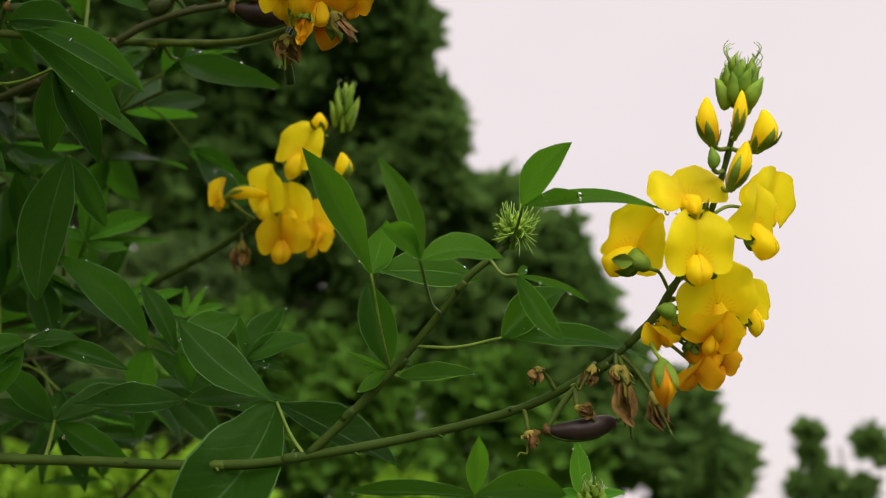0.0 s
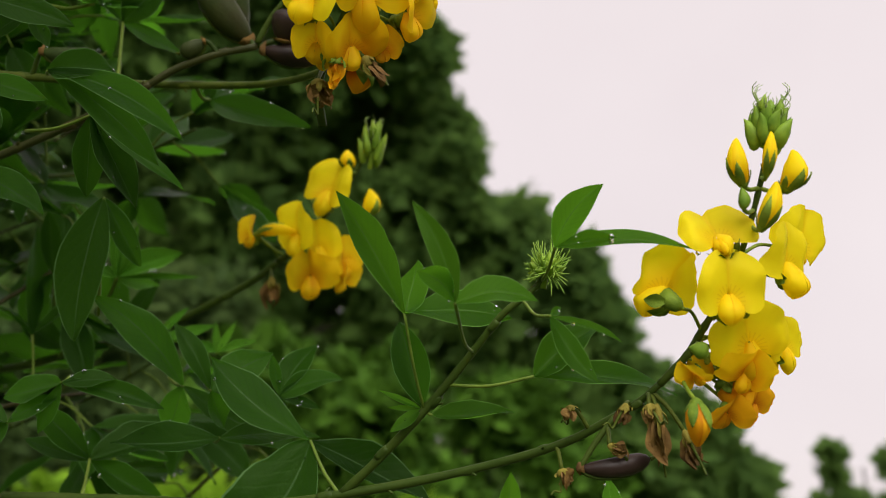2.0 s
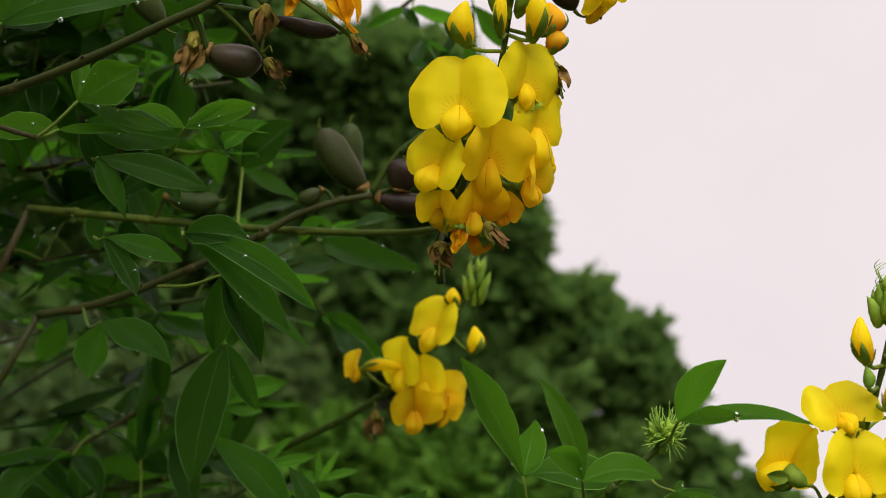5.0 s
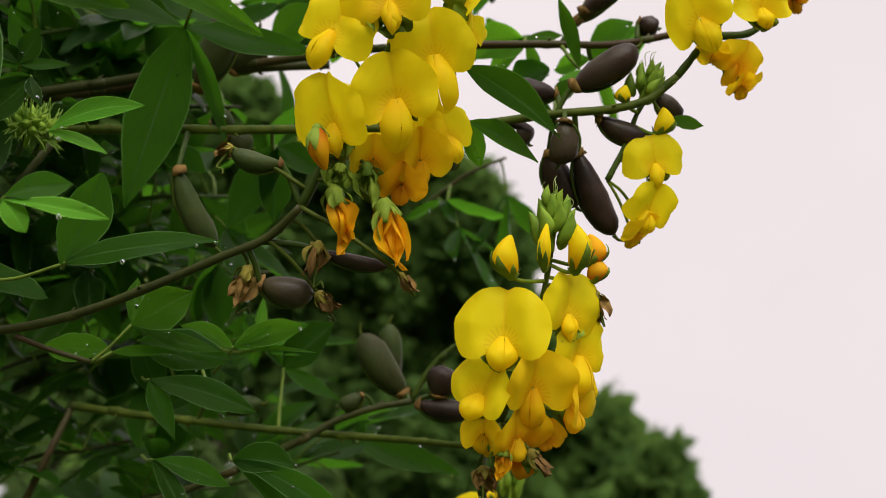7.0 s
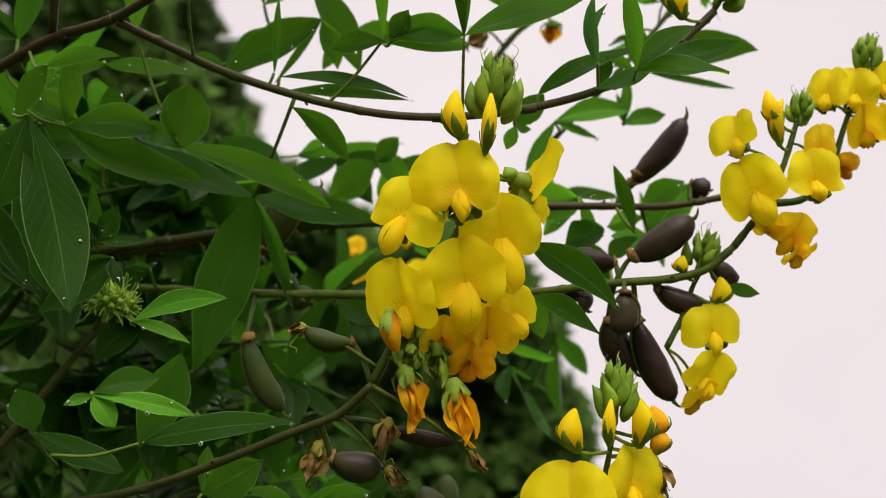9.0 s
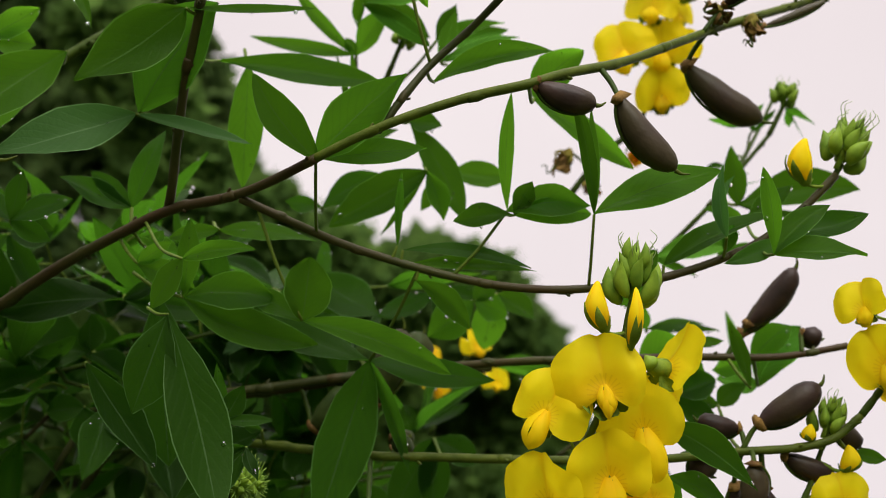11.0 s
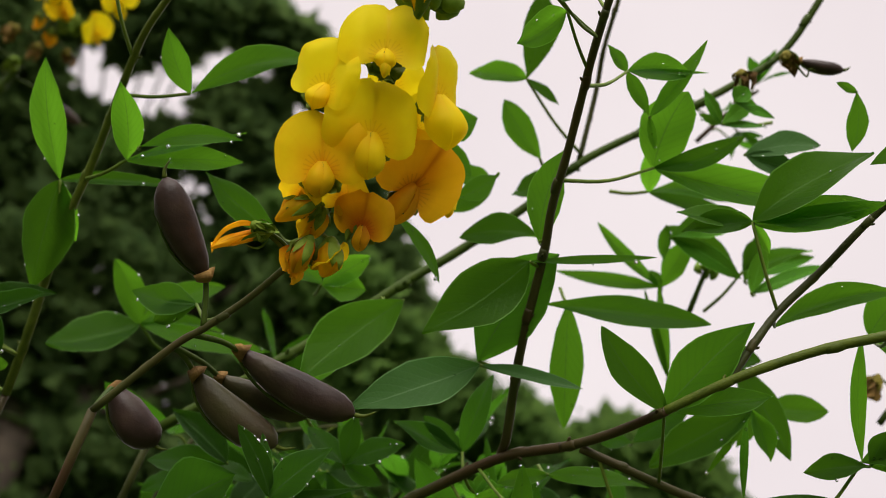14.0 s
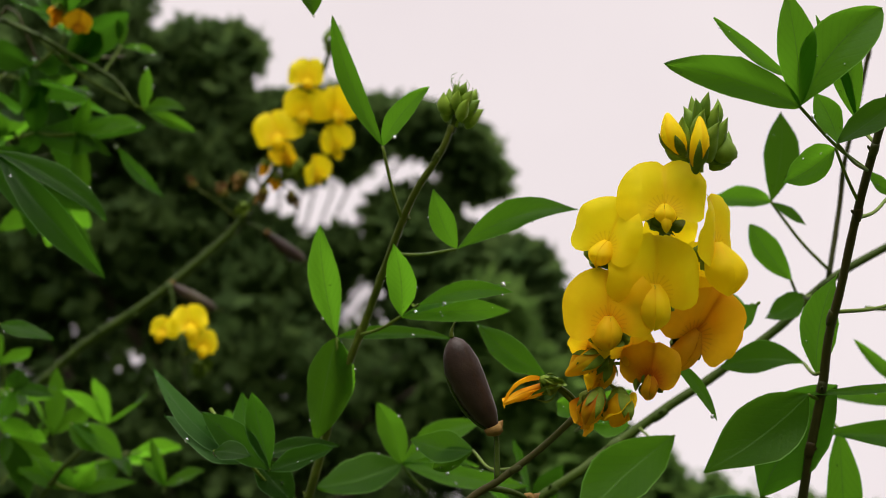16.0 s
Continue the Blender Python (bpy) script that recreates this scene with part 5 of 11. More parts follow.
leaf(branch_bl, [(-0.17, 0.4944, 1.4167), (-0.1659, 0.4878, 1.4189), (-0.1619, 0.4812, 1.4231)], [
    ((-0.1622, 0.4732, 1.4528), (0.25, -0.94, -0.25), 0.0064, 0.00, 0.35, 0.06),
    ((-0.1506, 0.4715, 1.4447), (0.10, -0.89, -0.45), 0.0068, 0.00, 0.28, -0.03),
    ((-0.1369, 0.4806, 1.4361), (-0.15, -0.96, 0.25), 0.0038, 0.00, 0.47, -0.01),
    ((-0.1299, 0.4772, 1.4323), (-0.20, -0.92, 0.32), 0.0126, -0.05, 0.45, 0.02),
    ((-0.1252, 0.4849, 1.4251), (0.07, -0.91, 0.41), 0.0038, 0.00, 0.47, 0.00),
    ((-0.171, 0.4789, 1.4277), (0.30, -0.95, 0.12), 0.0053, 0.00, 0.23, 0.07),
    ((-0.1478, 0.4937, 1.4212), (0.62, -0.63, 0.46), 0.0101, 0.00, 0.22, 0.00)], 0.00079, YOUNG)
leaf(branch_b1, [(-0.13, 0.3713, 1.3659), (-0.1289, 0.3656, 1.3635), (-0.1277, 0.36, 1.3625)], [
    ((-0.1107, 0.3613, 1.3648), (0.02, -0.93, 0.36), 0.0074, 0.00, 0.34, -0.00),
    ((-0.0967, 0.3702, 1.3568), (0.35, -0.85, 0.38), 0.0080, 0.00, 0.40, 0.05),
    ((-0.1354, 0.3635, 1.3459), (0.20, -0.94, -0.29), 0.0057, 0.00, 0.31, -0.02),
    ((-0.1466, 0.3591, 1.3576), (-0.08, -0.89, 0.46), 0.0100, 0.00, 0.40, -0.03)], 0.00058, LEAF_SHADED)
leaf(branch_b1, [(-0.1519, 0.3732, 1.3493), (-0.1482, 0.3674, 1.3485), (-0.1445, 0.3615, 1.3493)], [
    ((-0.1285, 0.3609, 1.3586), (-0.16, -0.96, 0.21), 0.0073, 0.00, 0.18, 0.07),
    ((-0.1533, 0.3626, 1.3414), (-0.03, -0.99, -0.11), 0.0080, 0.00, 0.34, 0.00),
    ((-0.1609, 0.3581, 1.355), (0.35, -0.76, 0.54), 0.0100, 0.00, 0.34, 0.04)], 0.00058, LEAF_SHADED)
leaf(branch_b1, [(-0.0857, 0.3916, 1.348), (-0.0831, 0.3856, 1.3472), (-0.0805, 0.3797, 1.348)], [
    ((-0.1156, 0.3767, 1.3439), (0.00, -0.82, 0.57), 0.0154, 0.00, 0.39, -0.02),
    ((-0.0491, 0.3927, 1.3517), (0.23, -0.74, 0.63), 0.0118, -0.05, 0.24, -0.02)], 0.00059, LEAF_SHADED)

# leaves round the largest spike
leaf(branch_b10, [(-0.2295, 0.2505, 1.6069), (-0.2186, 0.2489, 1.5997), (-0.2076, 0.2473, 1.5955)], [
    ((-0.1761, 0.2531, 1.5973), (0.18, -0.98, 0.02), 0.0147, -0.08, 0.29, -0.01),
    ((-0.1667, 0.2716, 1.5876), (0.52, -0.85, 0.08), 0.0164, 0.04, 0.33, -0.06),
    ((-0.2048, 0.2353, 1.6199), (0.52, -0.74, -0.43), 0.0080, 0.00, 0.28, 0.06)], 0.00061)
leaf(branch_b7x, [(-0.2194, 0.3307, 1.6333), (-0.2074, 0.3288, 1.6271), (-0.1953, 0.3269, 1.624)], [
    ((-0.2234, 0.3236, 1.6078), (0.02, -0.99, 0.17), 0.0156, 0.08, 0.32, -0.06)], 0.00074, LEAF_PALE)
leaf(branch_b5, [(-0.1766, 0.2227, 1.616), (-0.1708, 0.2356, 1.5992), (-0.1651, 0.2485, 1.5872)], [
    ((-0.1618, 0.2394, 1.6061), (0.58, -0.69, -0.43), 0.0169, 0.00, 0.27, 0.01),
    ((-0.118, 0.2739, 1.5796), (0.48, -0.88, 0.05), 0.0111, -0.04, 0.35, 0.00),
    ((-0.1895, 0.2573, 1.6044), (-0.14, -0.95, 0.28), 0.0089, 0.00, 0.26, -0.01)], 0.00059)
leaf(branch_b5, [(-0.1264, 0.2446, 1.6041), (-0.1377, 0.2617, 1.5922), (-0.149, 0.2789, 1.5856)], [
    ((-0.1926, 0.2726, 1.6019), (0.24, -0.93, 0.27), 0.0146, -0.03, 0.19, -0.02),
    ((-0.1076, 0.295, 1.5825), (0.37, -0.91, 0.20), 0.0117, 0.03, 0.14, 0.05),
    ((-0.1661, 0.295, 1.5253), (0.36, -0.87, -0.33), 0.0203, 0.00, 0.28, -0.02),
    ((-0.1383, 0.3038, 1.5529), (0.64, -0.69, -0.32), 0.0066, -0.05, 0.45, -0.04)], 0.00063, LEAF_SHADED)
leaf(branch_b5, [(-0.1264, 0.2446, 1.6041), (-0.127, 0.2454, 1.602), (-0.1276, 0.2463, 1.6004)], [
    ((-0.1123, 0.2656, 1.5915), (0.64, -0.68, -0.37), 0.0092, -0.08, 0.32, 0.00)], 0.00059)
leaf(branch_b5, [(-0.131, 0.2434, 1.605), (-0.1304, 0.2436, 1.605), (-0.1298, 0.2437, 1.6051)], [
    ((-0.0897, 0.2569, 1.607), (0.31, -0.95, 0.02), 0.0057, -0.04, 0.18, 0.02)], 0.00059)
leaf(branch_b10, [(-0.1987, 0.2067, 1.5726), (-0.1932, 0.2026, 1.5687), (-0.1878, 0.1984, 1.5666)], [
    ((-0.1713, 0.2188, 1.5117), (0.54, -0.83, -0.15), 0.0180, -0.03, 0.14, -0.03),
    ((-0.1981, 0.2094, 1.5411), (0.38, -0.79, -0.49), 0.0161, 0.00, 0.41, 0.03)], 0.00051, LEAF_SHADED)
leaf(branch_b10, [(-0.2197, 0.2331, 1.6172), (-0.2037, 0.2166, 1.5979), (-0.1878, 0.2002, 1.5854)], [
    ((-0.166, 0.2029, 1.589), (0.16, -0.96, -0.24), 0.0060, -0.05, 0.38, 0.07),
    ((-0.1976, 0.2052, 1.5715), (0.10, -0.91, -0.40), 0.0082, 0.00, 0.37, -0.05)], 0.00053)
leaf(branch_b10, [(-0.2057, 0.2561, 1.6293), (-0.2026, 0.2519, 1.6247), (-0.1994, 0.2476, 1.6217)], [
    ((-0.166, 0.2556, 1.6201), (0.23, -0.97, 0.10), 0.0080, -0.03, 0.20, 0.02),
    ((-0.2171, 0.2455, 1.6184), (0.12, -0.99, -0.04), 0.0070, 0.00, 0.38, -0.04)], 0.00062)
leaf(branch_b10, [(-0.2309, 0.2369, 1.6144), (-0.2269, 0.2384, 1.6088), (-0.223, 0.2399, 1.6048)], [
    ((-0.2038, 0.2468, 1.5993), (0.33, -0.94, -0.04), 0.0109, 0.00, 0.45, -0.04),
    ((-0.2117, 0.2383, 1.6125), (0.17, -0.89, -0.43), 0.0064, 0.00, 0.27, -0.04)], 0.00061)
leaf(branch_b7x, [(-0.1935, 0.2624, 1.5558), (-0.1904, 0.2568, 1.5537), (-0.1873, 0.2512, 1.5533)], [
    ((-0.1894, 0.2422, 1.5698), (0.51, -0.78, -0.36), 0.0044, 0.00, 0.14, -0.05),
    ((-0.1808, 0.247, 1.5641), (0.25, -0.84, -0.48), 0.0075, 0.00, 0.15, -0.05),
    ((-0.1922, 0.2477, 1.558), (0.52, -0.85, -0.08), 0.0061, 0.00, 0.39, 0.05),
    ((-0.1714, 0.2539, 1.5546), (0.17, -0.99, -0.01), 0.0043, 0.00, 0.28, -0.02)], 0.00058, LEAF_SHADED)
leaf(branch_b6, [(-0.158, 0.23, 1.5155), (-0.1551, 0.2248, 1.5127), (-0.1522, 0.2196, 1.5114)], [
    ((-0.1239, 0.2171, 1.5167), (-0.09, -1.00, -0.01), 0.0068, -0.06, 0.30, 0.06),
    ((-0.1368, 0.2255, 1.5064), (0.41, -0.89, 0.22), 0.0045, -0.06, 0.14, 0.03)], 0.00049, YOUNG)
leaf(branch_b7, [(-0.1808, 0.25, 1.5407), (-0.1771, 0.2439, 1.5397), (-0.1734, 0.2379, 1.5404)], [
    ((-0.195, 0.242, 1.5237), (0.06, -0.95, -0.31), 0.0123, -0.06, 0.35, 0.01),
    ((-0.1681, 0.2384, 1.5307), (0.55, -0.79, 0.26), 0.0050, 0.10, 0.32, 0.02),
    ((-0.184, 0.2367, 1.5385), (0.19, -0.85, -0.49), 0.0036, 0.00, 0.32, -0.03)], 0.00054, LEAF_SHADED)
leaf(branch_b9, [(-0.1604, 0.2176, 1.4888), (-0.1562, 0.2126, 1.4862), (-0.152, 0.2075, 1.4853)], [
    ((-0.1241, 0.2094, 1.482), (0.11, -0.92, 0.37), 0.0058, -0.04, 0.31, -0.04),
    ((-0.1468, 0.2123, 1.4781), (0.71, -0.70, 0.05), 0.0065, 0.00, 0.25, 0.04),
    ((-0.1598, 0.2074, 1.4823), (0.11, -0.96, -0.25), 0.0032, 0.00, 0.38, 0.03)], 0.00046, YOUNG)
leaf(branch_b9, [(-0.1582, 0.2177, 1.4896), (-0.1549, 0.2125, 1.487), (-0.1516, 0.2073, 1.4858)], [
    ((-0.1373, 0.2126, 1.4926), (0.34, -0.94, 0.01), 0.0080, -0.06, 0.36, -0.05)], 0.00046, LEAF_SHADED)
leaf(branch_b9, [(-0.1908, 0.2612, 1.4849), (-0.1749, 0.2572, 1.484), (-0.1591, 0.2531, 1.487)], [
    ((-0.1472, 0.243, 1.5116), (0.31, -0.81, -0.49), 0.0143, 0.03, 0.33, -0.03),
    ((-0.1459, 0.2593, 1.4917), (0.23, -0.85, 0.47), 0.0071, -0.03, 0.29, -0.02)], 0.00052, LEAF_SHADED)
leaf(branch_b9, [(-0.1635, 0.2615, 1.4893), (-0.16, 0.2561, 1.4872), (-0.1565, 0.2506, 1.4867)], [
    ((-0.1108, 0.2518, 1.4921), (-0.02, -0.93, 0.37), 0.0117, -0.04, 0.13, 0.03)], 0.00052, LEAF_SHADED)
leaf(branch_b9x, [(-0.1624, 0.2885, 1.4693), (-0.1579, 0.2901, 1.4751), (-0.1533, 0.2918, 1.4829)], [
    ((-0.1349, 0.2899, 1.4941), (0.01, -0.98, -0.18), 0.0141, 0.04, 0.17, 0.06),
    ((-0.1281, 0.3055, 1.4779), (0.50, -0.78, 0.38), 0.0059, -0.03, 0.20, -0.04),
    ((-0.1557, 0.2943, 1.4992), (0.58, -0.79, 0.21), 0.0060, 0.00, 0.36, 0.05)], 0.00057)
leaf(branch_b9x, [(-0.1624, 0.2885, 1.4693), (-0.1609, 0.2916, 1.4715), (-0.1593, 0.2947, 1.4747)], [
    ((-0.1407, 0.3025, 1.4784), (0.31, -0.89, 0.34), 0.0051, 0.00, 0.34, -0.01),
    ((-0.1848, 0.2996, 1.477), (-0.17, -0.96, 0.21), 0.0104, 0.00, 0.24, 0.02)], 0.00057)
leaf(branch_b3, [(-0.1368, 0.3249, 1.4782), (-0.1314, 0.3179, 1.4795), (-0.126, 0.311, 1.4829)], [
    ((-0.1028, 0.3121, 1.4904), (-0.02, -0.98, 0.22), 0.0100, -0.07, 0.26, -0.04),
    ((-0.1122, 0.3099, 1.4907), (0.04, -0.98, -0.21), 0.0028, 0.00, 0.35, 0.04),
    ((-0.0997, 0.3164, 1.4832), (0.17, -0.86, 0.49), 0.0034, 0.00, 0.43, 0.01),
    ((-0.1473, 0.3132, 1.492), (0.02, -0.96, 0.27), 0.0073, 0.00, 0.33, 0.04)], 0.00059)
leaf(branch_b9, [(-0.1964, 0.2751, 1.4858), (-0.1965, 0.2668, 1.4873), (-0.1966, 0.2586, 1.491)], [
    ((-0.1697, 0.2682, 1.4834), (0.39, -0.89, 0.25), 0.0098, 0.00, 0.15, -0.06),
    ((-0.2017, 0.2514, 1.5027), (0.58, -0.78, -0.23), 0.0104, 0.00, 0.13, 0.06)], 0.00054, LEAF_SHADED)
leaf(branch_b6, [(-0.05, 0.2732, 1.564), (-0.0495, 0.2679, 1.5603), (-0.0489, 0.2627, 1.558)], [
    ((-0.0192, 0.2772, 1.5422), (0.37, -0.92, -0.14), 0.0121, -0.06, 0.39, -0.06)], 0.00055)
leaf(branch_b7, [(-0.0591, 0.318, 1.6027), (-0.0581, 0.3235, 1.6025), (-0.0571, 0.329, 1.6038)], [
    ((-0.0387, 0.3285, 1.6125), (-0.02, -1.00, -0.03), 0.0180, -0.06, 0.44, 0.02)], 0.00068)
leaf(branch_b7, [(-0.0247, 0.3206, 1.6043), (-0.021, 0.3172, 1.596), (-0.0174, 0.3139, 1.5897)], [
    ((-0.0249, 0.3015, 1.6105), (0.09, -0.87, -0.48), 0.0055, 0.03, 0.29, -0.05)], 0.00064)
leaf(branch_b7, [(-0.0151, 0.3215, 1.6048), (-0.015, 0.3287, 1.6054), (-0.0149, 0.3359, 1.6078)], [
    ((0.001, 0.3319, 1.6222), (-0.02, -0.97, -0.25), 0.0121, -0.08, 0.18, -0.01),
    ((-0.0296, 0.3437, 1.6088), (-0.47, -0.88, -0.08), 0.0092, 0.00, 0.44, -0.04)], 0.00068)
leaf(branch_b7, [(-0.0383, 0.3193, 1.6037), (-0.0384, 0.3239, 1.6074), (-0.0385, 0.3284, 1.6127)], [
    ((-0.0246, 0.3299, 1.6154), (0.09, -0.99, 0.08), 0.0046, 0.00, 0.22, -0.04),
    ((-0.033, 0.338, 1.5963), (0.17, -0.87, -0.46), 0.0053, -0.03, 0.20, 0.00),
    ((-0.0531, 0.3415, 1.6034), (-0.42, -0.79, -0.46), 0.0088, 0.00, 0.45, -0.01)], 0.00068)
leaf(branch_b6, [(-0.0234, 0.294, 1.5596), (-0.0255, 0.3174, 1.5729), (-0.0275, 0.3409, 1.593)], [
    ((-0.0166, 0.3392, 1.6008), (-0.18, -0.98, 0.04), 0.0099, 0.00, 0.37, 0.03),
    ((-0.0438, 0.3365, 1.5948), (0.26, -0.97, -0.01), 0.0083, 0.00, 0.46, -0.04)], 0.00068)
leaf(branch_b6, [(-0.0533, 0.2971, 1.5573), (-0.0509, 0.2838, 1.5485), (-0.0485, 0.2704, 1.5433)], [
    ((-0.0291, 0.2887, 1.5381), (0.69, -0.72, 0.03), 0.0101, -0.08, 0.22, 0.03),
    ((-0.0445, 0.2868, 1.5355), (0.59, -0.46, -0.66), 0.0076, 0.00, 0.18, -0.03)], 0.00055)
leaf(branch_b6, [(0.0069, 0.2933, 1.565), (0.0095, 0.2976, 1.5633), (0.0121, 0.302, 1.5628)], [
    ((0.0239, 0.3054, 1.561), (0.28, -0.96, 0.02), 0.0054, 0.00, 0.20, -0.05)], 0.00059)
leaf(branch_b19, [(-0.0229, 0.3502, 1.691), (-0.0197, 0.3412, 1.6818), (-0.0164, 0.3321, 1.6756)], [
    ((0.0304, 0.3294, 1.6779), (-0.05, -0.99, -0.09), 0.0188, -0.08, 0.47, -0.01),
    ((-0.0187, 0.3206, 1.6969), (-0.05, -0.88, -0.48), 0.0096, 0.00, 0.29, -0.02),
    ((0.0233, 0.3507, 1.6781), (0.42, -0.90, 0.08), 0.0045, 0.00, 0.38, -0.04)], 0.00073)
leaf(branch_b5, [(-0.0272, 0.2614, 1.6156), (-0.0276, 0.2611, 1.6159), (-0.0279, 0.2609, 1.6163)], [
    ((-0.0253, 0.257, 1.6248), (0.11, -0.89, -0.44), 0.0055, 0.00, 0.36, 0.06)], 0.00059, YOUNG)
leaf(branch_b19, [(-0.0495, 0.3647, 1.6681), (-0.0501, 0.353, 1.6608), (-0.0507, 0.3414, 1.6566)], [
    ((-0.0202, 0.3452, 1.6617), (0.12, -0.99, 0.05), 0.0122, -0.05, 0.28, 0.07),
    ((-0.033, 0.348, 1.6511), (0.32, -0.94, -0.10), 0.0041, 0.00, 0.14, 0.04),
    ((-0.0628, 0.3487, 1.6374), (-0.09, -0.95, -0.31), 0.0059, 0.00, 0.14, 0.01)], 0.00074, YOUNG)
leaf(branch_b19, [(-0.0234, 0.3563, 1.6655), (-0.023, 0.3514, 1.6612), (-0.0225, 0.3464, 1.6584)], [
    ((-0.0056, 0.3471, 1.664), (0.01, -1.00, 0.08), 0.0094, 0.00, 0.31, -0.01),
    ((-0.0211, 0.3376, 1.676), (0.17, -0.87, -0.45), 0.0047, 0.00, 0.15, 0.06),
    ((-0.0257, 0.34, 1.6695), (0.10, -0.87, -0.48), 0.0041, 0.00, 0.46, -0.05)], 0.00074, YOUNG)
leaf(branch_b5, [(-0.0554, 0.2568, 1.6042), (-0.0574, 0.2732, 1.6101), (-0.0594, 0.2896, 1.6203)], [
    ((-0.0493, 0.286, 1.6314), (0.09, -0.92, -0.38), 0.0091, 0.00, 0.14, -0.01),
    ((-0.0626, 0.293, 1.6123), (0.15, -0.88, -0.44), 0.0054, 0.00, 0.21, -0.01),
    ((-0.0545, 0.2995, 1.6252), (0.91, -0.36, -0.19), 0.0043, 0.00, 0.14, -0.06)], 0.00064)
leaf(branch_b7, [(-0.1262, 0.3473, 1.6407), (-0.1247, 0.342, 1.6376), (-0.1231, 0.3367, 1.6359)], [
    ((-0.1429, 0.3398, 1.6218), (-0.08, -0.99, -0.10), 0.0164, -0.05, 0.18, 0.01),
    ((-0.114, 0.3338, 1.6453), (0.17, -0.88, -0.44), 0.0098, 0.00, 0.31, -0.05),
    ((-0.1095, 0.342, 1.6313), (0.33, -0.94, -0.09), 0.0116, 0.00, 0.16, 0.01)], 0.00074)
leaf(branch_b5, [(-0.1373, 0.2842, 1.6696), (-0.1355, 0.2799, 1.6644), (-0.1337, 0.2757, 1.6608)], [
    ((-0.1276, 0.2852, 1.645), (0.49, -0.82, -0.30), 0.0099, 0.00, 0.34, 0.05),
    ((-0.1513, 0.2841, 1.6373), (0.43, -0.70, -0.57), 0.0030, 0.00, 0.13, 0.01),
    ((-0.1711, 0.2783, 1.6405), (0.07, -0.97, -0.24), 0.0165, 0.00, 0.33, -0.01)], 0.00067)
leaf(branch_b5, [(-0.0998, 0.2502, 1.6276), (-0.0977, 0.2455, 1.6236), (-0.0955, 0.2408, 1.621)], [
    ((-0.1152, 0.2382, 1.6178), (0.12, -0.99, 0.04), 0.0091, 0.00, 0.38, 0.06),
    ((-0.0706, 0.2492, 1.626), (0.33, -0.95, -0.03), 0.0101, 0.00, 0.28, 0.05),
    ((-0.0896, 0.2368, 1.6312), (0.32, -0.80, -0.50), 0.0074, 0.00, 0.16, -0.02)], 0.00058)
leaf(branch_b6, [(-0.1205, 0.3003, 1.5579), (-0.1304, 0.33, 1.5671), (-0.1402, 0.3597, 1.5844)], [
    ((-0.1231, 0.3674, 1.5766), (0.39, -0.92, -0.04), 0.0136, 0.00, 0.40, 0.05),
    ((-0.1595, 0.3719, 1.5529), (0.16, -0.88, -0.44), 0.0166, 0.00, 0.17, -0.05),
    ((-0.1413, 0.3739, 1.5565), (0.30, -0.85, -0.44), 0.0141, 0.00, 0.15, -0.00)], 0.00074, LEAF_SHADED)
leaf(branch_b6, [(-0.1825, 0.3915, 1.5765), (-0.1799, 0.3863, 1.5735), (-0.1774, 0.3812, 1.572)], [
    ((-0.1615, 0.3972, 1.5476), (0.43, -0.86, -0.29), 0.0224, 0.00, 0.21, -0.05),
    ((-0.19, 0.3879, 1.5537), (0.01, -0.94, -0.35), 0.0155, 0.00, 0.14, -0.03)], 0.00077, LEAF_SHADED)

# leaves along the arching stem
leaf(branch_b5, [(-0.1586, 0.2319, 1.6109), (-0.1558, 0.2188, 1.6149), (-0.1531, 0.2057, 1.6224)], [
    ((-0.1254, 0.1973, 1.6479), (0.12, -0.90, -0.43), 0.0168, -0.03, 0.25, -0.05),
    ((-0.1222, 0.2223, 1.6366), (0.43, -0.90, 0.11), 0.0105, 0.03, 0.23, 0.04),
    ((-0.1694, 0.1853, 1.6409), (0.63, -0.73, -0.25), 0.0127, -0.08, 0.44, 0.03)], 0.00055)
leaf(branch_b11, [(-0.2021, 0.2082, 1.6401), (-0.2061, 0.2012, 1.636), (-0.2101, 0.1943, 1.6339)], [
    ((-0.2435, 0.1764, 1.6108), (0.46, -0.89, 0.02), 0.0179, -0.03, 0.33, -0.00),
    ((-0.1867, 0.2296, 1.6433), (0.79, -0.58, 0.19), 0.0062, 0.03, 0.36, 0.06)], 0.00056, LEAF_PALE)
leaf(branch_b11, [(-0.2021, 0.2082, 1.6401), (-0.208, 0.2056, 1.6396), (-0.214, 0.2029, 1.6407)], [
    ((-0.1855, 0.1867, 1.6701), (0.18, -0.77, -0.61), 0.0244, -0.05, 0.37, -0.03)], 0.00058, LEAF_SHADED)
leaf(branch_b11, [(-0.1901, 0.183, 1.6627), (-0.1915, 0.1811, 1.6622), (-0.1928, 0.1791, 1.6623)], [
    ((-0.226, 0.1795, 1.6382), (0.19, -0.94, -0.28), 0.0220, -0.04, 0.26, -0.04),
    ((-0.1539, 0.1895, 1.6701), (0.27, -0.96, -0.08), 0.0033, 0.00, 0.18, -0.03)], 0.00056)
leaf(branch_b13, [(-0.2752, 0.2456, 1.699), (-0.2592, 0.2224, 1.6776), (-0.2433, 0.1991, 1.6641)], [
    ((-0.2723, 0.1945, 1.6299), (0.31, -0.94, -0.13), 0.0216, 0.05, 0.22, -0.05)], 0.00060)
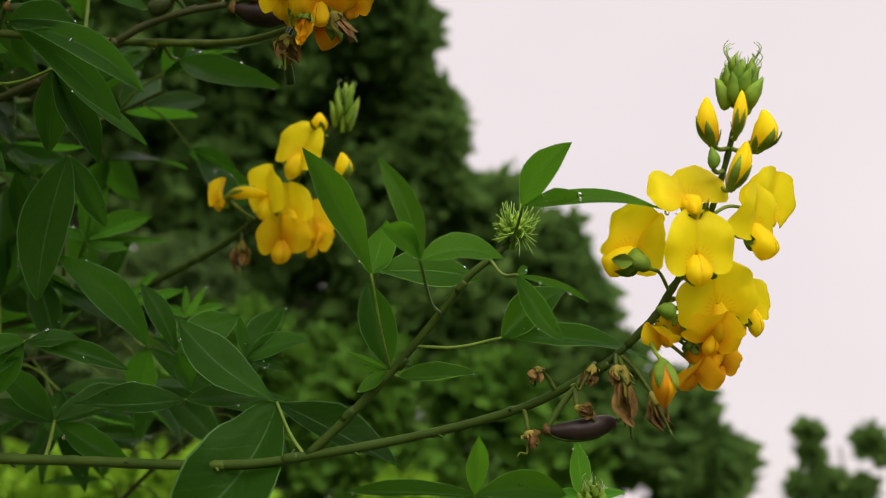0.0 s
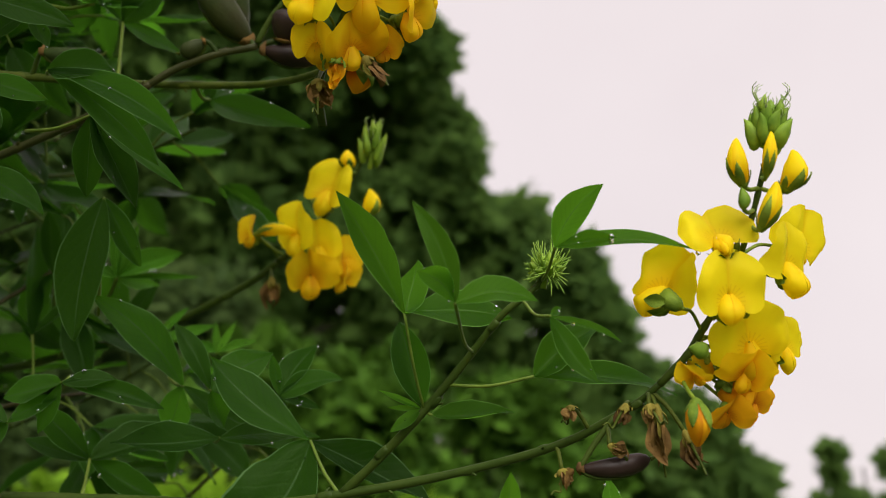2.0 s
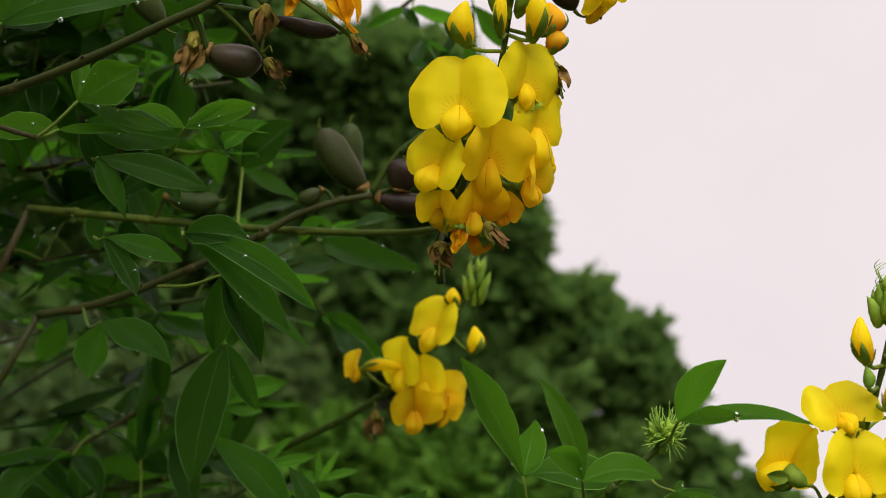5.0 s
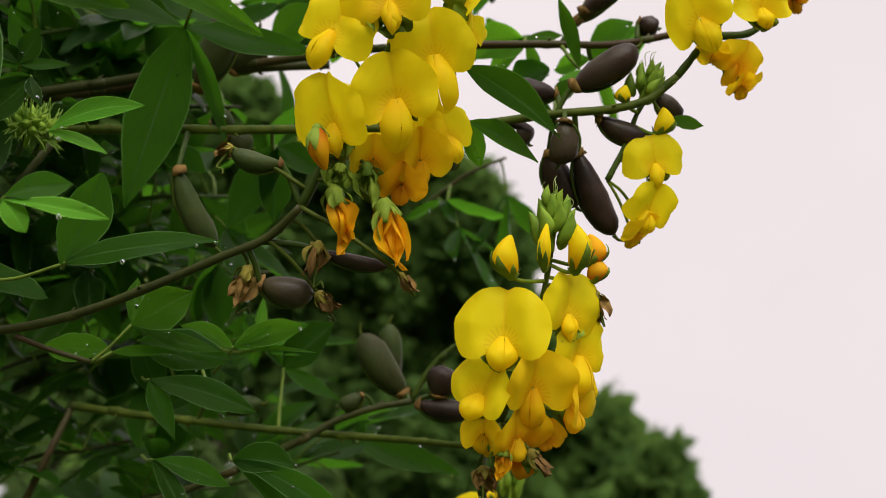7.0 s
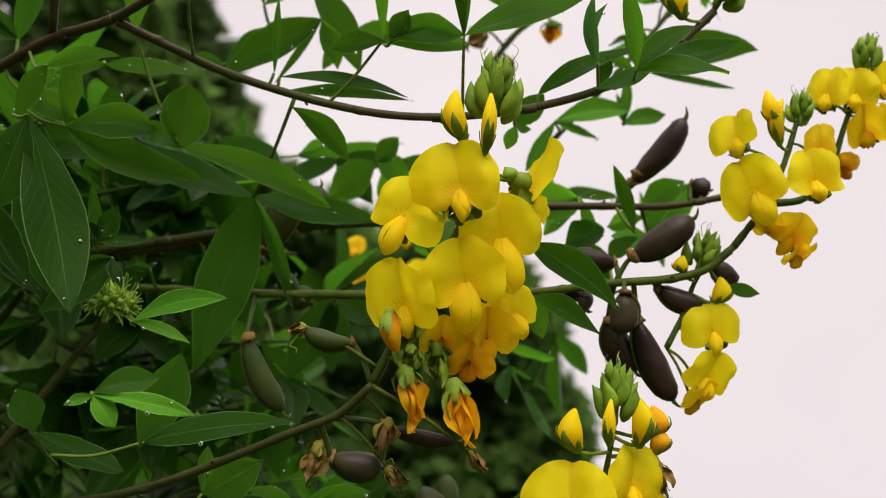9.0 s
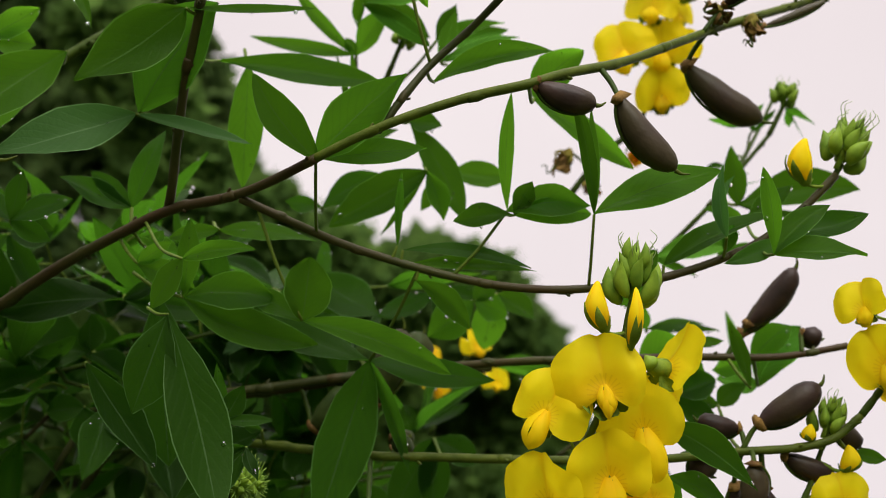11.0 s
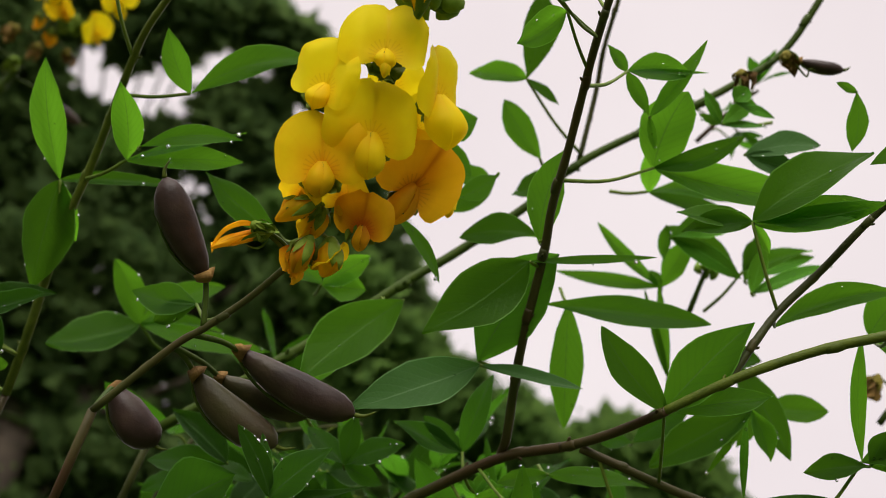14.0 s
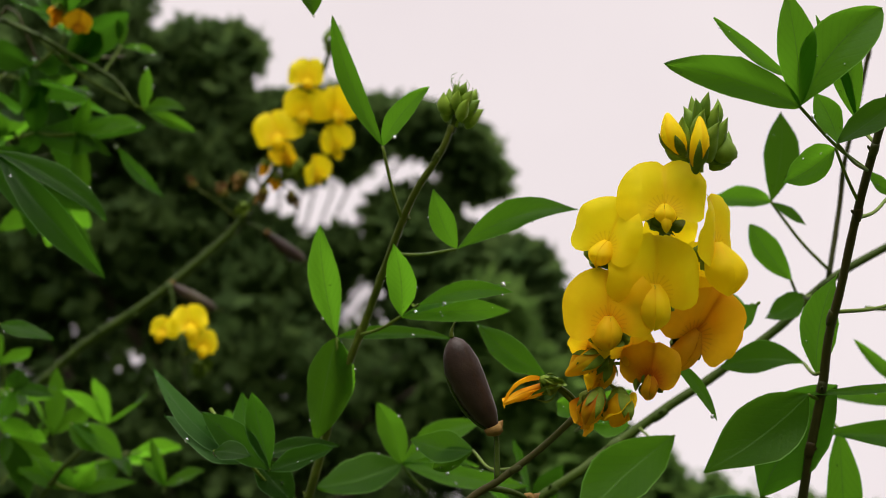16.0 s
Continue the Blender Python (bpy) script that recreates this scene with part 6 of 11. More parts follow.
leaf(branch_b11, [(-0.1941, 0.1909, 1.6553), (-0.1962, 0.2055, 1.6624), (-0.1983, 0.2202, 1.6737)], [
    ((-0.1432, 0.2345, 1.6711), (0.25, -0.97, -0.01), 0.0131, -0.05, 0.32, -0.06)], 0.00062)
leaf(branch_b12, [(-0.1723, 0.2943, 1.7231), (-0.1708, 0.288, 1.7216), (-0.1693, 0.2817, 1.7216)], [
    ((-0.212, 0.2704, 1.724), (0.25, -0.96, -0.12), 0.0070, 0.00, 0.17, -0.01),
    ((-0.1939, 0.2636, 1.743), (0.36, -0.87, -0.33), 0.0065, -0.04, 0.46, 0.02),
    ((-0.1567, 0.2741, 1.7397), (0.07, -0.90, -0.43), 0.0110, 0.00, 0.27, -0.01),
    ((-0.1734, 0.2772, 1.7277), (0.28, -0.85, -0.44), 0.0052, 0.00, 0.12, 0.02)], 0.00074)
leaf(branch_b12, [(-0.1191, 0.2039, 1.6549), (-0.1219, 0.1948, 1.664), (-0.1247, 0.1856, 1.6767)], [
    ((-0.1477, 0.1838, 1.6807), (0.09, -0.99, 0.07), 0.0100, 0.04, 0.38, -0.05),
    ((-0.088, 0.1858, 1.6809), (0.01, -1.00, -0.07), 0.0127, 0.05, 0.18, 0.03),
    ((-0.121, 0.1995, 1.6746), (0.66, -0.28, -0.70), 0.0042, 0.00, 0.46, 0.04)], 0.00056)
leaf(branch_b12, [(-0.1515, 0.2786, 1.7381), (-0.1575, 0.2715, 1.7347), (-0.1635, 0.2643, 1.7336)], [
    ((-0.1356, 0.2664, 1.7411), (0.12, -0.98, -0.17), 0.0125, -0.04, 0.23, 0.06),
    ((-0.1376, 0.278, 1.7203), (0.26, -0.88, -0.39), 0.0088, -0.05, 0.28, -0.00)], 0.00072, YOUNG)
leaf(branch_b12, [(-0.1204, 0.2039, 1.653), (-0.1208, 0.2115, 1.6553), (-0.1211, 0.219, 1.6595)], [
    ((-0.0826, 0.2197, 1.6737), (-0.02, -1.00, 0.09), 0.0112, -0.06, 0.46, 0.01)], 0.00059)
leaf(branch_b12, [(-0.1333, 0.2917, 1.7226), (-0.1335, 0.2865, 1.7187), (-0.1336, 0.2813, 1.7162)], [
    ((-0.1273, 0.2728, 1.7335), (-0.01, -0.90, -0.44), 0.0074, 0.00, 0.33, -0.05),
    ((-0.1024, 0.2812, 1.7287), (-0.02, -1.00, 0.04), 0.0081, -0.04, 0.27, -0.05)], 0.00072, YOUNG)
leaf(branch_b5, [(-0.0719, 0.2545, 1.6011), (-0.0705, 0.2431, 1.6066), (-0.0691, 0.2317, 1.6153)], [
    ((-0.0299, 0.2334, 1.6281), (-0.04, -0.97, 0.26), 0.0160, -0.07, 0.13, 0.02),
    ((-0.0756, 0.2063, 1.6464), (0.14, -0.78, -0.61), 0.0054, 0.04, 0.44, -0.01),
    ((-0.0699, 0.2188, 1.6476), (-0.06, -0.93, -0.37), 0.0047, 0.00, 0.22, -0.03)], 0.00055)
leaf(branch_b5, [(-0.1158, 0.2472, 1.6021), (-0.1068, 0.2438, 1.6106), (-0.0977, 0.2405, 1.6225)], [
    ((-0.0709, 0.2446, 1.6261), (0.15, -0.99, 0.04), 0.0123, -0.06, 0.25, 0.04),
    ((-0.0952, 0.2175, 1.6531), (0.02, -0.80, -0.60), 0.0051, -0.03, 0.25, -0.03)], 0.00058)
leaf(branch_b10g, [(-0.0872, 0.1987, 1.6423), (-0.0896, 0.2267, 1.6556), (-0.0921, 0.2547, 1.6769)], [
    ((-0.0569, 0.2737, 1.658), (0.42, -0.90, -0.11), 0.0106, 0.03, 0.42, 0.05),
    ((-0.0742, 0.2495, 1.693), (-0.01, -0.96, -0.29), 0.0144, -0.10, 0.26, -0.04)], 0.00064)
leaf(branch_b5, [(-0.1355, 0.2421, 1.6059), (-0.1344, 0.2412, 1.6076), (-0.1334, 0.2403, 1.61)], [
    ((-0.1314, 0.2285, 1.6312), (0.30, -0.82, -0.48), 0.0029, 0.00, 0.30, -0.06)], 0.00058, LEAF_SHADED)
leaf(branch_b5, [(-0.1325, 0.2431, 1.6053), (-0.132, 0.2421, 1.6069), (-0.1316, 0.2412, 1.609)], [
    ((-0.0904, 0.2516, 1.6075), (0.25, -0.96, 0.12), 0.0058, -0.05, 0.16, 0.03)], 0.00058, LEAF_SHADED)
leaf(branch_b10g, [(-0.1477, 0.2839, 1.6896), (-0.1449, 0.2794, 1.6857), (-0.1421, 0.2748, 1.6833)], [
    ((-0.1238, 0.2977, 1.6509), (0.49, -0.82, -0.30), 0.0133, -0.04, 0.19, 0.04),
    ((-0.13, 0.278, 1.6825), (0.23, -0.93, -0.29), 0.0097, 0.00, 0.37, 0.05)], 0.00069)
leaf(branch_b10g, [(-0.1359, 0.3146, 1.6821), (-0.1347, 0.3095, 1.6785), (-0.1335, 0.3043, 1.6764)], [
    ((-0.1079, 0.3098, 1.6772), (0.20, -0.97, 0.11), 0.0130, -0.03, 0.41, -0.01),
    ((-0.1429, 0.3097, 1.6633), (0.03, -0.92, -0.40), 0.0073, 0.00, 0.30, 0.02)], 0.00072)
leaf(branch_b5, [(-0.1851, 0.3123, 1.6664), (-0.1834, 0.307, 1.6633), (-0.1818, 0.3017, 1.6616)], [
    ((-0.1588, 0.2994, 1.6747), (0.03, -0.98, -0.21), 0.0122, -0.05, 0.26, -0.02),
    ((-0.1962, 0.298, 1.6622), (0.24, -0.96, -0.13), 0.0075, 0.00, 0.23, -0.01)], 0.00072, LEAF_SHADED)
leaf(branch_b11, [(-0.2008, 0.2438, 1.6971), (-0.1981, 0.2408, 1.6903), (-0.1953, 0.2377, 1.6853)], [
    ((-0.1989, 0.2598, 1.6457), (0.41, -0.78, -0.47), 0.0134, 0.00, 0.37, -0.01)], 0.00066)
leaf(branch_b5, [(-0.0173, 0.2622, 1.6207), (-0.0165, 0.2479, 1.6089), (-0.0157, 0.2336, 1.6013)], [
    ((-0.0185, 0.2199, 1.6239), (0.04, -0.86, -0.51), 0.0062, 0.03, 0.41, 0.06),
    ((0.0117, 0.2392, 1.6026), (0.18, -0.94, 0.28), 0.0113, -0.06, 0.36, 0.01),
    ((0.0016, 0.2331, 1.6193), (-0.27, -0.93, 0.24), 0.0093, -0.05, 0.25, 0.02)], 0.00053)
leaf(branch_b5, [(-0.0122, 0.2622, 1.6249), (-0.0102, 0.256, 1.6201), (-0.0083, 0.2498, 1.6171)], [
    ((0.016, 0.2518, 1.6232), (0.03, -0.98, 0.22), 0.0104, 0.00, 0.31, -0.02),
    ((-0.0291, 0.2509, 1.6067), (-0.09, -0.99, 0.06), 0.0068, -0.05, 0.15, -0.01)], 0.00056, LEAF_SHADED)
leaf(branch_b5, [(-0.0285, 0.2613, 1.6149), (-0.0283, 0.254, 1.6138), (-0.0281, 0.2467, 1.6145)], [
    ((-0.0292, 0.235, 1.6342), (-0.19, -0.84, -0.51), 0.0054, -0.06, 0.39, 0.03),
    ((-0.025, 0.2419, 1.6342), (0.02, -0.97, -0.24), 0.0044, -0.20, 0.45, -0.02)], 0.00056, LEAF_PALE)
leaf(branch_b5, [(-0.016, 0.2622, 1.6217), (-0.017, 0.2764, 1.631), (-0.0179, 0.2905, 1.6446)], [
    ((-0.0007, 0.2875, 1.6567), (-0.23, -0.97, 0.09), 0.0086, 0.00, 0.15, 0.04),
    ((-0.0327, 0.2854, 1.6476), (0.29, -0.94, -0.19), 0.0064, 0.00, 0.46, 0.06)], 0.00064)
leaf(branch_b5, [(-0.0481, 0.2578, 1.6062), (-0.048, 0.2572, 1.6078), (-0.0478, 0.2566, 1.6099)], [
    ((-0.0079, 0.2601, 1.6299), (-0.07, -0.95, 0.30), 0.0107, -0.04, 0.42, 0.04)], 0.00058)
leaf(branch_b7, [(-0.0142, 0.4326, 1.6693), (-0.0102, 0.4354, 1.652), (-0.0061, 0.4381, 1.6385)], [
    ((-0.0172, 0.4183, 1.6683), (0.01, -0.83, -0.55), 0.0069, 0.00, 0.20, 0.01)], 0.00083)
leaf(branch_b7, [(-0.0151, 0.3215, 1.6048), (-0.0132, 0.336, 1.603), (-0.0113, 0.3505, 1.6047)], [
    ((0.0054, 0.3418, 1.6263), (-0.44, -0.90, -0.02), 0.0179, -0.05, 0.21, 0.07),
    ((-0.027, 0.3461, 1.606), (0.28, -0.95, 0.12), 0.0131, 0.00, 0.26, -0.06)], 0.00069, YOUNG)
leaf(branch_b19, [(-0.054, 0.3805, 1.6416), (-0.0539, 0.3748, 1.6386), (-0.0537, 0.369, 1.6371)], [
    ((-0.0295, 0.3717, 1.6421), (0.05, -0.96, 0.27), 0.0073, 0.00, 0.18, 0.02),
    ((-0.024, 0.3757, 1.6375), (0.20, -0.93, 0.31), 0.0071, 0.00, 0.45, 0.02),
    ((-0.0587, 0.3624, 1.6465), (0.35, -0.85, -0.41), 0.0076, 0.00, 0.16, 0.03)], 0.00075)
leaf(branch_b7, [(-0.0422, 0.3394, 1.5952), (-0.0426, 0.3332, 1.5927), (-0.043, 0.327, 1.5917)], [
    ((-0.0288, 0.3267, 1.5981), (-0.12, -0.97, 0.20), 0.0145, 0.00, 0.38, -0.01),
    ((-0.0235, 0.3396, 1.5778), (0.50, -0.86, -0.07), 0.0124, 0.00, 0.20, -0.02)], 0.00066, LEAF_SHADED)
leaf(branch_b10, [(-0.2253, 0.235, 1.6158), (-0.2268, 0.2457, 1.6162), (-0.2284, 0.2565, 1.6191)], [
    ((-0.2175, 0.2593, 1.6188), (0.24, -0.97, 0.01), 0.0095, 0.00, 0.34, 0.06),
    ((-0.2323, 0.2536, 1.6226), (0.38, -0.87, -0.30), 0.0043, 0.00, 0.35, 0.04),
    ((-0.2234, 0.254, 1.6255), (0.05, -0.91, -0.40), 0.0052, 0.00, 0.14, 0.01)], 0.00064, YOUNG)
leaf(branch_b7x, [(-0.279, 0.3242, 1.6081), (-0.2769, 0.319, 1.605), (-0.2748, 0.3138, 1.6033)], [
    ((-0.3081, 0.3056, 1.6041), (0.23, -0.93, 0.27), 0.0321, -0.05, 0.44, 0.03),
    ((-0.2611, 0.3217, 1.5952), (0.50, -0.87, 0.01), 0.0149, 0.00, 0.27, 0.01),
    ((-0.2743, 0.3057, 1.6175), (0.70, -0.61, -0.37), 0.0122, 0.00, 0.23, -0.02)], 0.00072, LEAF_SHADED)
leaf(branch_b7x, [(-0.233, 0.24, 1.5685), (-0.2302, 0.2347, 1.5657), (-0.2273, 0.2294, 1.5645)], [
    ((-0.2072, 0.2499, 1.5372), (0.59, -0.79, -0.16), 0.0145, 0.00, 0.47, -0.04)], 0.00056, LEAF_SHADED)
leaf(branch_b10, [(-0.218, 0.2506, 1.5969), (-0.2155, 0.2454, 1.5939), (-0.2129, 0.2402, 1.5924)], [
    ((-0.2115, 0.2691, 1.543), (0.35, -0.81, -0.46), 0.0212, 0.00, 0.16, 0.01)], 0.00059, LEAF_SHADED)
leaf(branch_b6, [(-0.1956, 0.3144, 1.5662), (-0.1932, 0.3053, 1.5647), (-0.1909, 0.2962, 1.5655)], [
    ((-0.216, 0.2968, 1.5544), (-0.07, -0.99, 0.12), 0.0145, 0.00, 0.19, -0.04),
    ((-0.1972, 0.2941, 1.5666), (0.27, -0.93, -0.26), 0.0039, 0.00, 0.35, 0.03)], 0.00064, LEAF_SHADED)
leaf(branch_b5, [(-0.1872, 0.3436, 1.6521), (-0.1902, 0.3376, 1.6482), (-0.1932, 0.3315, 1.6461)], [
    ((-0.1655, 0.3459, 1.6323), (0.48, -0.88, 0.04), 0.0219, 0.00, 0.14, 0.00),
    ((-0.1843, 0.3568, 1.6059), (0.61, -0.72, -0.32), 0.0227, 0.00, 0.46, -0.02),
    ((-0.2074, 0.3456, 1.6161), (-0.17, -0.92, -0.35), 0.0197, 0.00, 0.35, 0.06)], 0.00075, LEAF_SHADED)
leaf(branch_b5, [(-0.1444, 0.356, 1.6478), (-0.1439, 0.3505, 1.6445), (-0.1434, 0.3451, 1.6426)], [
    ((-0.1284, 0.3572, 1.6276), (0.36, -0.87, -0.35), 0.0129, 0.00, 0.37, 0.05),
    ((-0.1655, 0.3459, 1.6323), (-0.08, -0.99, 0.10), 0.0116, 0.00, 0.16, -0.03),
    ((-0.1213, 0.349, 1.6447), (0.18, -0.98, -0.02), 0.0094, 0.00, 0.15, -0.04)], 0.00075, LEAF_SHADED)
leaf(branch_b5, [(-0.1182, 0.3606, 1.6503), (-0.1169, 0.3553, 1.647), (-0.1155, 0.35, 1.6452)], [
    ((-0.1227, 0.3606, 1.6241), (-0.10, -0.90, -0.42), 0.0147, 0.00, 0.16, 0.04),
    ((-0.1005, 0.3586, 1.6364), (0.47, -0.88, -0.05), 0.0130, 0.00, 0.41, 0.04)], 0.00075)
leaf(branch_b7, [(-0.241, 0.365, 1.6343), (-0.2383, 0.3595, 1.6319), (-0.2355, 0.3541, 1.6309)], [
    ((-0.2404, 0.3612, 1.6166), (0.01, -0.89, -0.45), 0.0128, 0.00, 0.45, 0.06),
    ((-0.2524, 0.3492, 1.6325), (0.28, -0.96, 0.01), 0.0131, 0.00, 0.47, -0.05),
    ((-0.2235, 0.3642, 1.6182), (0.55, -0.82, -0.14), 0.0105, 0.00, 0.14, -0.03)], 0.00078, LEAF_SHADED)
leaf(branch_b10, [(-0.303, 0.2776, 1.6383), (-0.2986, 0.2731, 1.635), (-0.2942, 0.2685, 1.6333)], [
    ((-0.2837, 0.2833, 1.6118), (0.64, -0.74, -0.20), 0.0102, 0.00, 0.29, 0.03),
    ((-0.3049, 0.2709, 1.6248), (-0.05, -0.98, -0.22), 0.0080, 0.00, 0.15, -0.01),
    ((-0.2772, 0.2704, 1.6368), (0.11, -0.99, -0.01), 0.0156, 0.00, 0.26, -0.04)], 0.00069, LEAF_SHADED)
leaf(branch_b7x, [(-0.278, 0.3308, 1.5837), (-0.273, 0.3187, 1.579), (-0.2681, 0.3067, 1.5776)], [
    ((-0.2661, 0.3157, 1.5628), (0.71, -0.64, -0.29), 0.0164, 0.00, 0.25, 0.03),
    ((-0.2819, 0.3053, 1.5744), (0.13, -0.98, -0.14), 0.0125, 0.00, 0.47, 0.06)], 0.00069, LEAF_SHADED)

# leaves high on the upright stem
leaf(branch_b10, [(-0.2253, 0.235, 1.6158), (-0.2262, 0.2351, 1.6194), (-0.227, 0.2352, 1.6241)], [
    ((-0.2495, 0.2231, 1.6303), (0.46, -0.89, -0.07), 0.0100, -0.04, 0.39, 0.03),
    ((-0.239, 0.2247, 1.6332), (0.54, -0.81, -0.22), 0.0070, 0.00, 0.16, 0.00),
    ((-0.2169, 0.2266, 1.6504), (0.18, -0.91, -0.37), 0.0099, 0.00, 0.39, 0.06)], 0.00062, LEAF_SHADED)
leaf(branch_b14, [(-0.2694, 0.1366, 1.6177), (-0.2877, 0.1542, 1.6293), (-0.306, 0.1719, 1.648)], [
    ((-0.3273, 0.1638, 1.6492), (0.36, -0.93, 0.04), 0.0132, -0.06, 0.22, 0.00),
    ((-0.3206, 0.1714, 1.6416), (0.12, -0.98, -0.18), 0.0088, 0.00, 0.40, 0.01)], 0.00059)
leaf(branch_b10, [(-0.2571, 0.1666, 1.5719), (-0.2534, 0.1608, 1.5703), (-0.2498, 0.155, 1.5703)], [
    ((-0.2576, 0.1417, 1.5854), (0.61, -0.72, -0.32), 0.0062, 0.05, 0.24, 0.05),
    ((-0.2322, 0.1521, 1.583), (0.05, -0.96, -0.28), 0.0114, -0.05, 0.14, -0.01),
    ((-0.2237, 0.1607, 1.5749), (0.19, -0.97, 0.11), 0.0038, 0.00, 0.36, -0.05),
    ((-0.2557, 0.1525, 1.589), (0.46, -0.89, 0.03), 0.0037, 0.00, 0.15, 0.00)], 0.00048, LEAF_SHADED)
leaf(branch_b14, [(-0.309, 0.1883, 1.5726), (-0.3066, 0.1825, 1.5703), (-0.3042, 0.1768, 1.5696)], [
    ((-0.2735, 0.1761, 1.5856), (-0.06, -1.00, 0.07), 0.0223, -0.08, 0.31, -0.01)], 0.00053, LEAF_SHADED)
leaf(branch_b10, [(-0.2734, 0.2423, 1.6214), (-0.2711, 0.2367, 1.6188), (-0.2688, 0.2312, 1.6178)], [
    ((-0.2637, 0.2226, 1.6326), (0.22, -0.81, -0.55), 0.0082, 0.00, 0.15, -0.01),
    ((-0.2472, 0.2333, 1.6252), (0.05, -0.99, 0.14), 0.0109, -0.05, 0.12, 0.04),
    ((-0.2563, 0.2387, 1.6132), (0.53, -0.84, 0.07), 0.0080, 0.00, 0.13, -0.03),
    ((-0.2854, 0.2287, 1.6313), (0.32, -0.92, 0.23), 0.0090, 0.00, 0.26, 0.01)], 0.00062, LEAF_SHADED)
leaf(branch_b15, [(-0.3125, 0.1255, 1.6785), (-0.3086, 0.1217, 1.6742), (-0.3047, 0.1179, 1.6715)], [
    ((-0.2757, 0.128, 1.6802), (0.38, -0.90, -0.22), 0.0073, -0.04, 0.20, 0.07)], 0.00054)
leaf(branch_b13, [(-0.2419, 0.1729, 1.6815), (-0.2391, 0.1687, 1.6772), (-0.2362, 0.1646, 1.6745)], [
    ((-0.2218, 0.1777, 1.6538), (0.45, -0.86, -0.23), 0.0046, -0.10, 0.29, -0.05)], 0.00058)
leaf(branch_b11, [(-0.1803, 0.1609, 1.6793), (-0.1689, 0.1768, 1.6911), (-0.1575, 0.1927, 1.7087)], [
    ((-0.1038, 0.2063, 1.6973), (0.20, -0.95, -0.22), 0.0143, 0.04, 0.46, 0.03),
    ((-0.1445, 0.1809, 1.7317), (0.11, -0.86, -0.50), 0.0184, -0.06, 0.14, -0.01),
    ((-0.1261, 0.1877, 1.713), (-0.11, -0.96, -0.27), 0.0086, 0.08, 0.28, 0.02)], 0.00061)
leaf(branch_b12, [(-0.1191, 0.2039, 1.6549), (-0.1218, 0.194, 1.6635), (-0.1245, 0.184, 1.6756)], [
    ((-0.0879, 0.182, 1.6963), (0.01, -0.99, -0.12), 0.0189, -0.05, 0.35, 0.02),
    ((-0.0854, 0.1877, 1.6804), (0.11, -0.98, -0.17), 0.0080, 0.05, 0.13, 0.04),
    ((-0.1472, 0.1874, 1.6777), (-0.16, -0.98, -0.11), 0.0107, -0.03, 0.43, 0.05)], 0.00055)
leaf(branch_b13, [(-0.2094, 0.2459, 1.7516), (-0.2092, 0.2353, 1.748), (-0.2089, 0.2247, 1.747)], [
    ((-0.2217, 0.208, 1.7645), (0.47, -0.79, -0.41), 0.0115, -0.05, 0.26, 0.07)], 0.00070)
leaf(branch_b11, [(-0.1871, 0.1761, 1.6684), (-0.1884, 0.1762, 1.668), (-0.1896, 0.1764, 1.6679)], [
    ((-0.18, 0.165, 1.6979), (0.21, -0.89, -0.41), 0.0129, -0.06, 0.44, -0.04)], 0.00056)
leaf(branch_b11, [(-0.1871, 0.1761, 1.6684), (-0.1943, 0.1936, 1.68), (-0.2015, 0.2112, 1.6973)], [
    ((-0.232, 0.2115, 1.6999), (-0.01, -1.00, 0.08), 0.0139, 0.03, 0.27, 0.07)], 0.00064)
leaf(branch_b13, [(-0.2396, 0.1888, 1.7323), (-0.237, 0.1849, 1.7275), (-0.2345, 0.181, 1.7242)], [
    ((-0.2199, 0.1815, 1.7306), (0.14, -0.96, -0.23), 0.0139, 0.00, 0.20, -0.01),
    ((-0.2232, 0.1932, 1.7124), (0.53, -0.79, -0.31), 0.0081, 0.00, 0.29, -0.02)], 0.00064)
leaf(branch_b13, [(-0.2294, 0.227, 1.7371), (-0.2269, 0.2226, 1.733), (-0.2244, 0.2182, 1.7303)], [
    ((-0.2425, 0.2191, 1.7202), (0.07, -0.97, -0.21), 0.0105, 0.00, 0.16, -0.04),
    ((-0.2408, 0.2103, 1.7337), (0.29, -0.82, -0.50), 0.0089, 0.00, 0.15, -0.01)], 0.00069)
leaf(branch_b12, [(-0.066, 0.177, 1.6999), (-0.0658, 0.1771, 1.6999), (-0.0655, 0.1771, 1.7)], [
    ((-0.0447, 0.1735, 1.7154), (-0.12, -0.99, -0.06), 0.0198, -0.05, 0.44, -0.03),
    ((-0.0664, 0.1635, 1.719), (0.01, -0.81, -0.58), 0.0097, 0.00, 0.42, 0.06)], 0.00054)
leaf(branch_b12, [(-0.0679, 0.1786, 1.6986), (-0.0686, 0.1782, 1.6978), (-0.0693, 0.1777, 1.6973)], [
    ((-0.0892, 0.1816, 1.6912), (-0.16, -0.98, -0.11), 0.0078, 0.08, 0.17, -0.03)], 0.00054)
leaf(branch_b12, [(-0.0945, 0.199, 1.7425), (-0.0927, 0.1953, 1.7371), (-0.0909, 0.1916, 1.7331)], [
    ((-0.0938, 0.2022, 1.7165), (-0.17, -0.84, -0.51), 0.0078, -0.06, 0.46, -0.06),
    ((-0.0972, 0.1881, 1.735), (0.25, -0.77, -0.58), 0.0032, 0.00, 0.27, -0.03)], 0.00060)
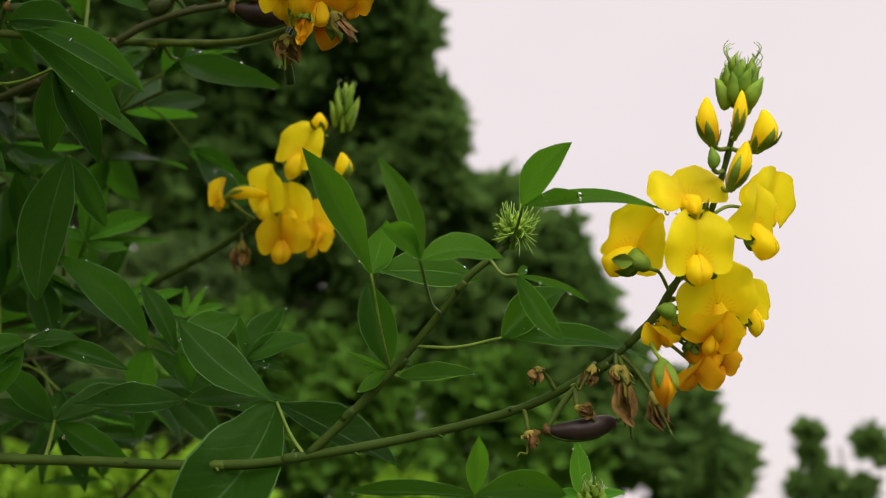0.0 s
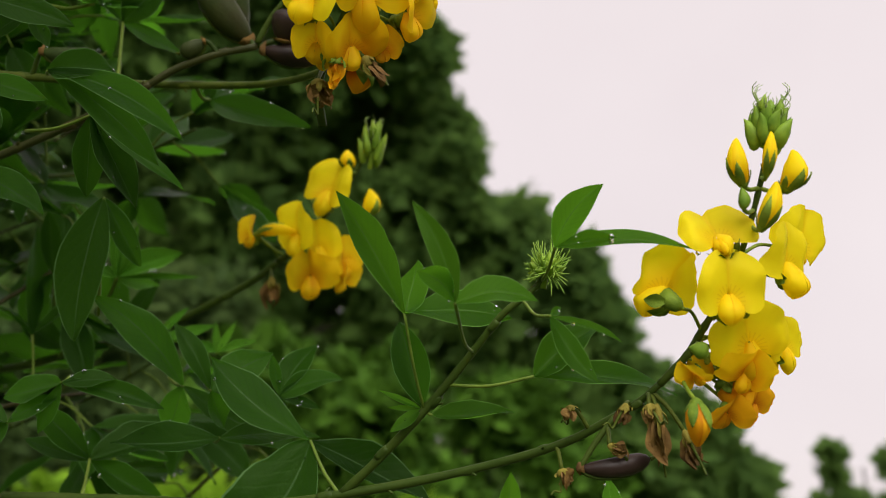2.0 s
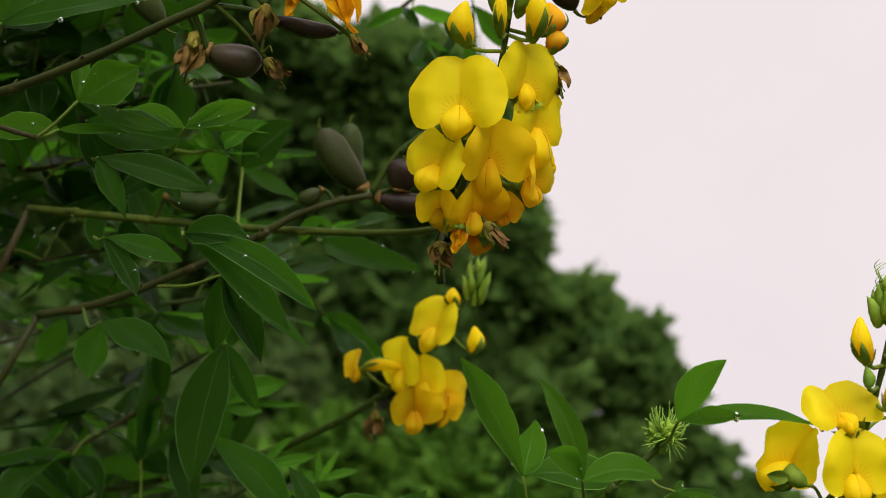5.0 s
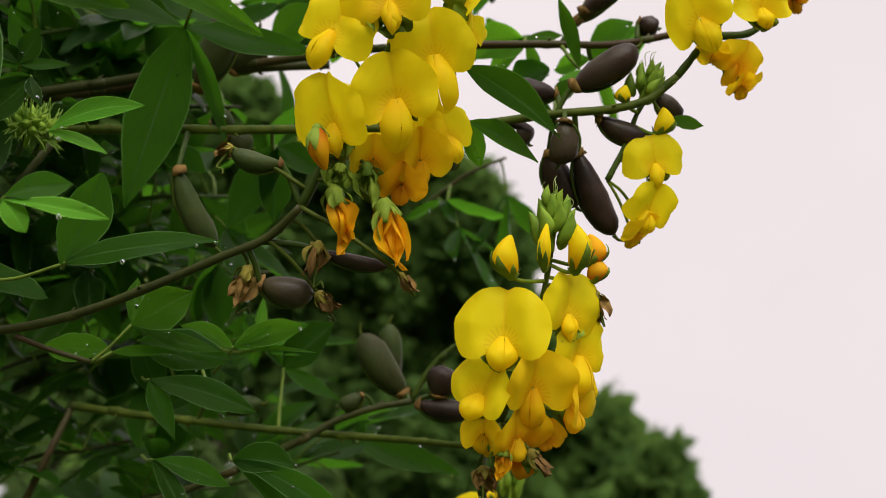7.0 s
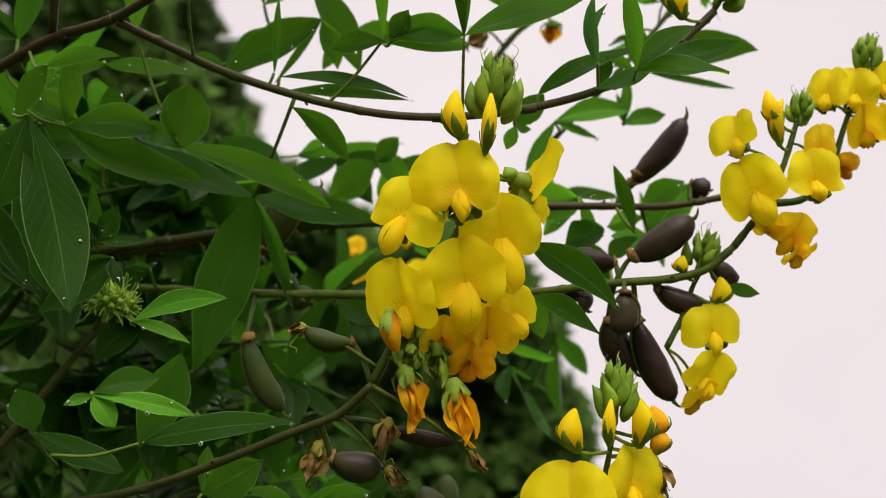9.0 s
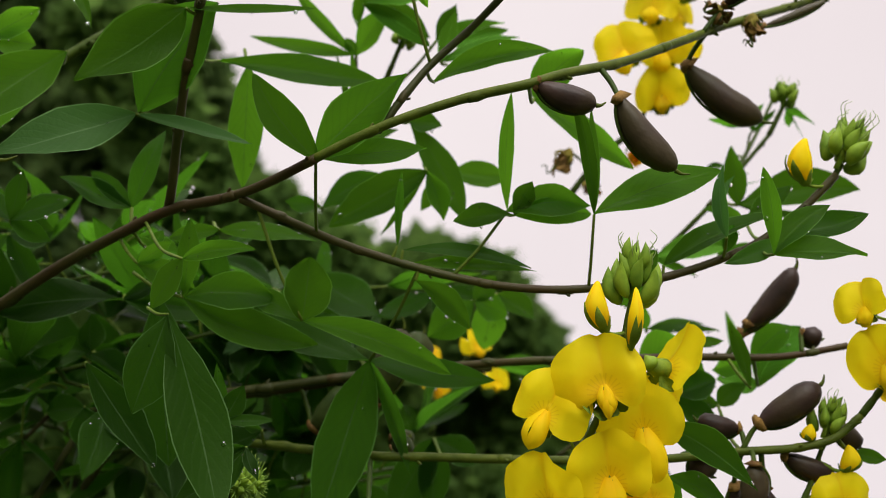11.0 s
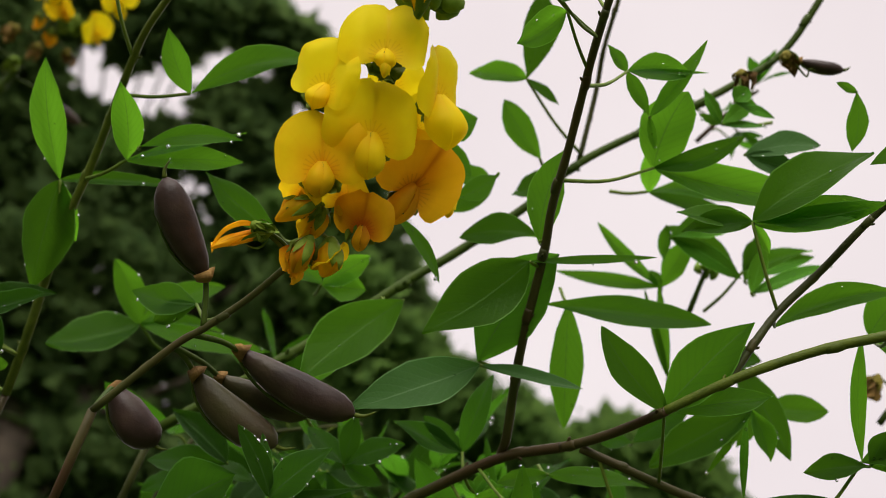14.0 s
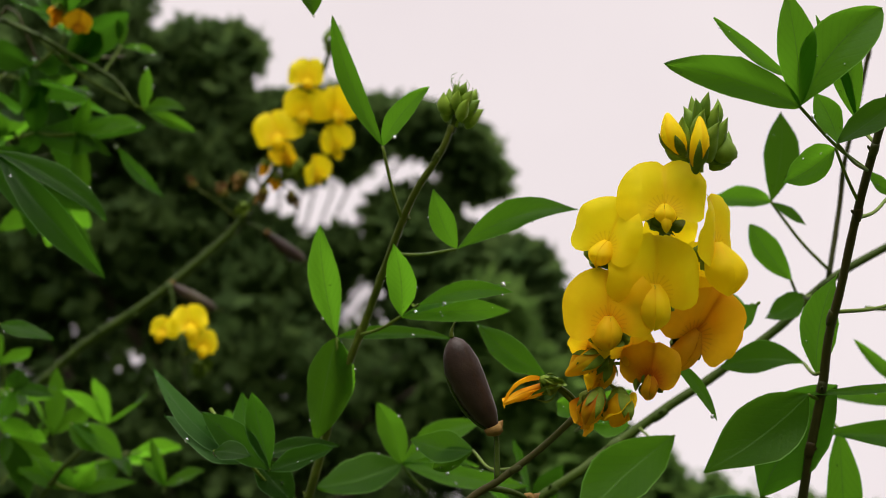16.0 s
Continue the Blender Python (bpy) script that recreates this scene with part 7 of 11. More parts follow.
leaf(branch_b13, [(-0.1211, 0.2318, 1.7469), (-0.1255, 0.2265, 1.7404), (-0.13, 0.2212, 1.736)], [
    ((-0.1041, 0.2269, 1.7404), (0.22, -0.97, -0.04), 0.0122, -0.06, 0.25, 0.04),
    ((-0.1134, 0.2287, 1.7334), (0.34, -0.87, -0.35), 0.0095, 0.05, 0.31, 0.07)], 0.00066, LEAF_PALE)
leaf(branch_b13, [(-0.1213, 0.2414, 1.7693), (-0.1302, 0.2346, 1.7623), (-0.139, 0.2277, 1.7584)], [
    ((-0.1269, 0.2253, 1.7678), (0.05, -0.95, -0.31), 0.0072, 0.00, 0.15, -0.05),
    ((-0.1224, 0.2324, 1.7599), (0.27, -0.96, -0.06), 0.0041, 0.00, 0.25, -0.01),
    ((-0.1446, 0.2182, 1.7693), (0.16, -0.78, -0.60), 0.0051, 0.00, 0.33, 0.07),
    ((-0.1472, 0.2232, 1.761), (0.21, -0.74, -0.64), 0.0037, 0.00, 0.32, -0.03)], 0.00069, YOUNG)
leaf(branch_b12, [(-0.0526, 0.2098, 1.7212), (-0.0486, 0.2063, 1.7165), (-0.0445, 0.2029, 1.7133)], [
    ((-0.0426, 0.1964, 1.7235), (-0.09, -0.85, -0.52), 0.0039, 0.00, 0.38, -0.04),
    ((-0.0325, 0.2037, 1.7181), (0.12, -0.98, -0.14), 0.0081, 0.00, 0.37, -0.06)], 0.00058)
leaf(branch_b12, [(-0.1371, 0.3074, 1.7397), (-0.1374, 0.302, 1.7357), (-0.1376, 0.2966, 1.7331)], [
    ((-0.1304, 0.2876, 1.7495), (-0.02, -0.88, -0.48), 0.0070, 0.00, 0.27, 0.01),
    ((-0.1091, 0.2975, 1.7459), (0.05, -1.00, -0.06), 0.0085, -0.05, 0.41, -0.05)], 0.00075, YOUNG)
leaf(branch_b13, [(-0.2901, 0.2188, 1.6829), (-0.2861, 0.2136, 1.6807), (-0.2821, 0.2084, 1.68)], [
    ((-0.2637, 0.2072, 1.6907), (0.13, -0.93, -0.33), 0.0101, 0.00, 0.13, -0.01),
    ((-0.2663, 0.2137, 1.6802), (0.32, -0.95, -0.03), 0.0123, 0.00, 0.13, -0.02),
    ((-0.2948, 0.2099, 1.6898), (-0.00, -0.99, 0.14), 0.0094, 0.00, 0.36, 0.06)], 0.00066)
leaf(branch_b13, [(-0.3236, 0.2328, 1.6286), (-0.3188, 0.2308, 1.6219), (-0.3141, 0.2288, 1.6172)], [
    ((-0.3422, 0.2216, 1.6138), (0.24, -0.97, 0.10), 0.0126, 0.00, 0.31, 0.03),
    ((-0.3336, 0.2134, 1.6297), (0.69, -0.67, 0.25), 0.0143, 0.00, 0.46, 0.07)], 0.00064, LEAF_SHADED)
leaf(branch_b10, [(-0.2876, 0.2408, 1.6346), (-0.2881, 0.2306, 1.6369), (-0.2887, 0.2203, 1.6417)], [
    ((-0.2671, 0.2241, 1.6649), (0.28, -0.95, -0.11), 0.0093, 0.00, 0.18, 0.06),
    ((-0.312, 0.228, 1.6375), (-0.24, -0.92, -0.32), 0.0144, 0.00, 0.28, 0.04)], 0.00064)
leaf(branch_b10, [(-0.2852, 0.2306, 1.5962), (-0.2838, 0.2257, 1.5922), (-0.2825, 0.2208, 1.5897)], [
    ((-0.2849, 0.2277, 1.5787), (0.69, -0.53, -0.48), 0.0140, 0.00, 0.26, 0.06),
    ((-0.2668, 0.2302, 1.5839), (0.54, -0.83, 0.12), 0.0088, 0.00, 0.32, 0.05),
    ((-0.2954, 0.2218, 1.582), (0.15, -0.92, -0.37), 0.0099, 0.00, 0.25, 0.00)], 0.00059, LEAF_SHADED)
leaf(branch_b10, [(-0.2433, 0.2737, 1.6093), (-0.2411, 0.269, 1.6055), (-0.2388, 0.2644, 1.6031)], [
    ((-0.2836, 0.2552, 1.5944), (0.15, -0.95, 0.26), 0.0185, 0.05, 0.19, -0.00),
    ((-0.2229, 0.2639, 1.6116), (-0.02, -1.00, -0.03), 0.0071, 0.00, 0.15, -0.02),
    ((-0.2041, 0.2757, 1.604), (0.30, -0.95, 0.12), 0.0154, 0.00, 0.47, -0.03)], 0.00064, LEAF_SHADED)

# leaves against the sky
leaf(branch_b11, [(-0.1684, 0.1369, 1.6948), (-0.1651, 0.15, 1.7079), (-0.1619, 0.163, 1.7259)], [
    ((-0.1415, 0.1707, 1.7288), (0.37, -0.90, -0.21), 0.0111, -0.04, 0.40, 0.04),
    ((-0.137, 0.1725, 1.7294), (0.37, -0.92, -0.15), 0.0023, 0.00, 0.42, 0.02),
    ((-0.1672, 0.1554, 1.7319), (0.41, -0.72, -0.56), 0.0050, 0.00, 0.35, -0.03),
    ((-0.1564, 0.1742, 1.7156), (0.22, -0.72, -0.66), 0.0058, 0.00, 0.44, -0.00)], 0.00060)
leaf(branch_b13, [(-0.1578, 0.1857, 1.721), (-0.1569, 0.1801, 1.7174), (-0.156, 0.1746, 1.7154)], [
    ((-0.136, 0.166, 1.7378), (-0.10, -0.96, -0.27), 0.0073, 0.00, 0.18, -0.04),
    ((-0.1553, 0.1818, 1.707), (-0.03, -0.75, -0.66), 0.0033, 0.00, 0.39, 0.01)], 0.00060)
leaf(branch_b13x, [(-0.1978, 0.2431, 1.7643), (-0.2044, 0.2228, 1.7645), (-0.2111, 0.2025, 1.7698)], [
    ((-0.2025, 0.183, 1.7987), (0.32, -0.74, -0.59), 0.0136, 0.05, 0.14, 0.05),
    ((-0.2354, 0.1995, 1.7756), (0.09, -0.99, -0.11), 0.0117, 0.04, 0.43, -0.05),
    ((-0.1997, 0.2128, 1.7642), (0.60, -0.77, -0.20), 0.0054, 0.00, 0.16, 0.03)], 0.00071)
leaf(branch_b11, [(-0.1665, 0.133, 1.6963), (-0.1678, 0.1232, 1.698), (-0.1691, 0.1135, 1.7022)], [
    ((-0.1862, 0.1209, 1.6997), (-0.29, -0.83, -0.48), 0.0119, -0.06, 0.34, -0.03)], 0.00052)
leaf(branch_b13, [(-0.2061, 0.2457, 1.7547), (-0.2061, 0.2374, 1.7476), (-0.206, 0.2291, 1.7429)], [
    ((-0.2202, 0.2297, 1.7336), (0.04, -0.99, -0.13), 0.0125, -0.08, 0.16, -0.05)], 0.00071)
leaf(branch_b13, [(-0.2167, 0.1983, 1.7164), (-0.2142, 0.1939, 1.7124), (-0.2117, 0.1895, 1.7099)], [
    ((-0.2256, 0.1898, 1.7012), (0.07, -0.99, -0.14), 0.0093, -0.05, 0.15, -0.05)], 0.00064)
leaf(branch_b13, [(-0.1855, 0.2483, 1.747), (-0.1775, 0.2462, 1.7433), (-0.1694, 0.2441, 1.7416)], [
    ((-0.1345, 0.2668, 1.7519), (0.54, -0.84, 0.01), 0.0103, -0.03, 0.35, 0.06),
    ((-0.1356, 0.279, 1.7533), (0.71, -0.70, 0.05), 0.0093, 0.04, 0.14, 0.02),
    ((-0.1619, 0.2259, 1.7514), (-0.27, -0.54, -0.80), 0.0093, 0.00, 0.16, 0.04)], 0.00071)
leaf(branch_b13, [(-0.1669, 0.2748, 1.7462), (-0.166, 0.2697, 1.7422), (-0.165, 0.2645, 1.7397)], [
    ((-0.1387, 0.2843, 1.7316), (0.51, -0.80, -0.31), 0.0110, -0.05, 0.23, -0.06),
    ((-0.1667, 0.2727, 1.7288), (-0.14, -0.80, -0.58), 0.0060, 0.00, 0.31, 0.06)], 0.00073)
leaf(branch_b12, [(-0.1547, 0.301, 1.7218), (-0.146, 0.2935, 1.7246), (-0.1372, 0.286, 1.7304)], [
    ((-0.1282, 0.2796, 1.7436), (-0.03, -0.91, -0.42), 0.0080, 0.00, 0.18, -0.03),
    ((-0.1098, 0.2901, 1.742), (0.15, -0.99, -0.01), 0.0101, -0.04, 0.46, -0.03)], 0.00073)
leaf(branch_b10g, [(-0.1704, 0.3131, 1.6892), (-0.1693, 0.3056, 1.6879), (-0.1682, 0.2981, 1.6885)], [
    ((-0.169, 0.2732, 1.7183), (0.08, -0.77, -0.64), 0.0047, 0.00, 0.25, -0.05),
    ((-0.1529, 0.2993, 1.6963), (0.04, -1.00, 0.08), 0.0075, 0.00, 0.34, 0.02),
    ((-0.1744, 0.2727, 1.7156), (0.06, -0.73, -0.68), 0.0037, 0.00, 0.17, 0.00)], 0.00072)
leaf(branch_b13, [(-0.1339, 0.2455, 1.7985), (-0.133, 0.2272, 1.7713), (-0.1321, 0.2089, 1.7513)], [
    ((-0.1268, 0.2075, 1.7562), (0.05, -0.95, -0.32), 0.0077, 0.00, 0.28, 0.01),
    ((-0.1181, 0.2172, 1.7496), (0.51, -0.86, -0.04), 0.0054, 0.00, 0.17, -0.03),
    ((-0.1245, 0.2123, 1.7518), (0.41, -0.90, -0.17), 0.0037, 0.00, 0.31, 0.06)], 0.00066, YOUNG)
leaf(branch_b15, [(-0.3904, 0.1278, 1.6468), (-0.3779, 0.1339, 1.6347), (-0.3654, 0.14, 1.6268)], [
    ((-0.3681, 0.1217, 1.6473), (0.66, -0.60, -0.45), 0.0107, 0.00, 0.36, -0.01),
    ((-0.3431, 0.1439, 1.6355), (0.14, -0.99, 0.09), 0.0098, 0.00, 0.42, -0.02),
    ((-0.3777, 0.1131, 1.6352), (0.83, -0.47, -0.29), 0.0116, 0.00, 0.21, -0.01)], 0.00059, LEAF_SHADED)
leaf(branch_b15, [(-0.3698, 0.118, 1.6205), (-0.3661, 0.1134, 1.6175), (-0.3624, 0.1088, 1.616)], [
    ((-0.3514, 0.1138, 1.6164), (0.41, -0.90, 0.14), 0.0088, 0.00, 0.22, 0.02)], 0.00054, LEAF_SHADED)
leaf(branch_b15, [(-0.4616, 0.2423, 1.6332), (-0.4572, 0.2372, 1.6311), (-0.4527, 0.2322, 1.6307)], [
    ((-0.4387, 0.2312, 1.6403), (0.18, -0.92, -0.36), 0.0086, 0.00, 0.46, -0.04),
    ((-0.4464, 0.2208, 1.6482), (0.73, -0.42, -0.54), 0.0064, 0.00, 0.24, -0.05),
    ((-0.4419, 0.2376, 1.6306), (0.43, -0.86, 0.28), 0.0078, 0.00, 0.42, 0.02),
    ((-0.4583, 0.2226, 1.6389), (0.68, -0.66, -0.31), 0.0106, 0.00, 0.47, -0.01)], 0.00075, YOUNG)
leaf(branch_b15, [(-0.383, 0.1844, 1.6229), (-0.3869, 0.1828, 1.6253), (-0.3909, 0.1811, 1.6289)], [
    ((-0.4095, 0.177, 1.6226), (0.25, -0.96, -0.11), 0.0175, 0.00, 0.38, -0.03),
    ((-0.3892, 0.1765, 1.6355), (0.90, -0.21, -0.38), 0.0121, 0.00, 0.24, -0.05)], 0.00066)

# leaves on the last upright stem
leaf(branch_b11, [(-0.162, 0.1234, 1.7002), (-0.1674, 0.1054, 1.6947), (-0.1729, 0.0874, 1.6937)], [
    ((-0.203, 0.0603, 1.6913), (0.61, -0.64, -0.47), 0.0117, 0.06, 0.38, -0.01),
    ((-0.1702, 0.0629, 1.7129), (0.34, -0.56, -0.76), 0.0113, 0.03, 0.14, -0.02),
    ((-0.1487, 0.08, 1.7193), (0.18, -0.88, -0.43), 0.0170, -0.06, 0.46, 0.04)], 0.00049)
leaf(branch_b11, [(-0.1846, 0.1191, 1.7434), (-0.1829, 0.1152, 1.7382), (-0.1813, 0.1114, 1.7344)], [
    ((-0.1993, 0.0915, 1.7496), (0.54, -0.76, -0.36), 0.0057, -0.04, 0.30, -0.05)], 0.00056)
leaf(branch_b11, [(-0.162, 0.1234, 1.7002), (-0.1638, 0.1108, 1.6924), (-0.1656, 0.0983, 1.688)], [
    ((-0.1704, 0.0932, 1.7058), (0.06, -0.96, -0.26), 0.0074, 0.05, 0.20, -0.06),
    ((-0.1474, 0.0973, 1.7025), (0.08, -0.98, -0.17), 0.0092, 0.00, 0.22, -0.05)], 0.00049)
leaf(branch_b11, [(-0.1584, 0.1168, 1.7039), (-0.1613, 0.119, 1.7113), (-0.1641, 0.1213, 1.7208)], [
    ((-0.1626, 0.099, 1.7449), (0.20, -0.71, -0.67), 0.0077, 0.00, 0.46, 0.06),
    ((-0.1704, 0.0962, 1.742), (0.35, -0.65, -0.67), 0.0054, 0.00, 0.16, 0.04)], 0.00054)
leaf(branch_b15, [(-0.3131, 0.1089, 1.7026), (-0.3118, 0.0965, 1.7073), (-0.3105, 0.0842, 1.7152)], [
    ((-0.3158, 0.0465, 1.742), (0.53, -0.54, -0.65), 0.0076, -0.05, 0.31, -0.05),
    ((-0.2937, 0.0783, 1.7337), (0.19, -0.88, -0.45), 0.0087, -0.06, 0.32, -0.00)], 0.00061)
leaf(branch_b15, [(-0.3218, 0.1176, 1.6967), (-0.3102, 0.1207, 1.6966), (-0.2987, 0.1238, 1.6993)], [
    ((-0.258, 0.1301, 1.7148), (0.26, -0.92, -0.30), 0.0133, -0.06, 0.32, 0.07),
    ((-0.3024, 0.107, 1.7139), (0.50, -0.63, -0.59), 0.0088, -0.06, 0.20, 0.01)], 0.00062)
leaf(branch_b15, [(-0.3415, 0.1379, 1.6792), (-0.3304, 0.1339, 1.6771), (-0.3193, 0.1298, 1.6779)], [
    ((-0.3154, 0.1093, 1.6938), (0.59, -0.42, -0.69), 0.0106, 0.05, 0.26, 0.02),
    ((-0.2865, 0.1444, 1.6952), (0.34, -0.93, 0.14), 0.0049, 0.00, 0.24, 0.05),
    ((-0.2843, 0.1431, 1.6853), (0.36, -0.93, -0.04), 0.0096, -0.05, 0.17, -0.05)], 0.00062)
leaf(branch_b15, [(-0.3535, 0.1495, 1.6645), (-0.3518, 0.1427, 1.6701), (-0.35, 0.1359, 1.678)], [
    ((-0.3457, 0.1048, 1.7051), (0.71, -0.40, -0.57), 0.0118, -0.04, 0.29, -0.00),
    ((-0.3604, 0.1549, 1.6459), (0.76, -0.42, -0.50), 0.0195, 0.03, 0.33, 0.01),
    ((-0.3135, 0.1551, 1.6853), (0.47, -0.88, -0.00), 0.0067, -0.06, 0.39, -0.03),
    ((-0.351, 0.1552, 1.6655), (0.62, -0.40, -0.67), 0.0067, 0.00, 0.39, 0.02)], 0.00065)
leaf(branch_b15, [(-0.3754, 0.1758, 1.6328), (-0.3749, 0.1563, 1.6289), (-0.3744, 0.1369, 1.6297)], [
    ((-0.3896, 0.0966, 1.6438), (0.88, -0.42, -0.24), 0.0083, -0.10, 0.19, 0.03),
    ((-0.3939, 0.1115, 1.6333), (0.79, -0.61, 0.05), 0.0131, -0.06, 0.16, 0.07)], 0.00062, LEAF_PALE)
leaf(branch_b15, [(-0.3754, 0.1758, 1.6328), (-0.3768, 0.1603, 1.6319), (-0.3783, 0.1448, 1.6348)], [
    ((-0.3845, 0.1336, 1.658), (0.55, -0.80, -0.24), 0.0095, -0.04, 0.18, -0.05),
    ((-0.3538, 0.1601, 1.6453), (0.48, -0.87, 0.15), 0.0086, -0.05, 0.34, 0.05),
    ((-0.3653, 0.1572, 1.6236), (0.63, -0.77, -0.12), 0.0133, 0.00, 0.37, -0.05)], 0.00064, LEAF_SHADED)
leaf(branch_b13, [(-0.3753, 0.2536, 1.6812), (-0.3759, 0.2429, 1.6808), (-0.3765, 0.2322, 1.683)], [
    ((-0.3797, 0.2066, 1.6988), (0.73, -0.43, -0.54), 0.0122, 0.04, 0.21, -0.01),
    ((-0.3467, 0.2391, 1.706), (0.39, -0.89, -0.24), 0.0138, -0.07, 0.38, -0.04),
    ((-0.3286, 0.2598, 1.6819), (0.49, -0.85, 0.18), 0.0108, 0.04, 0.24, 0.02),
    ((-0.3531, 0.2562, 1.6917), (0.64, -0.72, 0.26), 0.0088, -0.05, 0.30, 0.05),
    ((-0.4046, 0.2146, 1.6641), (0.39, -0.89, 0.24), 0.0218, -0.04, 0.22, -0.02)], 0.00078)
leaf(branch_b14, [(-0.282, 0.1807, 1.6785), (-0.281, 0.1744, 1.6751), (-0.2801, 0.1682, 1.6734)], [
    ((-0.2989, 0.145, 1.6833), (0.72, -0.67, -0.20), 0.0122, -0.05, 0.17, -0.01)], 0.00063)
leaf(branch_b17, [(-0.5752, 0.084, 1.8774), (-0.5544, 0.1128, 1.8655), (-0.5336, 0.1416, 1.8623)], [
    ((-0.5281, 0.1281, 1.8803), (0.65, -0.50, -0.57), 0.0083, 0.00, 0.47, -0.04),
    ((-0.5112, 0.1485, 1.8637), (0.30, -0.93, -0.21), 0.0114, -0.05, 0.39, 0.03),
    ((-0.5109, 0.1618, 1.8584), (0.60, -0.74, -0.31), 0.0088, 0.00, 0.46, -0.02)], 0.00098)
leaf(branch_b17, [(-0.5429, 0.115, 1.8666), (-0.5409, 0.1147, 1.8754), (-0.5388, 0.1143, 1.8866)], [
    ((-0.5226, 0.1244, 1.8882), (0.53, -0.85, -0.04), 0.0060, 0.00, 0.36, -0.01),
    ((-0.537, 0.1035, 1.8991), (0.80, -0.39, -0.45), 0.0074, 0.00, 0.36, -0.02)], 0.00098)
leaf(branch_b17, [(-0.5819, 0.1191, 1.8368), (-0.5676, 0.1218, 1.8331), (-0.5534, 0.1246, 1.8329)], [
    ((-0.5206, 0.14, 1.8414), (0.44, -0.89, -0.11), 0.0147, -0.04, 0.30, 0.03),
    ((-0.5443, 0.1156, 1.8489), (0.75, -0.30, -0.59), 0.0085, 0.00, 0.41, -0.04),
    ((-0.539, 0.1397, 1.8279), (0.72, -0.69, -0.04), 0.0064, 0.00, 0.12, 0.04),
    ((-0.5557, 0.1509, 1.804), (0.81, -0.39, -0.43), 0.0112, 0.00, 0.42, -0.05)], 0.00094)
leaf(branch_b17, [(-0.5447, 0.1436, 1.8392), (-0.5399, 0.1414, 1.8345), (-0.5351, 0.1392, 1.8314)], [
    ((-0.5178, 0.1658, 1.8168), (0.79, -0.59, -0.14), 0.0083, 0.06, 0.29, -0.04)], 0.00094, LEAF_SHADED)
leaf(branch_b17, [(-0.493, 0.0586, 1.7388), (-0.4872, 0.0566, 1.7347), (-0.4814, 0.0545, 1.7323)], [
    ((-0.4433, 0.1008, 1.6966), (0.69, -0.70, -0.17), 0.0146, 0.03, 0.47, 0.05),
    ((-0.4461, 0.0919, 1.7199), (0.72, -0.69, -0.03), 0.0132, -0.05, 0.42, 0.02),
    ((-0.4723, 0.0804, 1.7124), (0.92, -0.37, -0.07), 0.0164, 0.00, 0.35, -0.03)], 0.00072, LEAF_SHADED)
leaf(branch_b18, [(-0.5185, 0.1133, 1.6959), (-0.5127, 0.1112, 1.6918), (-0.5068, 0.1091, 1.6895)], [
    ((-0.4882, 0.1232, 1.6888), (0.60, -0.79, 0.10), 0.0086, 0.00, 0.12, 0.03)], 0.00075, LEAF_SHADED)
leaf(branch_b15, [(-0.3359, 0.0462, 1.7711), (-0.3326, 0.0433, 1.766), (-0.3294, 0.0404, 1.7625)], [
    ((-0.3291, 0.0507, 1.7521), (0.61, -0.57, -0.55), 0.0098, 0.00, 0.39, 0.01)], 0.00062)
leaf(branch_b18, [(-0.5823, 0.2346, 1.7142), (-0.5814, 0.2266, 1.7141), (-0.5804, 0.2187, 1.716)], [
    ((-0.5602, 0.2428, 1.7062), (0.77, -0.64, 0.02), 0.0133, -0.06, 0.23, 0.04),
    ((-0.5711, 0.234, 1.7071), (0.79, -0.59, -0.18), 0.0116, 0.00, 0.33, 0.04)], 0.00094)
leaf(branch_b18, [(-0.607, 0.2439, 1.6973), (-0.603, 0.2492, 1.6967), (-0.599, 0.2544, 1.6977)], [
    ((-0.57, 0.2659, 1.7074), (0.35, -0.94, 0.06), 0.0104, 0.00, 0.37, -0.05),
    ((-0.587, 0.2491, 1.7121), (0.49, -0.60, -0.63), 0.0115, 0.00, 0.42, -0.04),
    ((-0.6058, 0.2394, 1.7081), (0.75, -0.57, -0.34), 0.0074, 0.00, 0.13, 0.04),
    ((-0.6163, 0.2329, 1.707), (0.64, -0.67, -0.36), 0.0070, 0.00, 0.28, -0.00),
    ((-0.6254, 0.2326, 1.7006), (0.64, -0.77, -0.01), 0.0103, 0.00, 0.29, 0.01)], 0.00098)
leaf(branch_b18, [(-0.5802, 0.2974, 1.7191), (-0.5754, 0.2926, 1.717), (-0.5707, 0.2877, 1.7167)], [
    ((-0.5738, 0.267, 1.7357), (0.65, -0.57, -0.51), 0.0069, 0.00, 0.41, 0.04),
    ((-0.5491, 0.2932, 1.727), (0.22, -0.97, 0.06), 0.0109, 0.00, 0.42, 0.02),
    ((-0.5798, 0.2718, 1.7263), (0.88, -0.48, 0.04), 0.0088, 0.00, 0.43, 0.02)], 0.00101)
leaf(branch_b18, [(-0.5406, 0.2926, 1.7534), (-0.5372, 0.2873, 1.7509), (-0.5337, 0.282, 1.75)], [
    ((-0.5333, 0.2766, 1.7558), (0.58, -0.58, -0.57), 0.0070, 0.00, 0.44, 0.07),
    ((-0.5249, 0.2906, 1.7477), (0.71, -0.70, 0.11), 0.0046, 0.00, 0.14, -0.02)], 0.00101, YOUNG)
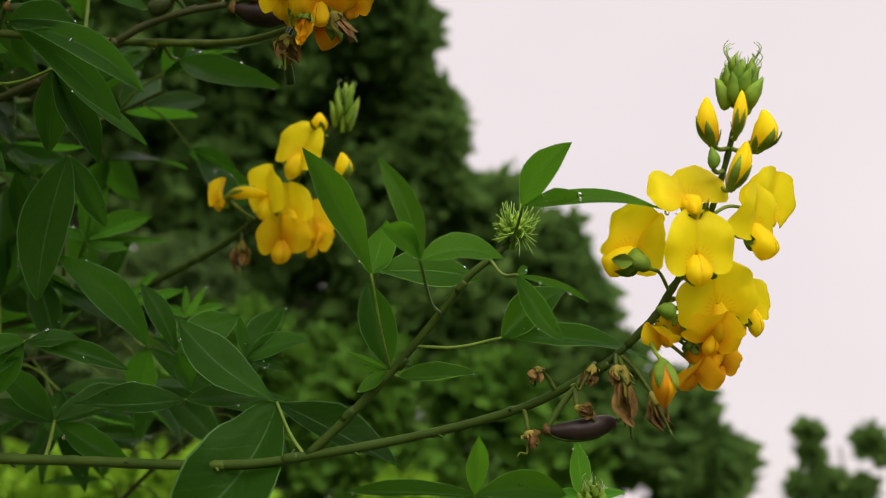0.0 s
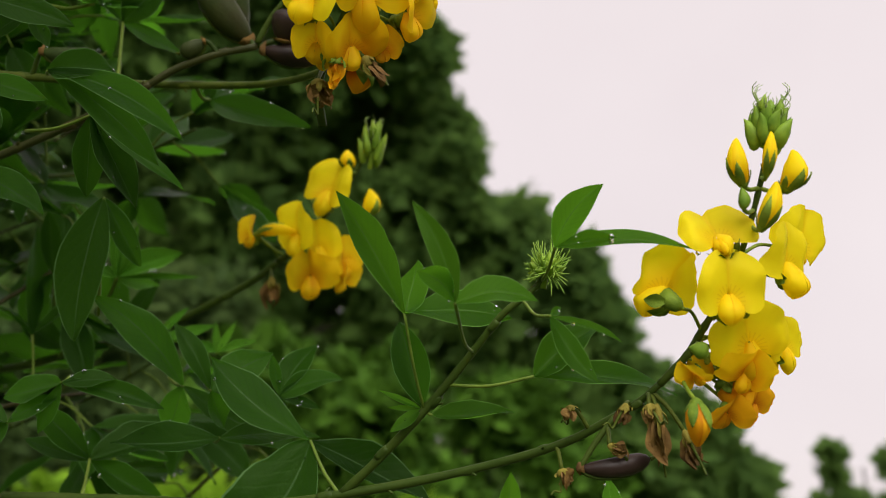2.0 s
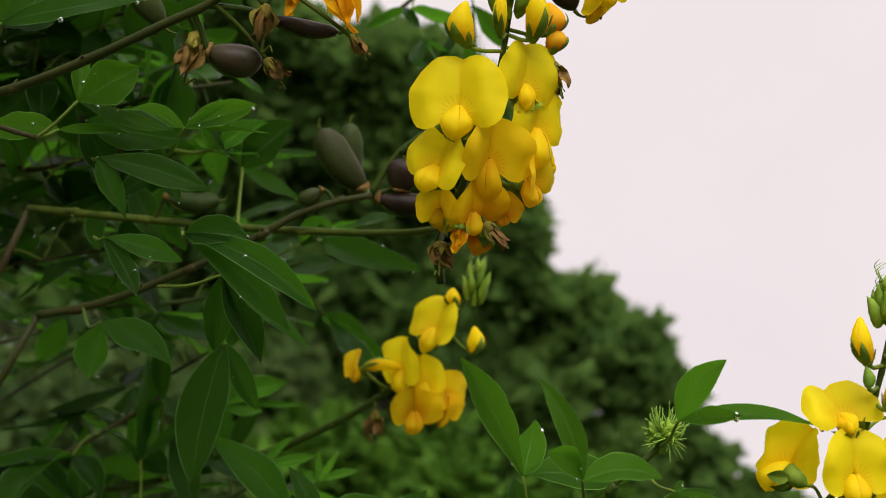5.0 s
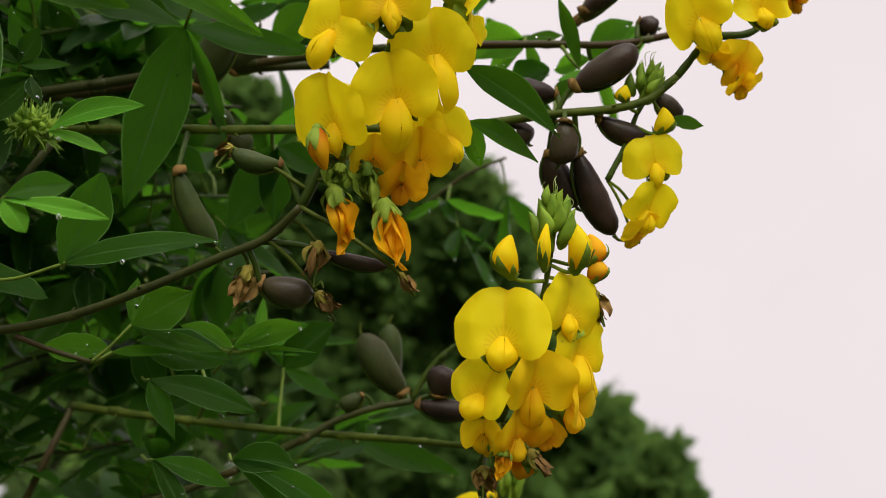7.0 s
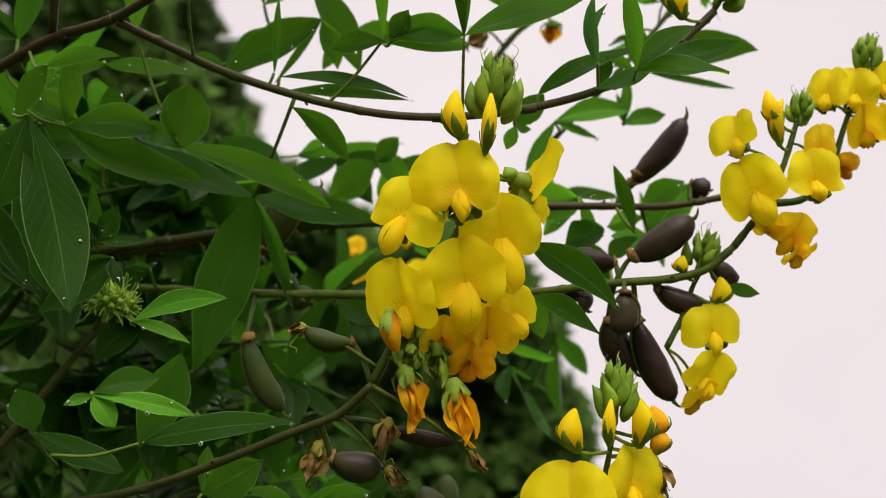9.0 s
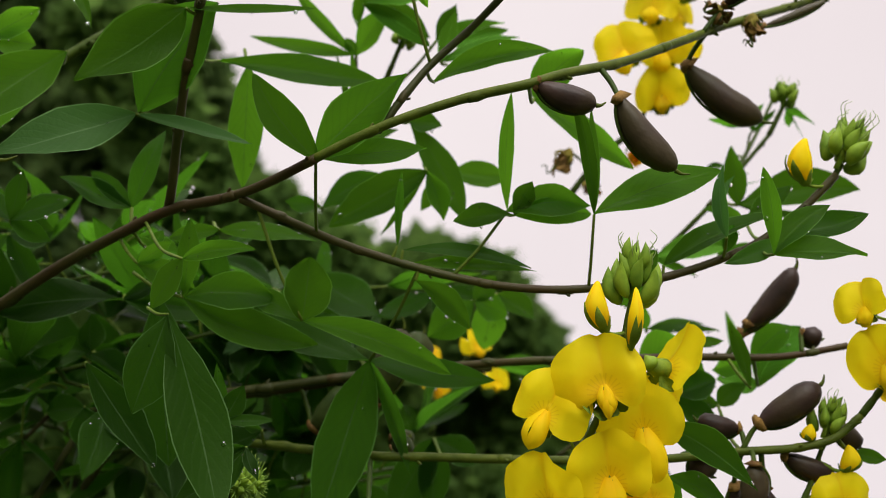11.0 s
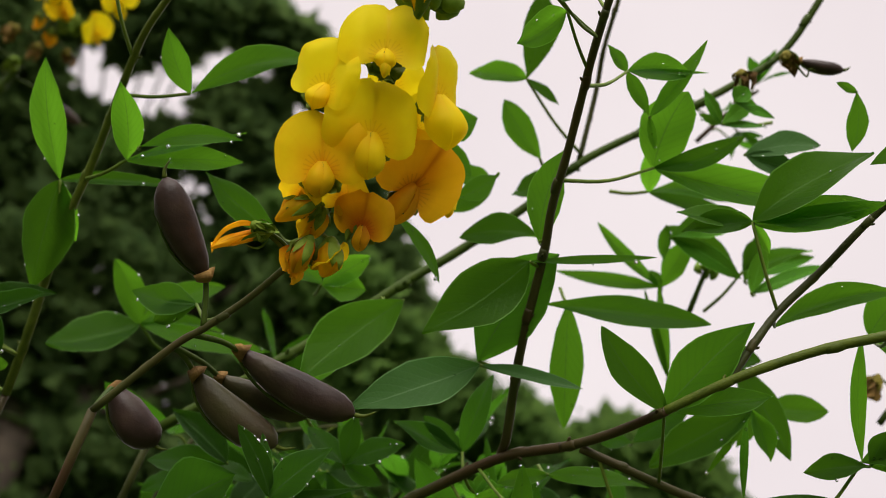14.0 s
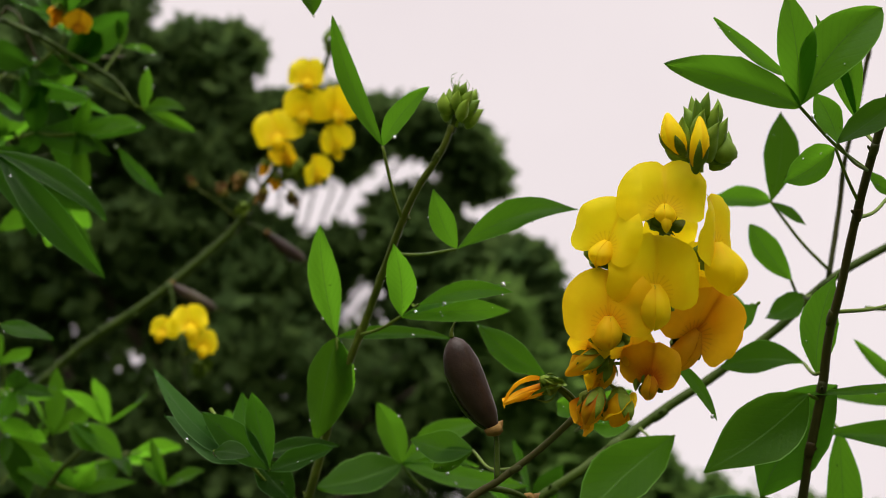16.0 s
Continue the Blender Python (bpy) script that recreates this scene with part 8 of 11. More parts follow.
leaf(branch_b17, [(-0.5595, 0.0979, 1.8719), (-0.5626, 0.1023, 1.8726), (-0.5657, 0.1066, 1.8746)], [
    ((-0.5919, 0.1019, 1.8601), (0.43, -0.72, -0.54), 0.0172, 0.00, 0.25, -0.05),
    ((-0.5471, 0.1053, 1.8897), (0.49, -0.58, -0.65), 0.0192, 0.00, 0.12, -0.00),
    ((-0.5317, 0.1045, 1.9019), (0.54, -0.46, -0.71), 0.0200, 0.00, 0.38, -0.01),
    ((-0.5613, 0.1132, 1.871), (0.80, -0.59, -0.11), 0.0236, 0.00, 0.46, 0.06)], 0.00098, LEAF_SHADED)
leaf(branch_b17, [(-0.5884, 0.1173, 1.8662), (-0.5855, 0.1153, 1.86), (-0.5826, 0.1132, 1.8553)], [
    ((-0.6024, 0.1074, 1.8467), (0.42, -0.81, -0.41), 0.0214, 0.00, 0.20, -0.01),
    ((-0.5716, 0.1297, 1.8465), (0.81, -0.58, -0.07), 0.0182, 0.00, 0.27, -0.06),
    ((-0.5909, 0.098, 1.8648), (0.70, -0.61, -0.36), 0.0202, 0.00, 0.40, 0.03)], 0.00098, LEAF_SHADED)
leaf(branch_b18, [(-0.6146, 0.2, 1.7293), (-0.6091, 0.1971, 1.7259), (-0.6036, 0.1941, 1.7241)], [
    ((-0.6003, 0.1874, 1.7335), (0.87, -0.20, -0.45), 0.0133, 0.00, 0.37, 0.04),
    ((-0.5861, 0.2063, 1.7246), (0.55, -0.80, 0.26), 0.0097, 0.00, 0.45, 0.04),
    ((-0.6124, 0.2001, 1.7114), (0.82, 0.02, -0.57), 0.0108, 0.00, 0.36, 0.03)], 0.00094, LEAF_SHADED)

leaf(branch_b17, [(-0.5623, 0.0953, 1.8726), (-0.5686, 0.0959, 1.8664), (-0.5748, 0.0965, 1.8621)], [
    ((-0.5763, 0.1033, 1.8387), (0.97, -0.2, -0.12), 0.0202, -0.02, 0.36, 0.06),
    ((-0.5589, 0.1114, 1.8775), (0.77, -0.2, -0.6), 0.0113, 0.02, -0.27, -0.06),
    ((-0.5965, 0.0792, 1.869), (0.14, -0.51, -0.85), 0.0170, 0.01, 0.33, 0.03)], 0.00082, LEAF_SHADED)
leaf(branch_b17, [(-0.5903, 0.1151, 1.8315), (-0.5854, 0.1167, 1.8328), (-0.5804, 0.1183, 1.8356)], [
    ((-0.5268, 0.145, 1.8474), (0.48, -0.81, -0.34), 0.0131, -0.02, -0.27, 0.05),
    ((-0.5433, 0.1367, 1.8279), (0.4, -0.89, -0.2), 0.0124, 0.02, -0.22, 0.06),
    ((-0.5678, 0.1022, 1.8478), (0.49, -0.25, -0.83), 0.0125, -0.00, 0.31, -0.07)], 0.00082, LEAF_SHADED)
leaf(branch_b17, [(-0.606, 0.1381, 1.8284), (-0.6032, 0.1416, 1.8264), (-0.6004, 0.145, 1.8255)], [
    ((-0.5661, 0.1883, 1.7888), (0.6, -0.74, -0.32), 0.0161, 0.01, 0.34, -0.05),
    ((-0.5842, 0.1712, 1.8277), (0.56, -0.28, -0.78), 0.0121, -0.01, -0.36, -0.02),
    ((-0.6109, 0.1189, 1.8342), (0.85, -0.44, -0.29), 0.0202, 0.02, 0.41, 0.05),
    ((-0.6106, 0.1661, 1.8082), (0.7, -0.21, -0.68), 0.0161, -0.03, 0.15, -0.05)], 0.00084, LEAF_SHADED)

# spikes
spike_a = spike_thing((0.0568, 0.3228, 1.3628), "spike of clear yellow pea flowers with a green bud head")
part("spike_stalk", tube([(0.0568, 0.3228, 1.3628), (0.0638, 0.3185, 1.3704), (0.0679, 0.3151, 1.3776), (0.074, 0.3112, 1.3876), (0.0777, 0.3067, 1.3996), (0.0804, 0.3024, 1.4107), (0.0824, 0.2991, 1.4212)], 0.00122, 0.00073, 9, 6, 0.20, 8.9), STEM, spike_a)
bud_head(spike_a, (0.0824, 0.2993, 1.4205), (0.0835, 0.2957, 1.4367), 0.0144, 18, 30)
flower(spike_a, pose(0.0720, 0.3002, 1.3859, 106, -4, 5), 0.0192, (0.0694, 0.3141, 1.3801), PETAL, PETAL, 0.25, 1.06)
flower(spike_a, pose(0.0581, 0.3077, 1.3886, 66, -7, -119), 0.0198, (0.0672, 0.3157, 1.3764), PETAL, PETAL, 0.30, 1.34)
flower(spike_a, pose(0.0687, 0.3027, 1.4009, 68, -24, -6), 0.0182, (0.0746, 0.3105, 1.3896), PETAL, PETAL, 0.30, 0.90)
flower(spike_a, pose(0.0886, 0.3083, 1.3965, 100, -13, 70), 0.0175, (0.0746, 0.3105, 1.3896), PETAL, PETAL, 0.20, 1.51)
flower(spike_a, pose(0.0958, 0.3223, 1.4052, 114, 2, 62), 0.0169, (0.0765, 0.3082, 1.3956), PETAL, PETAL, 0.20, 1.01)
flower(spike_a, pose(0.0788, 0.3132, 1.3760, 124, -20, 9), 0.0199, (0.0655, 0.3171, 1.3734), PETAL, PETAL, 0.35, 1.12)
flower(spike_a, pose(0.0899, 0.3223, 1.3758, 94, -17, 64), 0.0136, (0.0665, 0.3162, 1.3752), PETAL, PETAL, 0.30, 1.12)
flower(spike_a, pose(0.0794, 0.3154, 1.3668, 148, -3, 28), 0.0141, (0.0638, 0.3185, 1.3704), GOLD, GOLD, 0.48, 1.01)
flower(spike_a, pose(0.0856, 0.3237, 1.3686, 112, -21, 61), 0.0107, (0.0638, 0.3185, 1.3704), PETAL, PETAL, 0.40, 1.01)
flower(spike_a, pose(0.0748, 0.3194, 1.3565, 156, 14, 8), 0.0128, (0.0603, 0.3206, 1.3666), ORANGE, ORANGE, 0.69, 1.12)
flower(spike_a, pose(0.0826, 0.3244, 1.3597, 126, -18, 47), 0.0097, (0.0620, 0.3196, 1.3685), ORANGE, ORANGE, 0.56, 1.01)
flower(spike_a, pose(0.0640, 0.3145, 1.3655, 160, -11, -46), 0.0095, (0.0626, 0.3192, 1.3691), GOLD, GOLD, 0.95, 1.01)
bud(spike_a, (0.0790, 0.3294, 1.3727), (0.0857, 0.3329, 1.3688), 0.0094, GOLD, (0.0658, 0.3168, 1.3740))
bud(spike_a, (0.0798, 0.3269, 1.3661), (0.0871, 0.3305, 1.3616), 0.0089, ORANGE, (0.0641, 0.3182, 1.3710))
bud(spike_a, (0.0692, 0.3189, 1.3706), (0.0642, 0.3216, 1.3660), 0.0088, GOLD, (0.0648, 0.3176, 1.3722))
bud(spike_a, (0.0737, 0.3226, 1.3645), (0.0779, 0.3269, 1.3565), 0.0094, ORANGE, (0.0638, 0.3185, 1.3704))
bud(spike_a, (0.0642, 0.3062, 1.3567), (0.0649, 0.3089, 1.3453), 0.0080, ORANGE, (0.0609, 0.3203, 1.3672))
bud(spike_a, (0.0757, 0.2967, 1.4114), (0.0736, 0.2938, 1.4234), 0.0064, PETAL, (0.0807, 0.3018, 1.4125))
bud(spike_a, (0.0867, 0.2978, 1.4105), (0.0884, 0.2955, 1.421), 0.0069, PETAL, (0.0807, 0.3018, 1.4125))
bud(spike_a, (0.08, 0.2966, 1.3999), (0.0837, 0.2941, 1.4119), 0.0063, PETAL, (0.0786, 0.3053, 1.4033))
bud(spike_a, (0.0808, 0.2927, 1.4129), (0.0819, 0.2902, 1.424), 0.0043, PETAL, (0.0812, 0.301, 1.4151))
bud(spike_a, (0.0756, 0.2961, 1.4049), (0.0748, 0.2948, 1.4107), 0.0037, None, (0.0795, 0.3038, 1.407))
bud(spike_a, (0.0678, 0.3089, 1.3689), (0.0626, 0.308, 1.3708), 0.0050, None, (0.0658, 0.3168, 1.374))
wilt(spike_a, (0.056, 0.3213, 1.3553), (0.0585, 0.3252, 1.3389), 0.0051, (0.0539, 0.3249, 1.3603))
wilt(spike_a, (0.0637, 0.3232, 1.3497), (0.069, 0.3257, 1.3404), 0.0045, (0.0547, 0.3243, 1.361))
wilt(spike_a, (0.0328, 0.3315, 1.3568), (0.0337, 0.3326, 1.3523), 0.0053, (0.0384, 0.3354, 1.3509))
wilt(spike_a, (0.031, 0.3384, 1.3396), (0.0327, 0.3396, 1.3351), 0.0060, (0.0291, 0.3405, 1.3468))
wilt(spike_a, (0.0477, 0.3254, 1.357), (0.0466, 0.3267, 1.3509), 0.0046, (0.0492, 0.3283, 1.3569))
wilt(spike_a, (0.0437, 0.3276, 1.346), (0.0491, 0.3284, 1.3443), 0.0037, (0.0429, 0.3326, 1.3532))
wilt(spike_a, (0.0537, 0.3208, 1.3567), (0.0553, 0.322, 1.3523), 0.0054, (0.0539, 0.3249, 1.3603))
spike_b = spike_thing((-0.0444, 0.338, 1.4419), "spike of yellow to golden pea flowers on an arching stem")
part("spike_stalk", tube([(-0.0444, 0.338, 1.4419), (-0.0451, 0.3305, 1.4511), (-0.0412, 0.3235, 1.4587), (-0.0349, 0.3158, 1.4713), (-0.0288, 0.3074, 1.4854), (-0.0251, 0.2998, 1.4993), (-0.0224, 0.292, 1.513)], 0.00145, 0.00086, 9, 6, 0.20, 0.6), STEM, spike_b)
bud_head(spike_b, (-0.0227, 0.2902, 1.5094), (-0.0213, 0.2822, 1.5284), 0.0163, 18, 6)
flower(spike_b, pose(-0.0357, 0.2917, 1.4855, 105, 2, -6), 0.0257, (-0.0324, 0.3123, 1.4772), PETAL, PETAL, 0.25, 1.06)
flower(spike_b, pose(-0.0172, 0.2977, 1.4949, 105, -6, 31), 0.0212, (-0.0285, 0.3068, 1.4866), PETAL, PETAL, 0.30, 0.78)
flower(spike_b, pose(-0.0141, 0.3067, 1.4847, 109, -16, 52), 0.0194, (-0.0313, 0.3109, 1.4795), PETAL, PETAL, 0.25, 1.57)
flower(spike_b, pose(-0.0414, 0.3014, 1.4697, 104, 26, -14), 0.0204, (-0.0381, 0.3196, 1.4650), PETAL, PETAL, 0.30, 1.12)
flower(spike_b, pose(-0.0269, 0.3007, 1.4724, 133, -5, 19), 0.0209, (-0.0349, 0.3158, 1.4713), GOLD, GOLD, 0.74, 1.23)
flower(spike_b, pose(-0.0166, 0.3122, 1.4700, 113, -22, 52), 0.0181, (-0.0360, 0.3171, 1.4692), GOLD, GOLD, 0.74, 1.23)
flower(spike_b, pose(-0.0420, 0.3091, 1.4586, 142, 18, -12), 0.0146, (-0.0407, 0.3229, 1.4598), GOLD, GOLD, 0.74, 1.12)
flower(spike_b, pose(-0.0321, 0.3098, 1.4583, 147, -9, 11), 0.0172, (-0.0401, 0.3222, 1.4608), GOLD, GOLD, 0.51, 1.23)
flower(spike_b, pose(-0.0237, 0.3159, 1.4603, 156, -19, 26), 0.0131, (-0.0386, 0.3203, 1.4640), ORANGE, ORANGE, 0.44, 1.12)
flower(spike_b, pose(-0.0117, 0.3202, 1.4793, 82, -25, 74), 0.0114, (-0.0334, 0.3137, 1.4748), PETAL, PETAL, 0.40, 1.01)
bud(spike_b, (-0.0313, 0.3191, 1.4546), (-0.0324, 0.3241, 1.4470), 0.0087, ORANGE, (-0.0401, 0.3222, 1.4608))
bud(spike_b, (-0.0383, 0.3155, 1.4606), (-0.0422, 0.3201, 1.4527), 0.0097, GOLD, (-0.0386, 0.3203, 1.4640))
bud(spike_b, (-0.0342, 0.2899, 1.5004), (-0.0347, 0.2846, 1.5122), 0.0082, PETAL, (-0.0244, 0.2978, 1.5028))
bud(spike_b, (-0.024, 0.2848, 1.501), (-0.0234, 0.2794, 1.5136), 0.0050, PETAL, (-0.0235, 0.2953, 1.5073))
bud(spike_b, (-0.0152, 0.292, 1.5034), (-0.0164, 0.2857, 1.5174), 0.0078, PETAL, (-0.0235, 0.2953, 1.5073))
bud(spike_b, (-0.011, 0.2984, 1.5084), (-0.0111, 0.2945, 1.5172), 0.0070, ORANGE, (-0.0233, 0.2946, 1.5085))
bud(spike_b, (-0.01, 0.3006, 1.5037), (-0.0101, 0.2974, 1.5109), 0.0063, ORANGE, (-0.0242, 0.2972, 1.5039))
wilt(spike_b, (-0.036, 0.3103, 1.453), (-0.0372, 0.3139, 1.4443), 0.0073, (-0.0396, 0.3216, 1.4618), ORANGE)
wilt(spike_b, (-0.0276, 0.3119, 1.4528), (-0.0221, 0.3158, 1.4463), 0.0058, (-0.0386, 0.3203, 1.4639))
wilt(spike_b, (-0.0427, 0.3188, 1.4486), (-0.0417, 0.3224, 1.4407), 0.0076, (-0.0428, 0.3264, 1.4555))
wilt(spike_b, (-0.0091, 0.3021, 1.5006), (-0.0064, 0.3063, 1.4921), 0.0045, (-0.0246, 0.2985, 1.5016))
spike_l = spike_thing((-0.0862, 0.4637, 1.4274), "small golden spike of pea flowers on a thin stem")
part("spike_stalk", tube([(-0.0862, 0.4637, 1.4274), (-0.0764, 0.4599, 1.4339), (-0.0648, 0.4556, 1.4475), (-0.0532, 0.45, 1.4629), (-0.0464, 0.4454, 1.476)], 0.00141, 0.00092, 9, 6, 0.20, 4.9), STEM, spike_l)
bud_head(spike_l, (-0.0472, 0.4482, 1.4637), (-0.0451, 0.4435, 1.485), 0.0138, 14, 12)
flower(spike_l, pose(-0.0609, 0.4419, 1.4548, 93, 21, -12), 0.0228, (-0.0648, 0.4556, 1.4475), PETAL, PETAL, 0.30, 1.01)
flower(spike_l, pose(-0.0753, 0.4467, 1.4380, 111, 6, -35), 0.0220, (-0.0764, 0.4599, 1.4339), PETAL, PETAL, 0.35, 1.01)
flower(spike_l, pose(-0.0941, 0.4486, 1.4370, 101, 10, -50), 0.0137, (-0.0854, 0.4634, 1.4279), GOLD, GOLD, 0.82, 1.12)
flower(spike_l, pose(-0.0674, 0.4523, 1.4341, 109, -10, 5), 0.0191, (-0.0764, 0.4599, 1.4339), PETAL, PETAL, 0.35, 1.12)
flower(spike_l, pose(-0.0700, 0.4529, 1.4219, 130, 2, -3), 0.0195, (-0.0797, 0.4612, 1.4317), GOLD, GOLD, 0.51, 1.23)
flower(spike_l, pose(-0.0583, 0.4601, 1.4302, 111, -19, 34), 0.0171, (-0.0764, 0.4599, 1.4339), GOLD, GOLD, 0.56, 1.12)
flower(spike_l, pose(-0.0576, 0.4620, 1.4221, 133, -17, 50), 0.0139, (-0.0764, 0.4599, 1.4339), GOLD, GOLD, 0.78, 1.12)
bud(spike_l, (-0.0469, 0.4477, 1.4432), (-0.0461, 0.4452, 1.4543), 0.0077, PETAL, (-0.059, 0.4528, 1.4552))
bud(spike_l, (-0.0543, 0.4429, 1.4617), (-0.0556, 0.4411, 1.4694), 0.0077, PETAL, (-0.0532, 0.45, 1.4629))
bud(spike_l, (-0.0924, 0.4481, 1.4351), (-0.0743, 0.4493, 1.4359), 0.0055, PETAL, (-0.083, 0.4624, 1.4296))
wilt(spike_l, (-0.0881, 0.4623, 1.4193), (-0.0872, 0.4651, 1.4073), 0.0065, (-0.0897, 0.4656, 1.4253))
spike_c = spike_thing((-0.0938, 0.2625, 1.5101), "large spike of yellow flowers fading orange below")
part("spike_stalk", tube([(-0.0938, 0.2625, 1.5101), (-0.0864, 0.2572, 1.5234), (-0.0765, 0.2511, 1.5392), (-0.0675, 0.2449, 1.5549), (-0.0617, 0.2382, 1.5703), (-0.0576, 0.2312, 1.5855)], 0.00151, 0.00101, 9, 6, 0.20, 5.4), STEM, spike_c)
bud_head(spike_c, (-0.0579, 0.2327, 1.5825), (-0.0556, 0.2226, 1.6028), 0.0168, 18, 20)
flower(spike_c, pose(-0.0661, 0.2284, 1.5608, 114, -10, 10), 0.0245, (-0.0683, 0.2454, 1.5536), PETAL, PETAL, 0.25, 0.69)
flower(spike_c, pose(-0.0811, 0.2334, 1.5539, 109, 31, -8), 0.0203, (-0.0742, 0.2495, 1.5431), PETAL, PETAL, 0.30, 1.18)
flower(spike_c, pose(-0.0453, 0.2427, 1.5728, 92, -41, 145), 0.0226, (-0.0636, 0.2404, 1.5652), PETAL, PETAL, 0.30, 1.34)
flower(spike_c, pose(-0.0553, 0.2439, 1.5531, 125, -16, 15), 0.0216, (-0.0705, 0.2470, 1.5497), PETAL, PETAL, 0.20, 1.51)
flower(spike_c, pose(-0.0651, 0.2427, 1.5380, 131, -7, 0), 0.0224, (-0.0773, 0.2516, 1.5379), PETAL, PETAL, 0.30, 1.34)
flower(spike_c, pose(-0.0827, 0.2446, 1.5315, 132, 0, -13), 0.0245, (-0.0839, 0.2557, 1.5273), PETAL, PETAL, 0.30, 0.84)
flower(spike_c, pose(-0.0530, 0.2643, 1.5368, 103, -33, 51), 0.0153, (-0.0781, 0.2521, 1.5366), PETAL, PETAL, 0.30, 1.12)
flower(spike_c, pose(-0.0597, 0.2618, 1.5277, 139, -20, 26), 0.0176, (-0.0823, 0.2547, 1.5300), GOLD, GOLD, 0.71, 1.12)
flower(spike_c, pose(-0.0644, 0.2618, 1.5191, 164, -1, 15), 0.0139, (-0.0848, 0.2562, 1.5260), ORANGE, ORANGE, 0.71, 1.12)
flower(spike_c, pose(-0.0465, 0.2571, 1.5666, 108, -22, 70), 0.0105, (-0.0656, 0.2427, 1.5600), PETAL, PETAL, 0.40, 1.01)
flower(spike_c, pose(-0.0627, 0.2593, 1.5358, 133, 1, 19), 0.0171, (-0.0798, 0.2531, 1.5339), PETAL, PETAL, 0.30, 1.12)
flower(spike_c, pose(-0.0726, 0.2569, 1.5252, 158, 7, 8), 0.0149, (-0.0839, 0.2557, 1.5273), GOLD, GOLD, 0.79, 1.12)
bud(spike_c, (-0.0827, 0.2604, 1.5231), (-0.0869, 0.2585, 1.5296), 0.0084, ORANGE, (-0.0864, 0.2572, 1.5234))
bud(spike_c, (-0.0856, 0.2416, 1.5251), (-0.0832, 0.2476, 1.5146), 0.0074, ORANGE, (-0.0831, 0.2552, 1.5287))
bud(spike_c, (-0.0655, 0.2266, 1.5734), (-0.0674, 0.2196, 1.5862), 0.0075, PETAL, (-0.06, 0.2353, 1.5766))
bud(spike_c, (-0.0579, 0.2234, 1.5671), (-0.0563, 0.216, 1.5822), 0.0054, PETAL, (-0.0607, 0.2364, 1.5741))
bud(spike_c, (-0.0522, 0.2388, 1.5665), (-0.0542, 0.2365, 1.57), 0.0050, None, (-0.0617, 0.2382, 1.5703))
wilt(spike_c, (-0.0823, 0.2559, 1.512), (-0.0785, 0.265, 1.496), 0.0099, (-0.0895, 0.2594, 1.5179), ORANGE)
wilt(spike_c, (-0.0681, 0.2602, 1.5096), (-0.0635, 0.2702, 1.4921), 0.0105, (-0.0883, 0.2585, 1.5201), ORANGE)
wilt(spike_c, (-0.0635, 0.269, 1.4922), (-0.0595, 0.2724, 1.4874), 0.0039, (-0.093, 0.2598, 1.509))
wilt(spike_c, (-0.0807, 0.2528, 1.5187), (-0.0823, 0.2559, 1.512), 0.0072, (-0.0864, 0.2572, 1.5234), CALYX)
wilt(spike_c, (-0.0738, 0.2558, 1.5202), (-0.0722, 0.2618, 1.5093), 0.0073, (-0.0839, 0.2557, 1.5274), CALYX)
wilt(spike_c, (-0.0889, 0.2683, 1.5009), (-0.0922, 0.2728, 1.4909), 0.0077, (-0.0967, 0.2618, 1.5066))
wilt(spike_c, (-0.1102, 0.2728, 1.4945), (-0.1166, 0.2771, 1.4836), 0.0075, (-0.1125, 0.2681, 1.499))
wilt(spike_c, (-0.0894, 0.2768, 1.4888), (-0.0841, 0.2808, 1.4833), 0.0057, (-0.104, 0.2658, 1.5017))
wilt(spike_c, (-0.1142, 0.2528, 1.5248), (-0.1192, 0.2535, 1.5214), 0.0057, (-0.0913, 0.2607, 1.5145))
spike_d = spike_thing((0.0151, 0.2916, 1.5718), "spike of yellow pea flowers against the sky")
part("spike_stalk", tube([(0.0151, 0.2916, 1.5718), (0.0215, 0.2888, 1.5797), (0.027, 0.2868, 1.5881), (0.0316, 0.2838, 1.5981), (0.0364, 0.2794, 1.6128)], 0.00129, 0.00093, 9, 6, 0.20, 8.1), STEM, spike_d)
bud_head(spike_d, (0.0373, 0.2804, 1.6113), (0.0382, 0.2746, 1.6229), 0.0104, 14, 6)
flower(spike_d, pose(0.0205, 0.2780, 1.5870, 116, -19, -26), 0.0216, (0.0247, 0.2876, 1.5846), PETAL, PETAL, 0.10, 1.20)
flower(spike_d, pose(0.0160, 0.2737, 1.6045, 105, 0, -42), 0.0160, (0.0309, 0.2843, 1.5964), PETAL, PETAL, 0.65, 1.00)
flower(spike_d, pose(0.0409, 0.2849, 1.5953, 108, -19, 24), 0.0185, (0.0297, 0.285, 1.5939), PETAL, PETAL, 0.65, 0.92)
flower(spike_d, pose(0.0349, 0.2915, 1.5779, 152, -0, 35), 0.0136, (0.0229, 0.2883, 1.5818), GOLD, GOLD, 0.50, 1.19)
flower(spike_d, pose(0.0259, 0.2887, 1.5795, 155, 12, -29), 0.0103, (0.0238, 0.288, 1.5832), GOLD, GOLD, 0.40, 0.90)
flower(spike_d, pose(0.0360, 0.2959, 1.5719, 177, -4, 10), 0.0112, (0.0219, 0.2887, 1.5804), GOLD, GOLD, 0.25, 1.13)
flower(spike_d, pose(0.0449, 0.2885, 1.6099, 116, -14, 29), 0.0138, (0.034, 0.2816, 1.6055), GOLD, GOLD, 0.10, 0.87)
